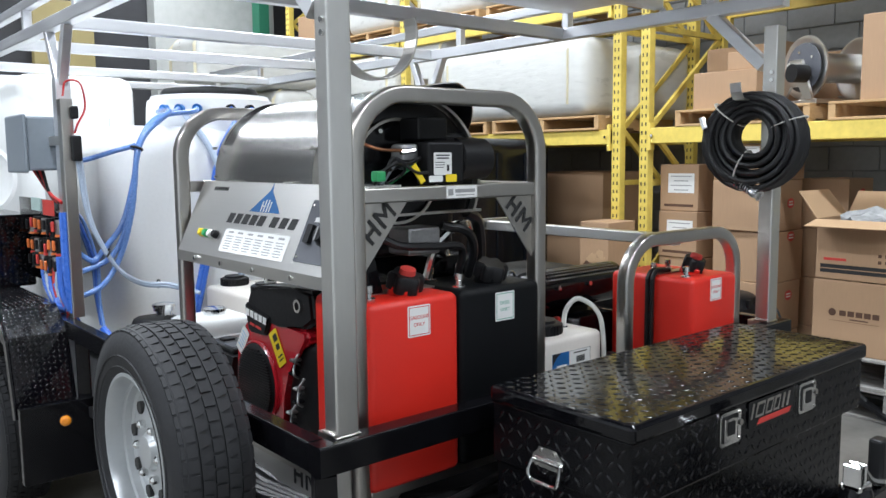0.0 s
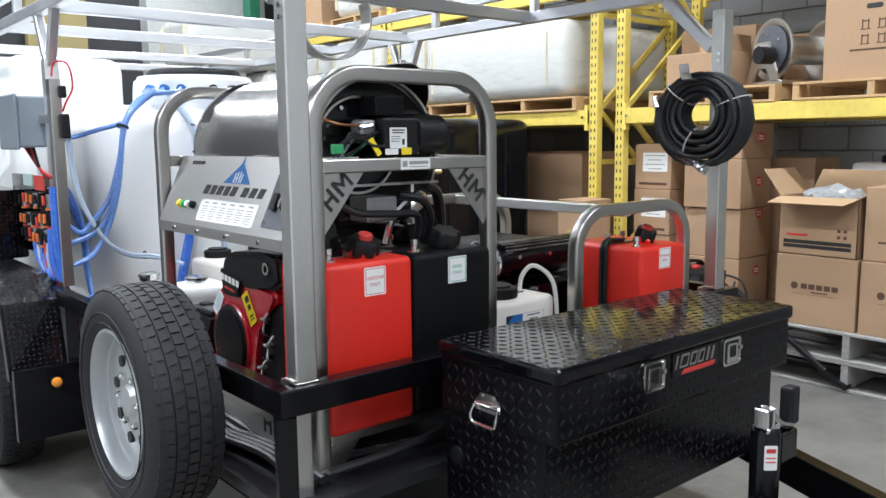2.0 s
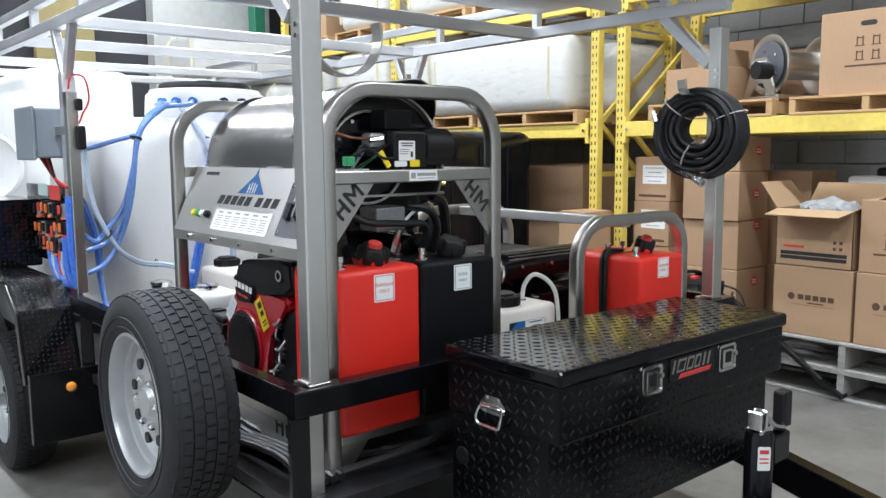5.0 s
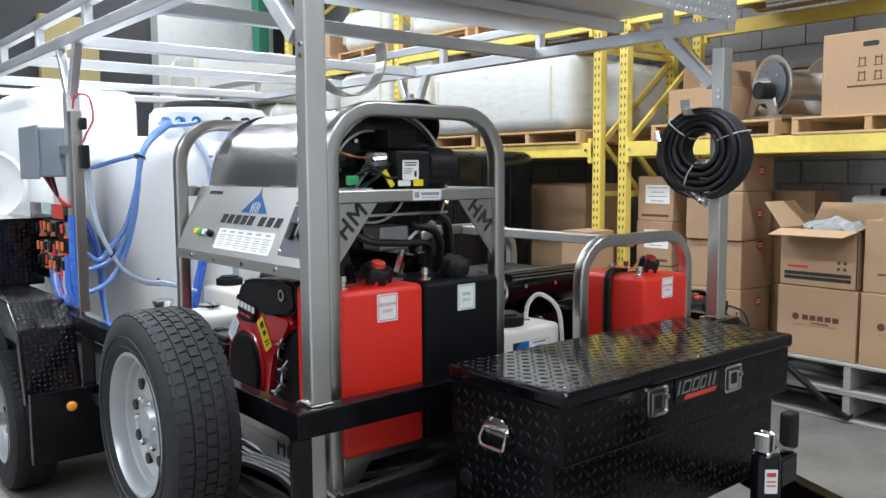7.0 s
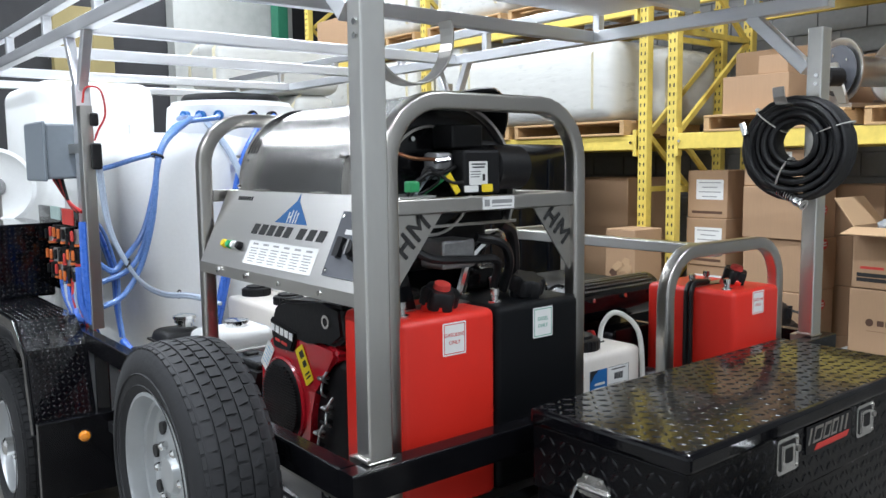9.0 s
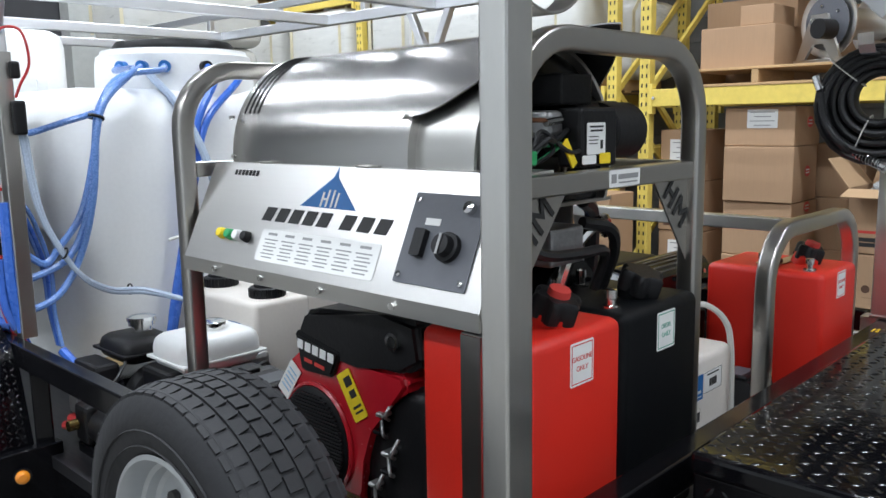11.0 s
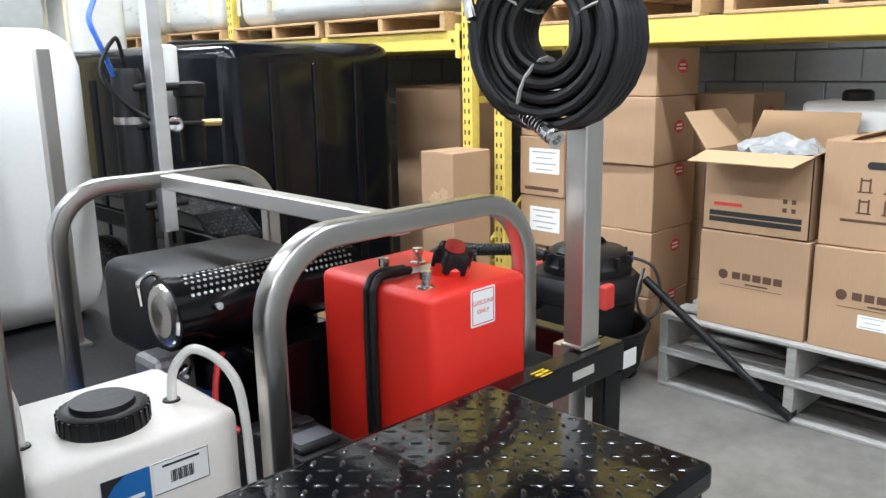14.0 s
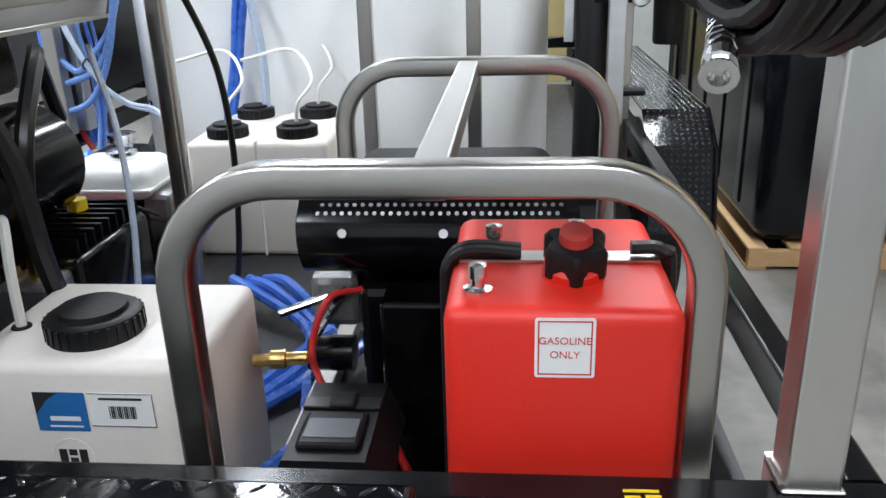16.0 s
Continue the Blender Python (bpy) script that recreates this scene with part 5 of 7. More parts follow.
part("print", bars(on_front(1.575, 1.8365, 1.622), [(0, 0.024, 0.05, 0.004), (0, 0.016, 0.044, 0.004), (-0.01, 0.004, 0.034, 0.002), (-0.01, -0.003, 0.034, 0.002), (-0.012, -0.010, 0.03, 0.002), (0.019, -0.012, 0.009, 0.018)], 0.0005), INK, tg)
part("label_backing", boxes((1.525, 1.66, 1.84, 1.90, 1.564, 1.685), bevel=0.008), BLACK_PLASTIC, bur)
part("motor_body", lathe([(0, 0.05), (0.01, 0.062), (0.12, 0.062), (0.13, 0.05), (0.13, 0)], (1.66, 1.90, 1.635), (1, 0, 0), 28), BLACK_PLASTIC, bur, smooth=True)
part("white_tag", plate(on_front(1.548, 1.8365, 1.580), 0.05, 0.018), TAPE, bur)
for k in range(5):
    part("lead", tube([(1.35 + 0.02 * k, 1.86 + 0.01 * k, 1.566), (1.37 + 0.025 * k, 1.85, 1.60 + 0.012 * (k % 3)), (1.42 + 0.02 * k, 1.86 + 0.012 * k, 1.61 + 0.02 * (k % 2)), (1.50 + 0.01 * k, 1.89, 1.63)], 0.004), (BLACK_PLASTIC, HOSE, GREY_BOX, BLACK_PLASTIC, GREEN_BTN)[k], bur, smooth=True)
part("yellow_label", plate(on_front(1.605, 1.836, 1.581), 0.04, 0.022), YELLOW_INK, bur)
# pump and hoses below
pump = part("high_pressure_pump", boxes((1.50, 1.78, 2.15, 2.45, 1.0, 1.22), bevel=0.02), BLACK_PAINT, skid)
part("lower_housing", boxes((1.46, 1.78, 2.02, 2.5, 1.34, 1.50), bevel=0.03, segs=3), BLACK_PLASTIC, skid)
part("valve_block", boxes((1.48, 1.60, 1.88, 1.98, 1.36, 1.44), bevel=0.008), CAST, skid)
part("discharge_hose", tube([(1.34, 1.90, 1.46), (1.42, 1.86, 1.40), (1.55, 1.86, 1.385), (1.68, 1.88, 1.37), (1.70, 1.92, 1.28)], 0.012), HOSE, skid, smooth=True)
part("discharge_hose", tube([(1.62, 1.9, 1.44), (1.70, 1.88, 1.42), (1.75, 1.9, 1.36), (1.76, 1.94, 1.27)], 0.014), HOSE, skid, smooth=True)
part("steel_braided_hose", tube([(1.60, 1.95, 1.28), (1.62, 1.92, 1.38), (1.70, 1.90, 1.44), (1.76, 1.93, 1.40)], 0.013), CHROME, skid, smooth=True)
part("cover_plate", prism([(0, 0), (0.16, 0.0), (0.03, 0.28)], lambda a, b, d: Vector((1.30 + a * 0.6, 1.88 + d, 1.24 + b)), 0.01), BLACK_PAINT, skid)


def fuel_tank(x0, x1, mat, cap_mat, word, label, ink, ztop=1.262, zbot=0.745, y0=1.765, y1=2.04, back=0.085, wide=1.0, label_dx=0.01, label_dz=0.063):
    t = thing("fuel_tank", label, "fuel tank", group="fuel tanks")
    part("body", boxes((x0, x1, y0, y1, zbot, ztop), bevel=0.022, segs=4), mat, t, smooth=True)
    c = Vector(((x0 + x1) / 2 + 0.02, y0 + back, ztop - 0.004))
    ax = Vector((0, -0.35, 1)).normalized()
    neck = part("filler_neck", lathe([(0, 0.045), (0.03, 0.042), (0.04, 0.03)], c, ax, 24), mat, t, smooth=True)
    bm = lathe([(0.02, 0.047 * wide), (0.06, 0.047 * wide), (0.068, 0.04 * wide), (0.068, 0.0)], c, ax, 40)
    for v in bm.verts:
        d = v.co - c
        rad = d - ax * d.dot(ax)
        if rad.length > 0.03:
            a = math.atan2(rad.dot(Vector((1, 0, 0))), rad.dot(ax.cross(Vector((1, 0, 0)))))
            v.co += rad.normalized() * 0.006 * math.cos(6 * a)
    cap = part("screw_cap", bm, BLACK_PLASTIC, t, smooth=True)
    if cap_mat:
        part("cap_button", lathe([(0.066, 0.024), (0.082, 0.022), (0.084, 0)], c, ax, 18), cap_mat, cap, "red vent button", smooth=True)
    for dx, dy in (((x1 - x0) * -0.36, 0.06), ((x1 - x0) * -0.30, 0.22), ((x1 - x0) * 0.1, 0.24)):
        f = Vector(((x0 + x1) / 2 + dx, y0 + dy, ztop))
        b = part("fitting", lathe([(0, 0.02), (0.006, 0.02), (0.008, 0.01), (0.02, 0.01), (0.022, 0.013), (0.04, 0.013), (0.042, 0)], f, (0, 0, 1), 12), CHROME, t)
    lab = on_front((x0 + x1) / 2 + label_dx, y0, ztop - label_dz)
    p = part("label", plate(lab, 0.078, 0.086, 0.004, 0.001), TAPE, t, "white square label with printed border")
    part("border", bars(Matrix.Translation((0, -0.001, 0)) @ lab, [(0, 0.038, 0.07, 0.002), (0, -0.038, 0.07, 0.002), (0.034, 0, 0.002, 0.077), (-0.034, 0, 0.002, 0.077)], 0.0004), ink, p)
    for k, wd in enumerate(word):
        words(wd, 0.0145, Matrix.Translation((0, -0.0012, 0.010 - 0.02 * k)) @ lab, ink, p)
    return t


t = fuel_tank(1.257, 1.571, RED, RED_INK, ("GASOLINE", "ONLY"), "red plastic fuel tank with black screw cap on the skid", RED_INK)
part("strap", boxes((1.2535, 1.256, 1.875, 1.925, 0.76, 1.262)), STEEL, t, "stainless hold-down strap")
part("strap_top", boxes((1.257, 1.571, 1.875, 1.925, 1.2625, 1.266)), STEEL, t)
fuel_tank(1.575, 1.905, TANK_BLACK, None, ("DIESEL", "ONLY"), "black plastic fuel tank with black screw cap on the skid", GREEN_INK)
t = fuel_tank(2.737, 3.05, RED, RED_INK, ("GASOLINE", "ONLY"), "red plastic fuel tank with a black hold-down strap", RED_INK, 1.172, 0.66, y1=2.15, back=0.125, wide=0.88, label_dx=0.002, label_dz=0.052)
part("strap_top", boxes((2.75, 3.04, 1.93, 1.97, 1.1725, 1.177)), STEEL, t)
for dy in (-0.010, 0.012):
    part("strap", tube([(2.84, 1.95 + dy, 1.184), (2.765, 1.95 + dy, 1.188), (2.733, 1.95 + dy, 1.165), (2.727, 1.95 + dy, 1.10), (2.727, 1.95 + dy, 0.7)], 0.009, n=8), HOSE, t, "black rubber strap", smooth=True)
part("strap", tube([(3.0, 1.95, 1.19), (3.045, 1.95, 1.185), (3.059, 1.95, 1.13), (3.059, 1.95, 0.7)], 0.011, n=8), HOSE, t)


# ---- engines ----
def engine_red():
    t = thing("engine", "red and black twin cylinder petrol engine on the skid", "engine", (1.262, 2.345, 0.775))
    part("block", boxes((0.03, 0.36, -0.2, 0.2, 0, 0.26), bevel=0.02), BLACK_PAINT, t)
    out = [(0.185, -0.03), (0.215, 0.10), (0.208, 0.235), (0.172, 0.31), (0.118, 0.352), (0.0, 0.345), (-0.06, 0.352), (-0.108, 0.376), (-0.25, 0.368), (-0.262, 0.335), (-0.175, 0.275), (-0.142, 0.218), (-0.112, 0.14), (-0.088, 0.07), (-0.084, -0.03)]
    bm = prism(out, lambda a, b, d: Vector((d, a, b)), 0.2)
    bmesh.ops.bevel(bm, geom=list(bm.edges), offset=0.014, segments=3, affect="EDGES")
    part("fan_cowl", bm, RED_PAINT, t, "glossy red fan cowling", smooth=True)
    bm = lathe([(0.0, 0.135), (-0.006, 0.136), (-0.012, 0.130), (-0.008, 0.124)], (0.0, 0.045, 0.155), (1, 0, 0), 44, ends=False)
    for v in bm.verts:
        v.co.y = 0.045 + (v.co.y - 0.045) * 0.94
    part("cowl_rim", bm, RED_PAINT, t, smooth=True)
    bm = lathe([(0.0, 0.128), (-0.012, 0.126), (-0.020, 0.112), (-0.022, 0)], (0.0, 0.045, 0.155), (1, 0, 0), 44)
    for v in bm.verts:
        v.co.y = 0.045 + (v.co.y - 0.045) * 0.94
    g = part("intake_screen", bm, BLACK_PLASTIC, t, "black mesh intake screen", smooth=True)
    bm = bmesh.new()
    for j in range(-13, 14):
        z = 0.155 + j * 0.0085
        half = 0.94 * math.sqrt(max(0.0, 0.118 ** 2 - (j * 0.0085) ** 2))
        if half > 0.01:
            box(bm, -0.0245, -0.018, 0.045 - half, 0.045 + half, z - 0.002, z + 0.002)
    part("mesh", bm, BLACK_PLASTIC, g)["kind"] = "stuff"
    bm = prism([(0.112, 0.365), (0.104, 0.42), (0.085, 0.452), (0.05, 0.466), (-0.18, 0.487), (-0.295, 0.488), (-0.31, 0.40), (-0.25, 0.366), (-0.108, 0.372), (-0.05, 0.362), (0.0, 0.35)], lambda a, b, d: Vector((-0.006 + d, a, b)), 0.33)
    bmesh.ops.bevel(bm, geom=list(bm.edges), offset=0.014, segments=3, affect="EDGES")
    ac = part("air_cleaner_cover", bm, BLACK_PLASTIC, t, smooth=True)
    bm = prism([(0.108, 0.408), (-0.056, 0.380), (-0.024, 0.318), (0.086, 0.314)], lambda a, b, d: Vector((-0.014 + d, a, b)), 0.03)
    bmesh.ops.bevel(bm, geom=list(bm.edges), offset=0.006, segments=2, affect="EDGES")
    bd = part("badge_plate", bm, BLACK_PLASTIC, t, smooth=True)
    mb = Matrix.Translation((-0.0142, 0.028, 0.372)) @ Matrix.Rotation(radians(7), 4, "X") @ WEST
    part("name_mark", bars(mb, [(-0.056 + 0.028 * k, 0, 0.021, 0.022) for k in range(5)], 0.001), TAPE, bd)
    part("small_print", bars(Matrix.Translation((0, 0.004, -0.032)) @ mb, [(-0.024, 0, 0.03, 0.009), (0.018, 0, 0.036, 0.009)], 0.001), RED_INK, bd)
    ml = Matrix.Translation((-0.002, -0.085, 0.288)) @ Matrix.Rotation(radians(-33), 4, "X") @ WEST
    w = part("warning_label", plate(ml, 0.05, 0.115, 0.004, 0.002), YELLOW_INK, t, "yellow warning sticker")
    part("print", bars(Matrix.Translation((-0.002, 0, 0)) @ ml, [(0.006, 0.032, 0.026, 0.022), (0.006, 0.002, 0.022, 0.018), (0.004, -0.028, 0.03, 0.006), (0.004, -0.040, 0.03, 0.005)], 0.0005), INK, w)
    ml = Matrix.Translation((-0.002, 0.150, 0.275)) @ Matrix.Rotation(radians(37), 4, "X") @ WEST
    sp = part("spec_label", plate(ml, 0.045, 0.10, 0.004, 0.002), TAPE, t)
    part("print", bars(Matrix.Translation((-0.002, 0, 0)) @ ml, [(0, 0.03 - 0.014 * k, 0.032, 0.004) for k in range(5)], 0.0005), PALE_BLUE, sp)
    part("cylinder_cover", boxes((0.02, 0.22, -0.30, -0.09, 0.0, 0.33), bevel=0.03, segs=3), BLACK_PLASTIC, t, smooth=True)
    part("muffler_end", lathe([(0, 0.02), (0.01, 0.02), (0.01, 0.012), (0.0, 0.012)], (-0.008, -0.235, 0.44), (-1, 0, 0), 18, ends=False), CHROME, t)
    for k in range(7):
        part("cylinder_fin", boxes((0.03, 0.2, -0.29, -0.19, 0.02 + k * 0.035, 0.035 + k * 0.035), bevel=0.004, segs=1), BLACK_PAINT, t)
    rng = random.Random(2)
    for k in range(6):
        y, z = -0.165 - 0.006 * k + rng.uniform(-.02, .02), 0.04 + k * 0.042
        part("linkage", tube([(0.015, y, z), (-0.008, y - 0.014, z + 0.02), (0.012, y + 0.012 - 0.03 * (k % 2), z + 0.05)], 0.004), CAST, t)
        part("clip", boxes((-0.012, 0.02, y - 0.008, y + 0.016, z + 0.012, z + 0.022), bevel=0.003, segs=1), CAST if k % 2 else BLACK_PAINT, t)
    part("starter", rod((0.05, -0.28, 0.08), (0.18, -0.28, 0.08), 0.045, 18), BLACK_PAINT, t)
    part("oil_filter", rod((-0.01, 0.22, 0.06), (-0.06, 0.25, 0.06), 0.04, 18), RED_PAINT, t)


engine_red()


def battery_case(x, y, z, w, d, h, label="black plastic battery box with a strap"):
    t = thing("battery_box", label, "battery box", (x, y, z), "battery boxes")
    part("case", boxes((-w, w, -d, d, 0, h * 0.7), bevel=0.01), BLACK_PLASTIC, t)
    bm = prism([(-w - 0.012, 0), (w + 0.012, 0), (w * 0.78, h * 0.36), (-w * 0.78, h * 0.36)], lambda a, b, q: Vector((a, -d - 0.01 + q, h * 0.68 + b)), 2 * d + 0.02)
    part("lid", bm, BLACK_PLASTIC, t)
    part("lid_step", boxes((-w * 0.62, w * 0.62, -d * 0.85, d * 0.1, h * 1.03, h * 1.10), bevel=0.008), BLACK_PLASTIC, t)
    part("strap", boxes((-w * 0.8, w * 0.8, d * 0.25, d * 0.25 + 0.035, h * 1.04, h * 1.07), bevel=0.003), HOSE, t)
    part("buckle", boxes((-0.02, 0.025, d * 0.25 - 0.006, d * 0.25 + 0.041, h * 1.07, h * 1.11), bevel=0.005), BLACK_PLASTIC, t)
    part("label_plate", plate(Matrix.Translation((0, -d * 0.42, h * 1.10)), w, d * 0.5), DARK_GREY, t)
    return t


battery_case(1.36, 2.78, DECK, 0.10, 0.15, 0.33)
battery_case(2.535, 1.98, 0.66, 0.085, 0.11, 0.20)


def small_engine(x, y, z, white=True):
    t = thing("pump_engine", "small petrol engine with fuel tank and chrome cap", "engine", (x, y, z), "small engines")
    part("base", boxes((-0.17, 0.17, -0.14, 0.14, 0, 0.02)), BLACK_PAINT, t)
    part("crankcase", boxes((-0.12, 0.12, -0.1, 0.1, 0.02, 0.2), bevel=0.02), BLACK_PAINT, t)
    w = 0.15 if white else 0.10
    bm = boxes((-w, w, -0.12, 0.12, 0.24, 0.36 if white else 0.33), bevel=0.045, segs=4)
    part("tank", bm, WHITE_POLY if white else BLACK_PLASTIC, t, smooth=True)
    part("tank_flange", boxes((-w - 0.006, w + 0.006, -0.126, 0.126, 0.275, 0.285), bevel=0.003), BLACK_PLASTIC if not white else WHITE_POLY, t)
    part("carburettor", boxes((-0.24, -0.19, -0.05, 0.03, 0.1, 0.2), bevel=0.01), CAST, t)
    part("choke_lever", boxes((-0.26, -0.24, -0.03, 0.02, 0.18, 0.19)), RED_INK, t)
    part("fuel_line", tube([(-0.1, -0.12, 0.27), (-0.16, -0.15, 0.22), (-0.22, -0.08, 0.16)], 0.005), HOSE, t, smooth=True)
    part("spark_lead", tube([(0.05, -0.14, 0.2), (0.1, -0.19, 0.26), (0.17, -0.12, 0.2)], 0.006), HOSE, t, smooth=True)
    part("cap_base", rod((0.02, 0, 0.31), (0.02, 0, 0.36), 0.035, 20), CHROME, t, smooth=True)
    part("tank_cap", lathe([(0.355, 0.045), (0.37, 0.045), (0.372, 0.05), (0.385, 0.05), (0.39, 0.035), (0.395, 0)], (0.02, 0, 0), (0, 0, 1), 20), CHROME, t, "chrome fuel cap", smooth=True)
    part("recoil", lathe([(0, 0.11), (0.05, 0.105), (0.06, 0.09), (0.06, 0)], (0, -0.1, 0.13), (0, -1, 0), 28), BLACK_PLASTIC if not white else RED_PAINT, t, smooth=True)
    part("air_box", boxes((-0.19, -0.1, -0.08, 0.1, 0.12, 0.26), bevel=0.015), BLACK_PLASTIC, t)
    part("muffler", boxes((0.1, 0.2, -0.08, 0.08, 0.16, 0.26), bevel=0.02), CAST, t)
    for k in range(5):
        part("cooling_fin", boxes((-0.08, 0.08, -0.13, -0.02, 0.05 + k * 0.03, 0.06 + k * 0.03)), CAST, t)
    part("pump_head", boxes((-0.1, 0.08, 0.1, 0.28, 0.03, 0.19), bevel=0.02), CAST if white else BRASS, t)


small_engine(1.40, 3.60, DECK, False)
small_engine(1.52, 3.34, DECK, True)


def reservoir(x, y, z, sx, sy, sz, caps, label, cap_r=0.078):
    t = thing("chemical_reservoir", label, "reservoir", (x, y, z), "reservoirs")
    part("body", boxes((-sx / 2, sx / 2, -sy / 2, sy / 2, 0, sz), bevel=0.022, segs=4), NATURAL, t, smooth=True)
    for cx, cy in caps:
        c = part("screw_cap", lathe([(0.0, cap_r), (0.004, cap_r), (0.034, cap_r * 0.97), (0.038, cap_r * 0.88), (0.038, cap_r * 0.72), (0.047, cap_r * 0.70), (0.047, 0.0)], (cx, cy, sz), (0, 0, 1), 40), BLACK_PLASTIC, t, "black ribbed screw cap", smooth=True)
        for k in range(30):
            a = 2 * math.pi * k / 30
            part("rib", boxes((-0.002, 0.002, -0.003, 0.003, 0, 0.03)), BLACK_PLASTIC, c).matrix_basis = Matrix.Translation((cx + cap_r * 0.995 * math.cos(a), cy + cap_r * 0.995 * math.sin(a), sz + 0.002)) @ Matrix.Rotation(a, 4, "Z")
    return t


nsf = reservoir(2.15, 2.035, 0.64, 0.385, 0.326, 0.386, [(-0.012, -0.05)], "cream plastic chemical reservoir with black cap and blue label", 0.078)
fy = -0.163
lp = part("maker_label", plate(on_front(-0.03, fy, 0.300), 0.085, 0.07, 0.002, 0.001), BLUE_INK, nsf, "blue printed label")
part("print", bars(on_front(-0.03, fy - 0.001, 0.300), [(0.005, -0.012, 0.05, 0.008), (0.005, -0.026, 0.055, 0.003)], 0.0005), TAPE, lp)
part("swoosh", prism([(-0.042, 0.035), (-0.042, -0.005), (-0.02, 0.022), (0.0, 0.035)], lambda a, b, d: on_front(-0.03, fy - 0.001, 0.300) @ Vector((a, b, d)), 0.0005), INK, lp)
lq = part("bar_label", plate(on_front(0.07, fy, 0.305), 0.105, 0.06, 0.002, 0.001), TAPE, nsf)
part("print", bars(on_front(0.07, fy - 0.001, 0.305), [(0, 0.02, 0.07, 0.004)] + [(-0.02 + 0.0035 * k, -0.004, 0.0014 + 0.0009 * (k % 3), 0.022) for k in range(13)] + [(0, 0.029, 0.105, 0.001), (0, -0.029, 0.105, 0.001), (0.052, 0, 0.001, 0.06)], 0.0005), INK, lq)
part("round_emboss", lathe([(0, 0.034), (0.0008, 0.034), (0.0008, 0.032), (0, 0.032)], (-0.025, fy, 0.217), (0, -1, 0), 28, ends=False), NATURAL, nsf)
part("black_mark", bars(on_front(-0.025, fy, 0.217), [(-0.017, 0, 0.013, 0.027), (0.0, 0.008, 0.013, 0.011), (0.0, -0.008, 0.013, 0.011), (0.017, 0, 0.013, 0.027)], 0.001), INK, nsf)
for x in (-0.15, 0.12):
    part("grommet", lathe([(0, 0.017), (0.003, 0.016), (0.003, 0)], (x, -0.04, 0.386), (0, 0, 1), 16), BLACK_PLASTIC, nsf)
part("feed_tube", tube([(0.12, -0.04, 0.38), (0.125, -0.05, 0.45), (0.155, -0.08, 0.49), (0.195, -0.13, 0.45), (0.21, -0.15, 0.36), (0.215, -0.155, 0.1)], 0.009), WHITE_TUBE, nsf, smooth=True)
part("feed_tube", tube([(-0.15, -0.04, 0.38), (-0.155, -0.03, 0.48), (-0.19, 0.03, 0.55), (-0.24, 0.08, 0.52)], 0.009), WHITE_TUBE, nsf, smooth=True)
rr = reservoir(1.98, 3.63, DECK, 0.48, 0.50, 0.40, [(-0.12, -0.155), (0.12, -0.155), (-0.12, 0.17), (0.12, 0.17)], "cream double chemical reservoir with four black caps", 0.068)
part("seam", boxes((-0.004, 0.004, -0.252, 0.252, 0.0, 0.403), bevel=0.003), NATURAL, rr)
lp = part("maker_label", plate(on_west(-0.24, -0.11, 0.27), 0.08, 0.09, 0.002, 0.001), BLUE_INK, rr)
part("bar_label", plate(on_west(-0.24, -0.195, 0.27), 0.08, 0.09, 0.002, 0.001), TAPE, rr)
for a, b in ((0.12, -0.155), (-0.12, -0.155), (0.12, 0.17)):
    part("feed_tube", tube([(a, b, 0.44), (a + 0.01, b, 0.51), (a + 0.05, b + 0.06, 0.58), (a - 0.05, b + 0.2, 0.66), (a - 0.25, b + 0.25, 0.62)], 0.006), WHITE_TUBE, rr, smooth=True)

# ---- second skid with generator engine ----
sk2 = thing("engine_skid", "low stainless skid frame with two tube loops and a top bar", "skid frame")
loop(1.80, sk2, 2.374, 3.077, 1.338, 0.15)
loop(2.88, sk2, 2.392, 3.07, 1.325, 0.15)
part("top_bar", boxes((2.692, 2.742, 1.823, 2.857, 1.300, 1.342), bevel=0.004), STEEL_X, sk2)
for x in (2.392, 3.07):
    part("base_rail", boxes((x - 0.023, x + 0.023, 1.825, 2.857, 0.63, 0.675), bevel=0.004), STEEL, sk2)


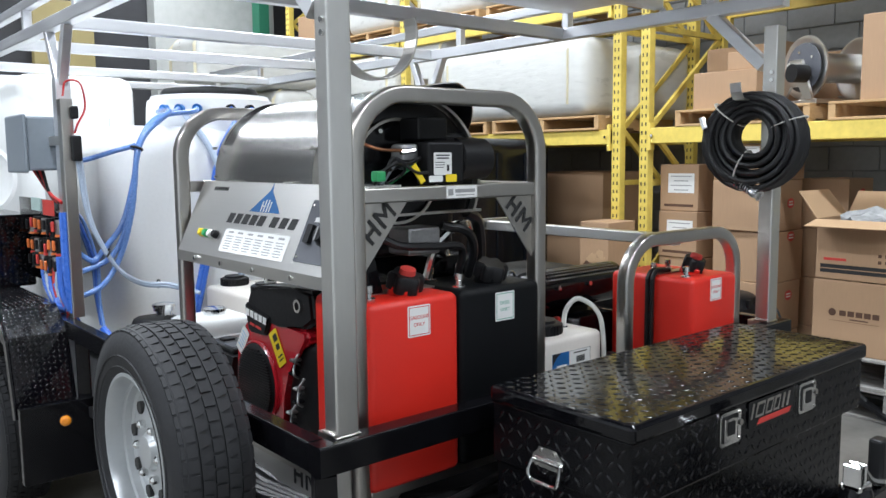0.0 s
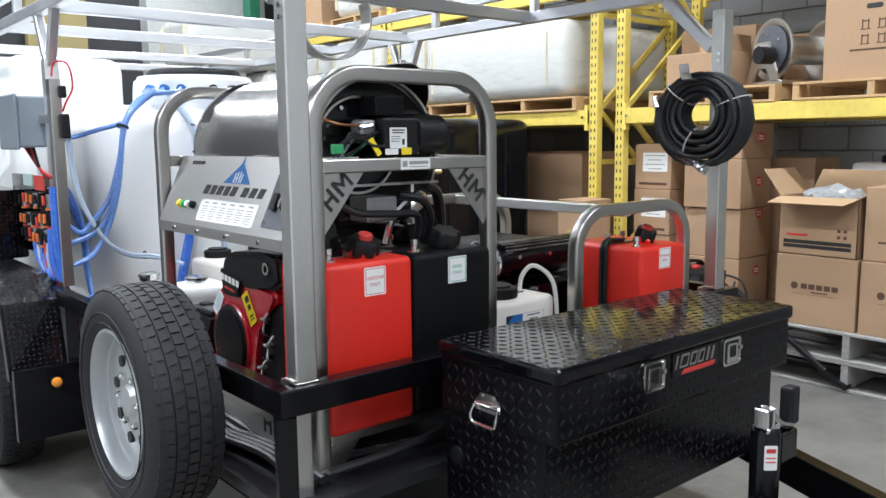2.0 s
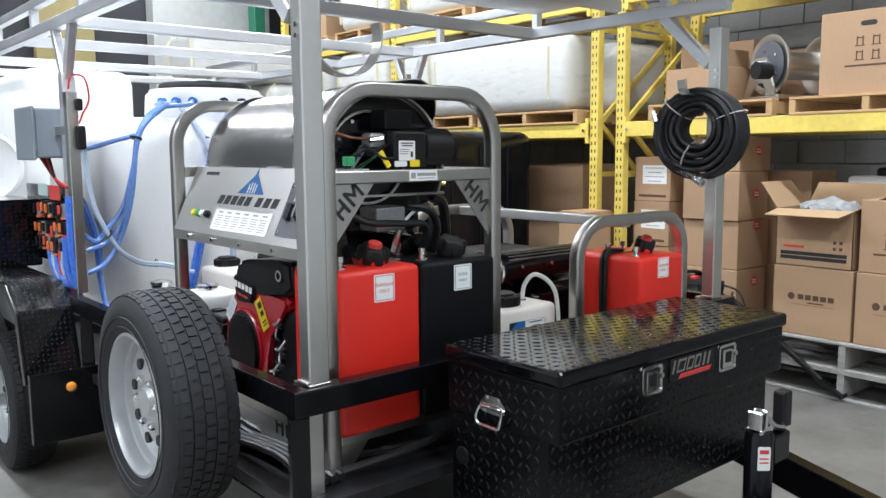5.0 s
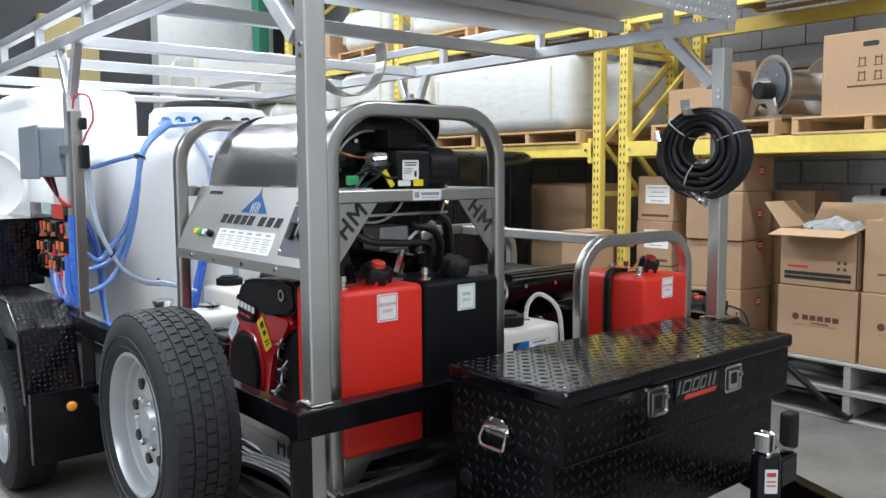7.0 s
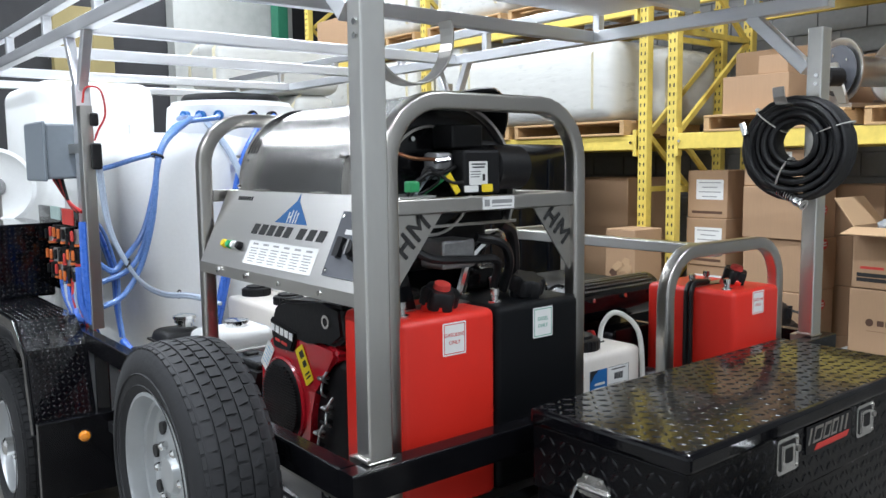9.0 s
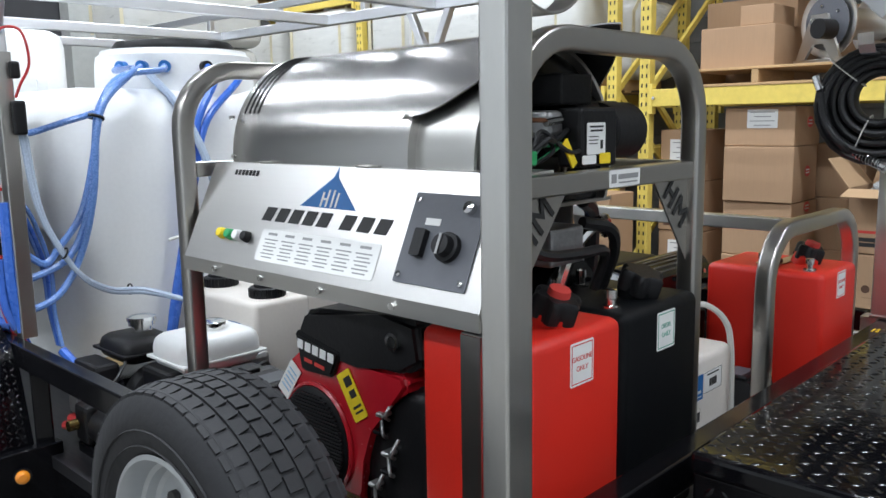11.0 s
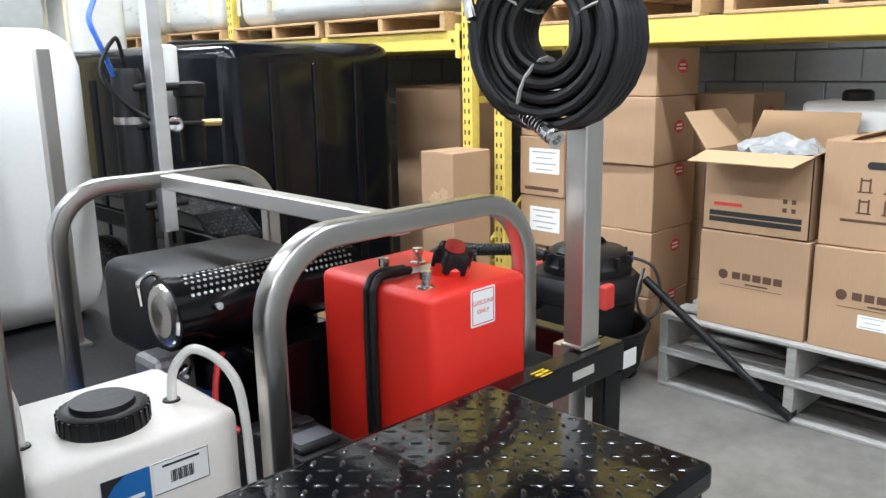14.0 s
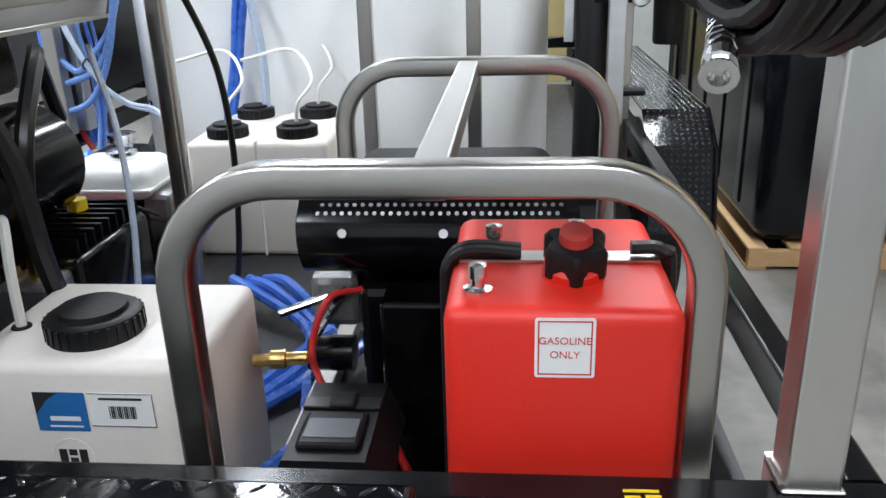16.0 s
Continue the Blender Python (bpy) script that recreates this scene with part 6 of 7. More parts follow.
def engine_black():
    t = thing("engine", "black generator engine with a perforated muffler guard", "engine", (2.68, 2.42, DECK + 0.03))
    part("block", boxes((-0.16, 0.2, -0.14, 0.22, 0.0, 0.33), bevel=0.02), BLACK_PAINT, t)
    part("shroud", boxes((-0.22, 0.24, -0.02, 0.36, 0.26, 0.50), bevel=0.04, segs=4), BLACK_PLASTIC, t, smooth=True)
    mu = part("muffler", rod((-0.26, -0.10, 0.44), (0.27, -0.10, 0.44), 0.085, 32), BLACK_PAINT, t, smooth=True)
    part("muffler_end", lathe([(0, 0.075), (0.006, 0.07), (0.008, 0.05), (0.004, 0)], (-0.26, -0.10, 0.44), (-1, 0, 0), 28), CHROME, mu)
    bm = bmesh.new()
    for i in range(30):
        for j in range(5):
            a = radians(38 + j * 12)
            x = -0.22 + i * 0.0155 + (0.0075 if j % 2 else 0)
            p = Vector((x, -0.10 - math.cos(a) * 0.086, 0.44 + math.sin(a) * 0.086))
            d = Vector((0, -math.cos(a), math.sin(a)))
            rod(p, p + d * 0.001, 0.0045, 6, bm)
    part("perforation", bm, CAST, mu)["kind"] = "stuff"
    for x in (-0.17, 0.02, 0.2):
        part("guard_bolt", rod((x, -0.185, 0.46), (x, -0.196, 0.463), 0.009, 8), CHROME, mu)
    part("lifting_eye", tube([(-0.26, 0.02, 0.44), (-0.26, 0.02, 0.50), (-0.22, 0.02, 0.51), (-0.21, 0.02, 0.46)], 0.007), CHROME, t)
    part("carburettor", boxes((-0.28, -0.17, -0.06, 0.06, 0.20, 0.32), bevel=0.02), CAST, t)
    for k in range(6):
        part("linkage", rod((-0.27 + 0.01 * k, -0.1, 0.18 + 0.02 * k), (-0.18, 0.05 - 0.02 * k, 0.34 - 0.01 * k), 0.006, 8), CHROME if k % 2 else CAST, t)
    part("panel", boxes((-0.10, 0.13, -0.24, -0.145, 0.05, 0.34), bevel=0.008), BLACK_PAINT, t)
    part("frame_leg", boxes((-0.09, -0.075, -0.23, -0.215, 0.0, 0.05)), BLACK_PAINT, t)
    part("battery_cable", tube([(-0.15, -0.15, 0.33), (-0.20, -0.22, 0.34), (-0.23, -0.26, 0.25), (-0.19, -0.32, 0.18)], 0.007), RED_WIRE, t)
    part("battery_cable", tube([(-0.1, -0.25, 0.1), (-0.06, -0.34, 0.08), (-0.02, -0.4, 0.05)], 0.008), RED_WIRE, t)
    part("oil_filter", rod((-0.3, -0.02, 0.12), (-0.2, -0.02, 0.12), 0.04, 20), BLACK_PAINT, t, smooth=True)
    part("lever", rod((-0.33, -0.12, 0.26), (-0.2, -0.06, 0.29), 0.009), CHROME, t)
    part("quick_coupler", lathe([(0, 0.012), (0.03, 0.012), (0.032, 0.018), (0.06, 0.018), (0.062, 0.013), (0.1, 0.013)], (-0.33, -0.3, 0.25), (1, 0.1, 0.02), 14), BRASS, t)


engine_black()
t = thing("supply_hose", "blue supply hose curled on the trailer deck", "hose")
part("hose", tube([(2.42, 2.55, 0.66), (2.50, 2.8, 0.68), (2.44, 3.0, 0.66), (2.34, 2.95, 0.66), (2.30, 2.70, 0.65), (2.36, 2.4, 0.65), (2.40, 2.2, 0.68), (2.36, 2.05, 0.70)], 0.014), BLUE_HOSE, t, smooth=True)
t = thing("cable_bundle", "black hoses and cables lying under the skid", "hose")
for k in range(5):
    part("cable", tube([(1.12 + 0.03 * k, 1.74, 0.645), (1.16 + 0.02 * k, 2.0, 0.66), (1.12 + 0.025 * k, 2.4, 0.645), (1.16 + 0.02 * k, 2.8, 0.65)], 0.013), HOSE, t, smooth=True)
part("cable", tube([(1.2, 1.78, 0.64), (1.5, 1.72, 0.68), (1.9, 1.76, 0.70), (2.3, 1.74, 0.645)], 0.014), HOSE, t, smooth=True)
for k in range(3):
    part("lead", tube([(1.20, 3.1 + 0.1 * k, 0.68), (1.25, 2.95, 0.72 + 0.02 * k), (1.18, 2.8 + 0.05 * k, 0.68)], 0.012), (RED_WIRE, ORANGE_KNOB, RED_WIRE)[k], t, smooth=True)
t = thing("mark_plate", "stainless skid side plate with black strokes for cut marks", "plate")
part("sheet", boxes((1.222, 1.228, 1.84, 2.75, 0.64, 0.80)), SHEET, t)
monogram(on_west(1.2215, 2.05, 0.72), t, 1.15)

# ---- water tanks ----
wt = thing("water_tank", "large white polyethylene water tank with a screw-lid neck", "water tank", (2.12, 4.55, DECK))
bm = boxes((-0.80, 0.84, -0.60, 0.62, 0, 1.19), bevel=0.15, segs=8)
part("body", bm, WHITE_POLY, wt, smooth=True)
neck = part("neck", lathe([(1.05, 0.345), (1.22, 0.34), (1.30, 0.335), (1.335, 0.33), (1.345, 0.315), (1.36, 0.31), (1.365, 0.0)], (-0.10, -0.20, 0), (0, 0, 1), 44), WHITE_POLY, wt, smooth=True)
part("lid", lathe([(1.365, 0.26), (1.38, 0.26), (1.40, 0.245), (1.40, 0.05), (1.42, 0.05), (1.42, 0)], (-0.10, -0.20, 0), (0, 0, 1), 40), BLACK_PLASTIC, neck, "black screw lid", smooth=True)
for k, (a, mt) in enumerate(((205, BLUE_INK), (220, BLUE_INK), (235, BLUE_INK), (262, BLACK_PLASTIC), (280, BLACK_PLASTIC))):
    d = Vector((math.cos(radians(a)), math.sin(radians(a)), 0))
    part("bulkhead_fitting", rod(Vector((-0.10, -0.20, 1.28)) + d * 0.32, Vector((-0.10, -0.20, 1.28)) + d * 0.365, 0.024, 14), mt, neck)
for x in (2.315, 2.69):
    p = thing("tank_stay", "stainless square tube stay before the water tank", "stay", group="tank stays")
    part("tube", sweep(bmesh.new(), [(x, 3.70, DECK + 0.008), (x, 3.70, 1.72)], rounded(0.05, 0.05, 0.005), up=(0, 1, 0)), STEEL, p)
    part("foot", boxes((x - 0.045, x + 0.045, 3.65, 3.75, DECK, DECK + 0.008)), STEEL, p)
w2 = thing("water_tank", "white polyethylene water tank at the back of the trailer", "water tank", (1.69, 6.05, DECK))
part("body", boxes((-0.36, 0.36, -0.5, 0.5, 0, 1.565), bevel=0.09, segs=5), WHITE_POLY, w2, smooth=True)
part("lid", lathe([(1.56, 0.10), (1.575, 0.10), (1.58, 0.09), (1.58, 0)], (0, 0.15, 0), (0, 0, 1), 28), BLACK_PLASTIC, w2, "black screw lid", smooth=True)
for x in (-0.2, 0.2):
    part("moulded_rib", boxes((x - 0.03, x + 0.03, -0.507, -0.49, 0.2, 1.3), bevel=0.006), WHITE_POLY, w2)

th = thing("tank_hoses", "blue and clear braided hoses from the white tank neck", "hose")
NK = Vector((2.02, 4.35, DECK + 1.28))


def neck_port(a):
    return NK + Vector((math.cos(radians(a)), math.sin(radians(a)), 0)) * 0.36


RUNS = [
    [(1.60, 3.88, 1.87), (1.47, 3.84, 1.78), (1.415, 3.82, 1.67), (1.385, 3.80, 1.50), (1.33, 3.80, 1.31), (1.255, 3.80, 1.20), (1.12, 3.80, 1.15)],
    [(1.58, 3.88, 1.85), (1.45, 3.82, 1.75), (1.40, 3.80, 1.62), (1.37, 3.79, 1.42), (1.31, 3.79, 1.22), (1.225, 3.79, 1.09), (1.12, 3.79, 1.045)],
    [(1.54, 3.88, 1.84), (1.435, 3.84, 1.72), (1.40, 3.83, 1.56), (1.335, 3.82, 1.36), (1.245, 3.81, 1.25), (1.19, 3.80, 1.20), (1.13, 3.80, 1.24)],
]
for run, a in zip(RUNS, (205, 220, 235)):
    p = neck_port(a)
    part("hose", tube([p, p + Vector((-0.05, -0.06, -0.02))] + run, 0.0125), BLUE_CLEAR, th, smooth=True)
part("hose", tube([(1.41, 3.82, 1.71), (1.36, 3.82, 1.695), (1.30, 3.81, 1.68), (1.20, 3.80, 1.65), (1.14, 3.79, 1.64)], 0.011), BLUE_CLEAR, th, smooth=True)
part("cable_tie", lathe([(0, 0.030), (0.006, 0.033), (0.012, 0.030)], (1.41, 3.82, 1.69), (0.3, 0.1, 1), 18, ends=False), BLACK_PLASTIC, th)
for k, a in enumerate((262, 280)):
    p = neck_port(a)
    part("hose", tube([p, p + Vector((0, -0.06, -0.05)), (1.86 + 0.04 * k, 3.90, 1.68), (1.80 + 0.03 * k, 3.90, 1.45), (1.76 + 0.02 * k, 3.90, 1.2), (1.70 + 0.02 * k, 3.90, 0.95), (1.64, 3.88, 0.7)], 0.015), BLUE_HOSE, th, smooth=True)
for k in range(2):
    part("clear_hose", tube([(1.14 + 0.012 * k, 3.77, 1.66), (1.165 + 0.012 * k, 3.77, 1.43 - 0.02 * k), (1.21 + 0.012 * k, 3.77, 1.29 - 0.014 * k), (1.29 + 0.008 * k, 3.77, 1.155 - 0.012 * k), (1.39, 3.76, 1.085 - 0.008 * k), (1.50, 3.72, 1.07 - 0.01 * k), (1.60, 3.62, 1.03)], 0.009), CLEAR_HOSE, th, smooth=True)
for x, z in ((1.24, 1.235), (1.46, 1.072)):
    part("cable_tie", lathe([(0, 0.020), (0.004, 0.022), (0.008, 0.020)], (x, 3.765, z), (1, 0, -0.5 if x < 1.3 else -0.1), 14, ends=False), BLACK_PLASTIC, th)
p = neck_port(222)
part("clear_hose", tube([p + Vector((0.02, 0.0, -0.03)), (1.80, 3.92, 1.72), (1.86, 3.84, 1.5), (1.90, 3.82, 1.25), (1.90, 3.80, 1.0)], 0.016), CLEAR_HOSE, th, smooth=True)

# ---- valve panel on the rail ----
vp = thing("valve_panel", "stainless post with grey switch box, valve rack and blue pipes", "valve panel", (0, 0, 0))
part("post", sweep(bmesh.new(), [(1.11, 3.80, RAIL), (1.11, 3.80, 1.905)], rounded(0.05, 0.06, 0.004), up=(0, 1, 0)), STEEL, vp)
eb = part("switch_box", boxes((1.0, 1.14, 4.0, 4.32, 1.60, 1.84), bevel=0.01), GREY_BOX, vp, "grey plastic switch box")
part("box_lid", boxes((0.985, 1.0, 3.99, 4.33, 1.59, 1.85), bevel=0.008), GREY_BOX, eb)
for k, mt in enumerate((GREEN_BTN, BLUE_INK, ORANGE_KNOB, RED_INK)):
    part("push_button", rod((1.07, 4.32, 1.80 - 0.045 * k), (1.07, 4.36, 1.80 - 0.045 * k), 0.018, 14), mt, eb)
part("bracket", boxes((1.09, 1.12, 3.83, 4.0, 1.71, 1.75)), STEEL, vp)
part("connector_block", boxes((1.115, 1.155, 3.735, 3.77, 1.64, 1.75), bevel=0.008), BLACK_PLASTIC, vp)
part("fuse_block", boxes((1.12, 1.15, 3.74, 3.77, 1.82, 1.875), bevel=0.008), BLACK_PLASTIC, vp)
part("red_wire", tube([(1.11, 3.82, 1.92), (1.12, 3.80, 1.98), (1.16, 3.74, 1.97), (1.17, 3.72, 1.87), (1.14, 3.73, 1.80), (1.13, 3.75, 1.76)], 0.0045), RED_WIRE, vp, smooth=True)
for k in range(4):
    part("wire", tube([(1.08, 4.1 + 0.05 * k, 1.60), (1.09, 4.05, 1.50), (1.09, 3.95 - 0.03 * k, 1.46)], 0.007), RED_WIRE if k % 2 else BLACK_PLASTIC, vp, smooth=True)
bp = part("backing_panel", boxes((1.12, 1.13, 3.84, 4.75, 1.06, 1.46)), BLACK_PAINT, vp)
part("red_tag", plate(on_west(1.085, 4.05, 1.43), 0.17, 0.07, 0.004, 0.006), RED_INK, vp)
part("white_tag", plate(on_west(1.085, 4.26, 1.44), 0.16, 0.06, 0.004, 0.006), material("teal_tag", (0.45, 0.58, 0.55), 0.5), vp)
rng = random.Random(4)
for i in range(7):
    for j in range(3):
        y, z = 3.96 + i * 0.072 + rng.uniform(-0.012, 0.012), 1.35 - j * 0.085 - rng.uniform(0, 0.03)
        v = part("ball_valve", rod((1.10, y, z - 0.032), (1.10, y, z + 0.032), 0.019, 12), BLACK_PLASTIC if (i + j) % 3 else CAST, vp)
        part("lever", boxes((1.064, 1.076, y - 0.011, y + 0.011, z - 0.02, z + 0.026), bevel=0.005), (RED_INK, ORANGE_KNOB, BLACK_PLASTIC, ORANGE_KNOB, BLACK_PLASTIC)[(i * 2 + j) % 5], v)
        part("collar", rod((1.10, y, z - 0.044), (1.10, y, z - 0.034), 0.022, 12), (ORANGE_KNOB, BLACK_PLASTIC, RED_INK)[(i + 2 * j) % 3], v)
for k, (dy, mt) in enumerate(((0.0, RED_WIRE), (0.07, CLEAR_HOSE), (0.12, RED_WIRE), (0.2, BLUE_HOSE), (0.26, CLEAR_HOSE), (0.33, BLUE_HOSE))):
    part("feed_hose", tube([(1.095, 3.94 + dy, 1.15), (1.085, 3.93 + dy * 0.8, 1.06), (1.10, 3.90 + dy * 0.6, 0.97), (1.15, 3.88 + dy * 0.4, 0.88)], 0.011), mt, vp, smooth=True)
    if k > 2:
        continue
    part("feed_hose", tube([(1.14, 3.9 + dy, 1.44), (1.18, 3.86 + dy, 1.36), (1.22, 3.84 + dy * 0.7, 1.18), (1.22, 3.84 + dy * 0.4, 1.02), (1.22, 3.80 + dy * 0.3, 0.9)], 0.008), BLUE_HOSE if k % 2 else BLUE_CLEAR, vp, smooth=True)
for k in range(3):
    part("blue_pipe", tube([(1.08, 3.80 + 0.09 * k, 1.42 - 0.2 * k), (1.08, 3.80 + 0.08 * k, 1.15 - 0.08 * k), (1.10, 3.80 + 0.05 * k, 0.98)], 0.02), BLUE_HOSE, vp, smooth=True)
for k in range(4):
    part("blue_pipe", tube([(1.09, 3.95 + 0.08 * k, 1.08), (1.10, 3.93 + 0.05 * k, 1.02), (1.14, 3.90 + 0.04 * k, 0.90)], 0.016), BLUE_HOSE, vp, smooth=True)
cr = thing("diamond_plate_chest", "black diamond plate chest above the fender", "chest", (1.02, 4.75, 1.02))
part("body", boxes((-0.18, 0.1, -0.25, 0.7, 0, 0.36), bevel=0.01), BLACK_PLATE, cr)
tread_part(cr, TREAD, (on_west(-0.18, 0.22, 0.18), 0.9, 0.34, 0.022, 0.019, 0.006, 0.0018), (on_front(-0.04, -0.25, 0.18), 0.26, 0.34, 0.022, 0.019, 0.006, 0.0018))
rl = thing("white_hose_reel", "white hose reel disc behind the valve panel", "hose reel", (1.0, 5.1, 1.55))
part("disc", lathe([(0, 0.2), (0.03, 0.21), (0.035, 0.19), (0.01, 0.16), (0.01, 0.0)], (0, 0, 0), (-0.5, -0.86, 0), 40), WHITE_POLY, rl, smooth=True)
part("hub", lathe([(0, 0.05), (0.06, 0.045), (0.06, 0)], (0, 0, 0), (-0.5, -0.86, 0), 20), CAST, rl)
part("stand", boxes((-0.05, 0.05, -0.02, 0.08, -0.17, 0.0)), STEEL, rl)

# ---- filter column ----
fc = thing("filter_column", "black water filter column with gauge and hoses", "water filter", (3.12, 4.0, DECK))
part("cylinder", lathe([(0, 0.06), (0.02, 0.062), (1.0, 0.062), (1.03, 0.05), (1.03, 0)], (0, 0, 0), (0, 0, 1), 24), BLACK_PLASTIC, fc, smooth=True)
part("bracket_post", boxes((0.11, 0.15, -0.02, 0.02, 0, 1.5), bevel=0.003), STEEL, fc)
part("filter_bowl", lathe([(0.62, 0.05), (0.63, 0.055), (0.9, 0.06), (0.91, 0.07), (0.96, 0.07), (0.97, 0.03)], (0.28, 0.0, 0), (0, 0, 1), 24), BLACK_PLASTIC, fc, smooth=True)
part("clear_filter", lathe([(0.82, 0.045), (0.83, 0.05), (1.12, 0.052), (1.13, 0.03)], (0.24, 0.12, 0), (0, 0, 1), 24), WHITE_POLY, fc, smooth=True)
part("gauge", lathe([(0, 0.032), (0.02, 0.032), (0.022, 0.026), (0.02, 0)], (0.17, -0.06, 0.79), (-0.3, -1, 0), 24), CHROME, fc)
part("brass_valve", rod((0.3, -0.05, 0.79), (0.38, -0.08, 0.79), 0.016), BRASS, fc)
for z in (0.45, 0.79, 0.95):
    part("pipe_fitting", rod((0.0, -0.05, z), (0.2, -0.05, z), 0.018), BLACK_PLASTIC, fc)
part("hose", tube([(0.0, 0, 1.03), (-0.05, -0.05, 1.15), (-0.12, -0.05, 1.0), (0.05, -0.08, 0.82), (0.3, -0.07, 0.79)], 0.009), HOSE, fc, smooth=True)
part("hose", tube([(-0.06, -0.02, 1.0), (-0.11, -0.04, 1.12), (-0.14, -0.03, 1.22), (-0.10, 0.0, 1.30)], 0.011), BLUE_HOSE, fc, smooth=True)
part("clamp", lathe([(0, 0.066), (0.03, 0.066)], (0, 0, 0.80), (0, 0, 1), 24), STEEL, fc)

# ---- small things on the trailer ----
t = thing("transfer_pump", "black electric transfer pump with brass ports on the deck", "pump", (1.22, 3.42, DECK))
part("motor", rod((-0.02, -0.14, 0.09), (-0.02, 0.02, 0.09), 0.06, 22), BLACK_PLASTIC, t, smooth=True)
part("pump_head", boxes((-0.08, 0.05, 0.02, 0.12, 0.03, 0.16), bevel=0.015), BLACK_PLASTIC, t)
part("port", rod((-0.09, 0.07, 0.1), (-0.12, 0.07, 0.1), 0.018), BRASS, t)
part("foot", boxes((-0.08, 0.05, -0.12, 0.1, 0, 0.03)), BLACK_PAINT, t)
part("yellow_lever", boxes((-0.06, 0.03, -0.02, 0.01, 0.17, 0.185), bevel=0.005), YELLOW_INK, t)
t = thing("red_hoses", "red hoses lying on the trailer deck by the pumps", "hose")
for k in range(4):
    part("hose", tube([(1.14 + 0.02 * k, 3.62, 0.68 + 0.02 * k), (1.20 + 0.03 * k, 3.35 - 0.03 * k, 0.72), (1.15 + 0.03 * k, 3.1, 0.69 + 0.015 * k), (1.24 + 0.02 * k, 2.95, 0.66)], 0.015), RED_WIRE, t, smooth=True)
part("blue_hose", tube([(1.2, 3.75, 0.9), (1.24, 3.6, 0.80), (1.22, 3.4, 0.76), (1.3, 3.2, 0.68)], 0.016), BLUE_HOSE, t, smooth=True)
stk = thing("rail_sticker", "pale worn maker sticker on the black rail", "sticker", (3.13, 1.66, 0.925))
part("sticker_face", plate(on_front(0, -0.0005, 0), 0.085, 0.022, 0.004, 0.0008), material("worn_sticker", (0.42, 0.40, 0.36), 0.5, 0, 0.3, 60, 0.0), stk)
stk = thing("rail_sticker", "yellow printed sticker on top of the black rail", "sticker", (2.99, 1.672, RAIL))
part("sticker_face", bars(Matrix.Identity(4), [(-0.012, 0, 0.02, 0.008), (0.014, 0.002, 0.02, 0.008), (0, 0.014, 0.045, 0.005), (0, -0.012, 0.04, 0.004)], 0.0012), YELLOW_INK, stk)
t = thing("trailer_plate", "white lettered marking on the trailer tongue", "marking", (1.80, 1.10, 0.47))
part("mark_face", plate(on_front(0, 0, 0.0), 0.12, 0.05), TAPE, t)
t = thing("floor_scrap", "dark strip of scrap metal on the floor", "scrap", (3.6, 0.75, 0))
part("strip", boxes((-0.16, 0.16, -0.02, 0.02, 0, 0.012), bevel=0.003), DARK_GREY, t)
t = thing("floor_mark", "orange painted mark on the concrete floor", "floor mark", (3.05, 0.18, 0.0))
part("paint", prism([(-0.1, -0.02), (0.1, 0.0), (0.1, 0.03), (-0.08, 0.02)], lambda a, b, d: Vector((a, b, 0.001 + d)), 0.001), material("orange_floor_paint", (0.60, 0.15, 0.05), 0.7, 0, 0.3, 30, 0.1), t)

# ---- pump and hoses under the boiler ----
hp = thing("pressure_pump", "black finned high pressure pump under the boiler", "pump", (1.86, 2.44, 0.80))
part("crankcase", boxes((-0.12, 0.10, -0.16, 0.16, 0.0, 0.24), bevel=0.02, segs=3), BLACK_PAINT, hp, smooth=True)
for k in range(9):
    part("cooling_fin", boxes((-0.11, 0.09, -0.15 + k * 0.034, -0.142 + k * 0.034, 0.24, 0.275)), BLACK_PAINT, hp)
part("manifold", boxes((-0.10, 0.08, -0.26, -0.16, 0.06, 0.22), bevel=0.012), CAST, hp)
for k in range(3):
    part("valve_cap", rod((-0.07 + k * 0.055, -0.21, 0.22), (-0.07 + k * 0.055, -0.21, 0.245), 0.02, 6), BRASS, hp)
part("filler_cap", rod((-0.01, 0.05, 0.275), (-0.01, 0.05, 0.30), 0.022, 16), YELLOW_INK, hp)
part("unloader", rod((0.04, -0.21, 0.22), (0.04, -0.21, 0.36), 0.022, 14), BRASS, hp)
part("pressure_hose", tube([(0.04, -0.21, 0.36), (0.06, -0.2, 0.50), (0.02, -0.05, 0.62), (-0.08, 0.12, 0.60), (-0.1, 0.2, 0.45)], 0.018), HOSE, hp, smooth=True)
part("pressure_hose", tube([(-0.08, -0.24, 0.12), (-0.14, -0.30, 0.25), (-0.10, -0.34, 0.45), (-0.02, -0.30, 0.60)], 0.016), HOSE, hp, smooth=True)
t = thing("drain_hose", "thin black hose hanging from the rear frame loop", "hose")
part("hose", tube([(1.955, 2.88, 1.60), (2.0, 2.9, 1.50), (2.05, 2.93, 1.32), (2.06, 2.95, 1.1), (2.04, 2.97, 0.85), (2.0, 3.0, 0.64)], 0.009), HOSE, t, smooth=True)
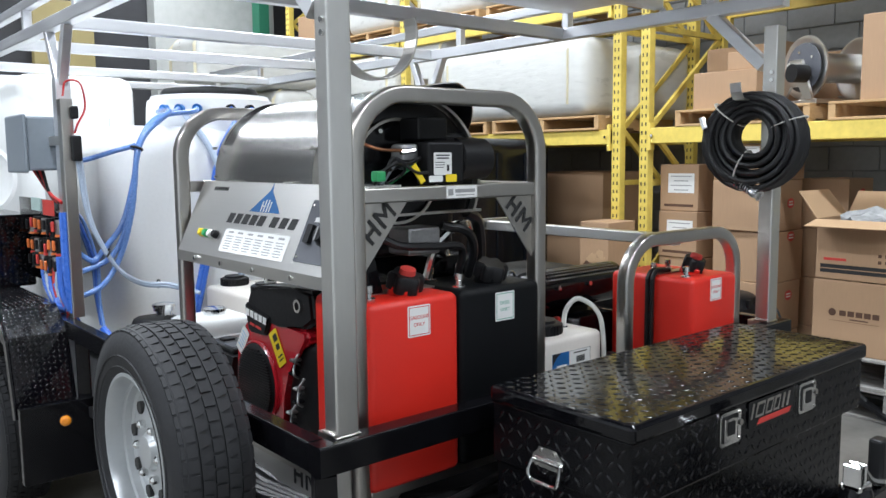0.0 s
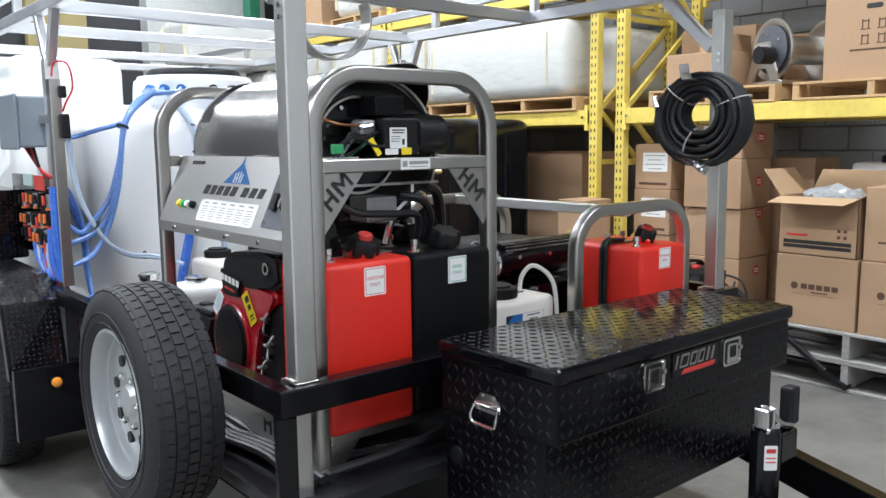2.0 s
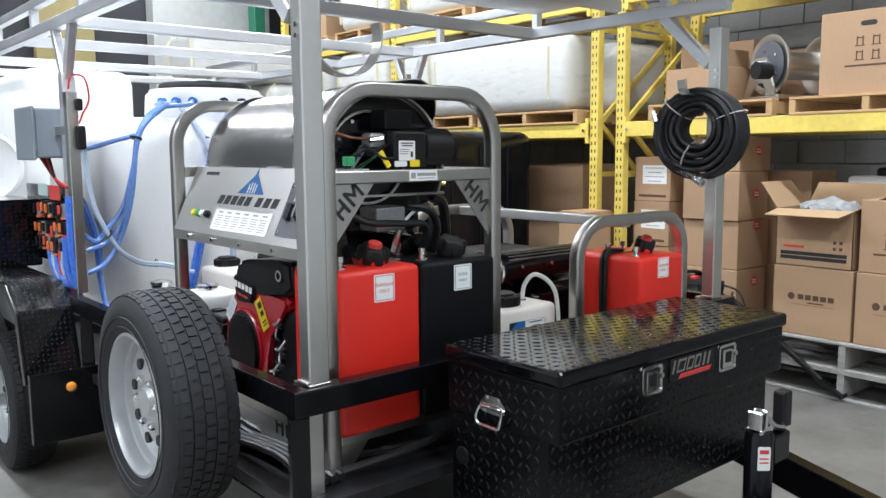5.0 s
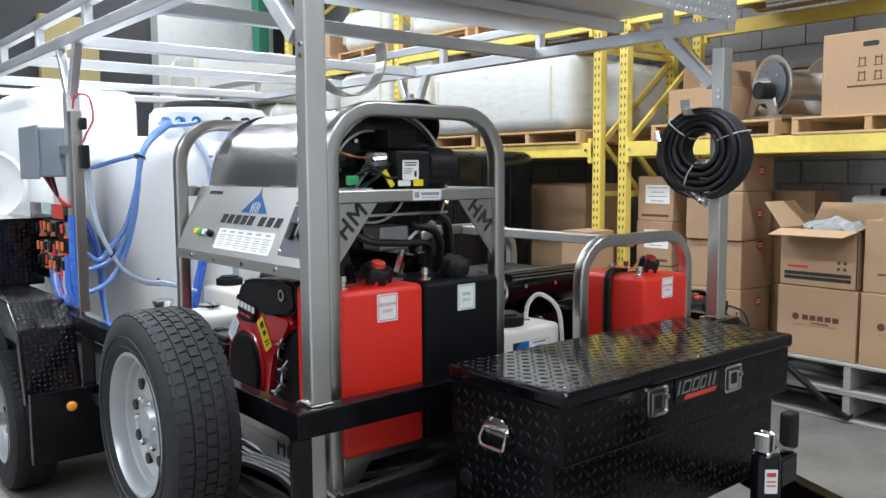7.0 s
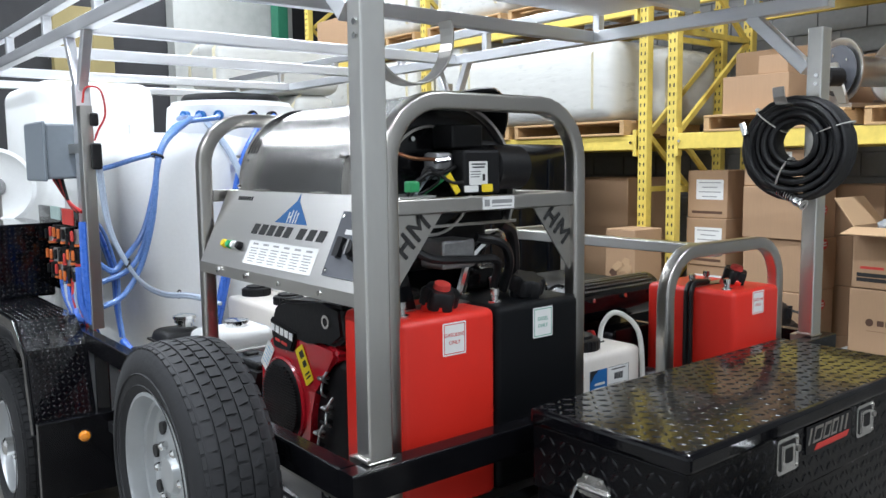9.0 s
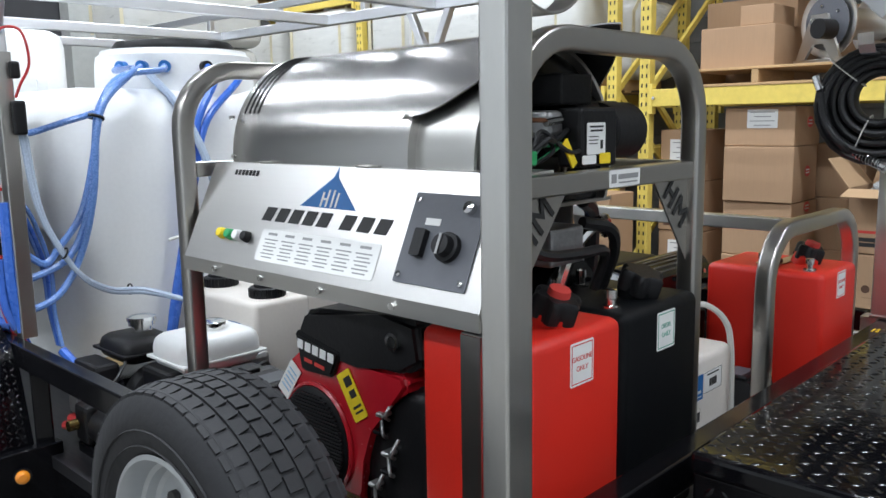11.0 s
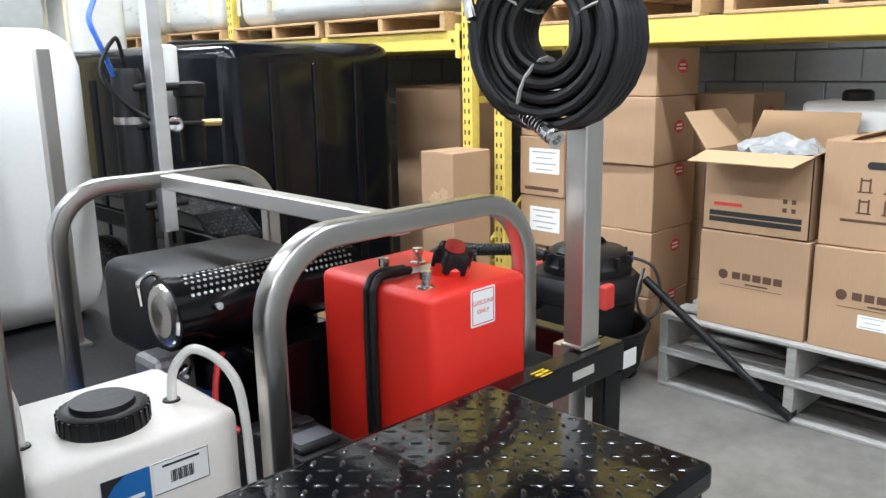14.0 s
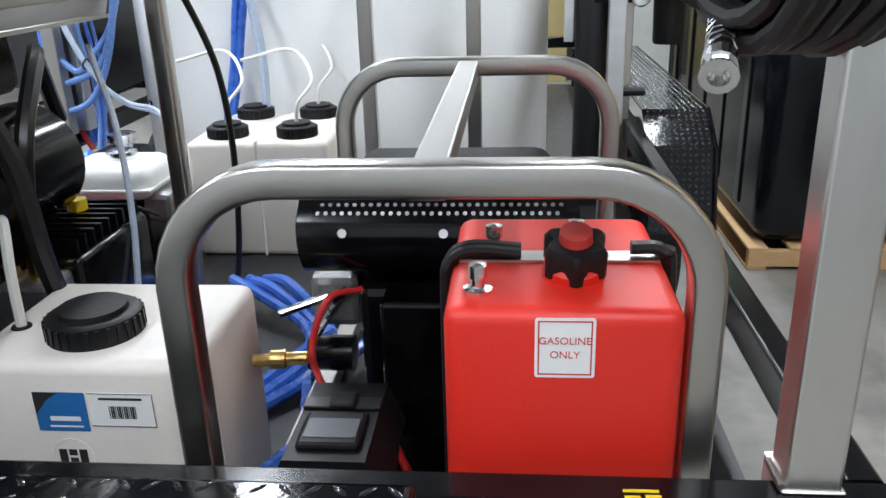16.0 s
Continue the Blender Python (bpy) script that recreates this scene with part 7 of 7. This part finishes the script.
part("pump_base", boxes((-0.13, 0.06, -0.28, 0.2, -0.18, 0.0), bevel=0.01), BLACK_PAINT, hp)
part("coupling_drum", rod((-0.08, -0.40, 0.40), (-0.08, 0.02, 0.40), 0.125, 32), BLACK_PAINT, hp, smooth=True)
part("drum_stand", boxes((-0.14, -0.02, -0.30, -0.02, 0.2, 0.32)), BLACK_PAINT, hp)
part("pressure_hose", tube([(0.0, -0.38, 0.66), (0.07, -0.36, 0.62), (0.11, -0.33, 0.48), (0.11, -0.30, 0.30), (0.10, -0.24, 0.14)], 0.02), HOSE, hp, smooth=True)
part("clear_tube", tube([(0.0, 0.2, 0.62), (0.06, 0.15, 0.45), (0.10, 0.08, 0.25), (0.12, 0.0, 0.05)], 0.008), CLEAR_HOSE, hp, smooth=True)
t = thing("belt_guard", "black belt guard beside the pump", "guard", (1.50, 2.12, 0.775))
part("cover", boxes((0.0, 0.10, -0.02, 0.28, 0.0, 0.42), bevel=0.03, segs=4), BLACK_PAINT, t, smooth=True)
t = thing("floor_hoses", "blue hoses lying coiled on the trailer deck", "hose")
for k in range(3):
    part("hose", tube([(2.0 + 0.05 * k, 2.98, 0.70), (2.12 + 0.04 * k, 2.88, 0.69 + 0.02 * k), (2.28 + 0.03 * k, 2.74, 0.66), (2.34, 2.52 + 0.05 * k, 0.65 + 0.02 * k), (2.24 - 0.03 * k, 2.36, 0.64), (2.12, 2.28, 0.64 + 0.012 * k)], 0.016), BLUE_HOSE, t, smooth=True)
t = thing("deck_hoses", "black hoses lying on the trailer deck under the skid", "hose")
for k in range(7):
    part("hose", tube([(1.18 + 0.03 * k, 2.72, DECK + 0.015), (1.17 + 0.02 * k, 2.4, DECK + 0.03 + 0.012 * (k % 3)), (1.19 + 0.035 * k, 2.1, DECK + 0.016), (1.30 + 0.05 * k, 1.90 - 0.012 * k, DECK + 0.016 + 0.01 * (k % 2)), (1.60 + 0.06 * k, 1.84 - 0.01 * k, DECK + 0.016)], 0.013), HOSE, t, smooth=True)
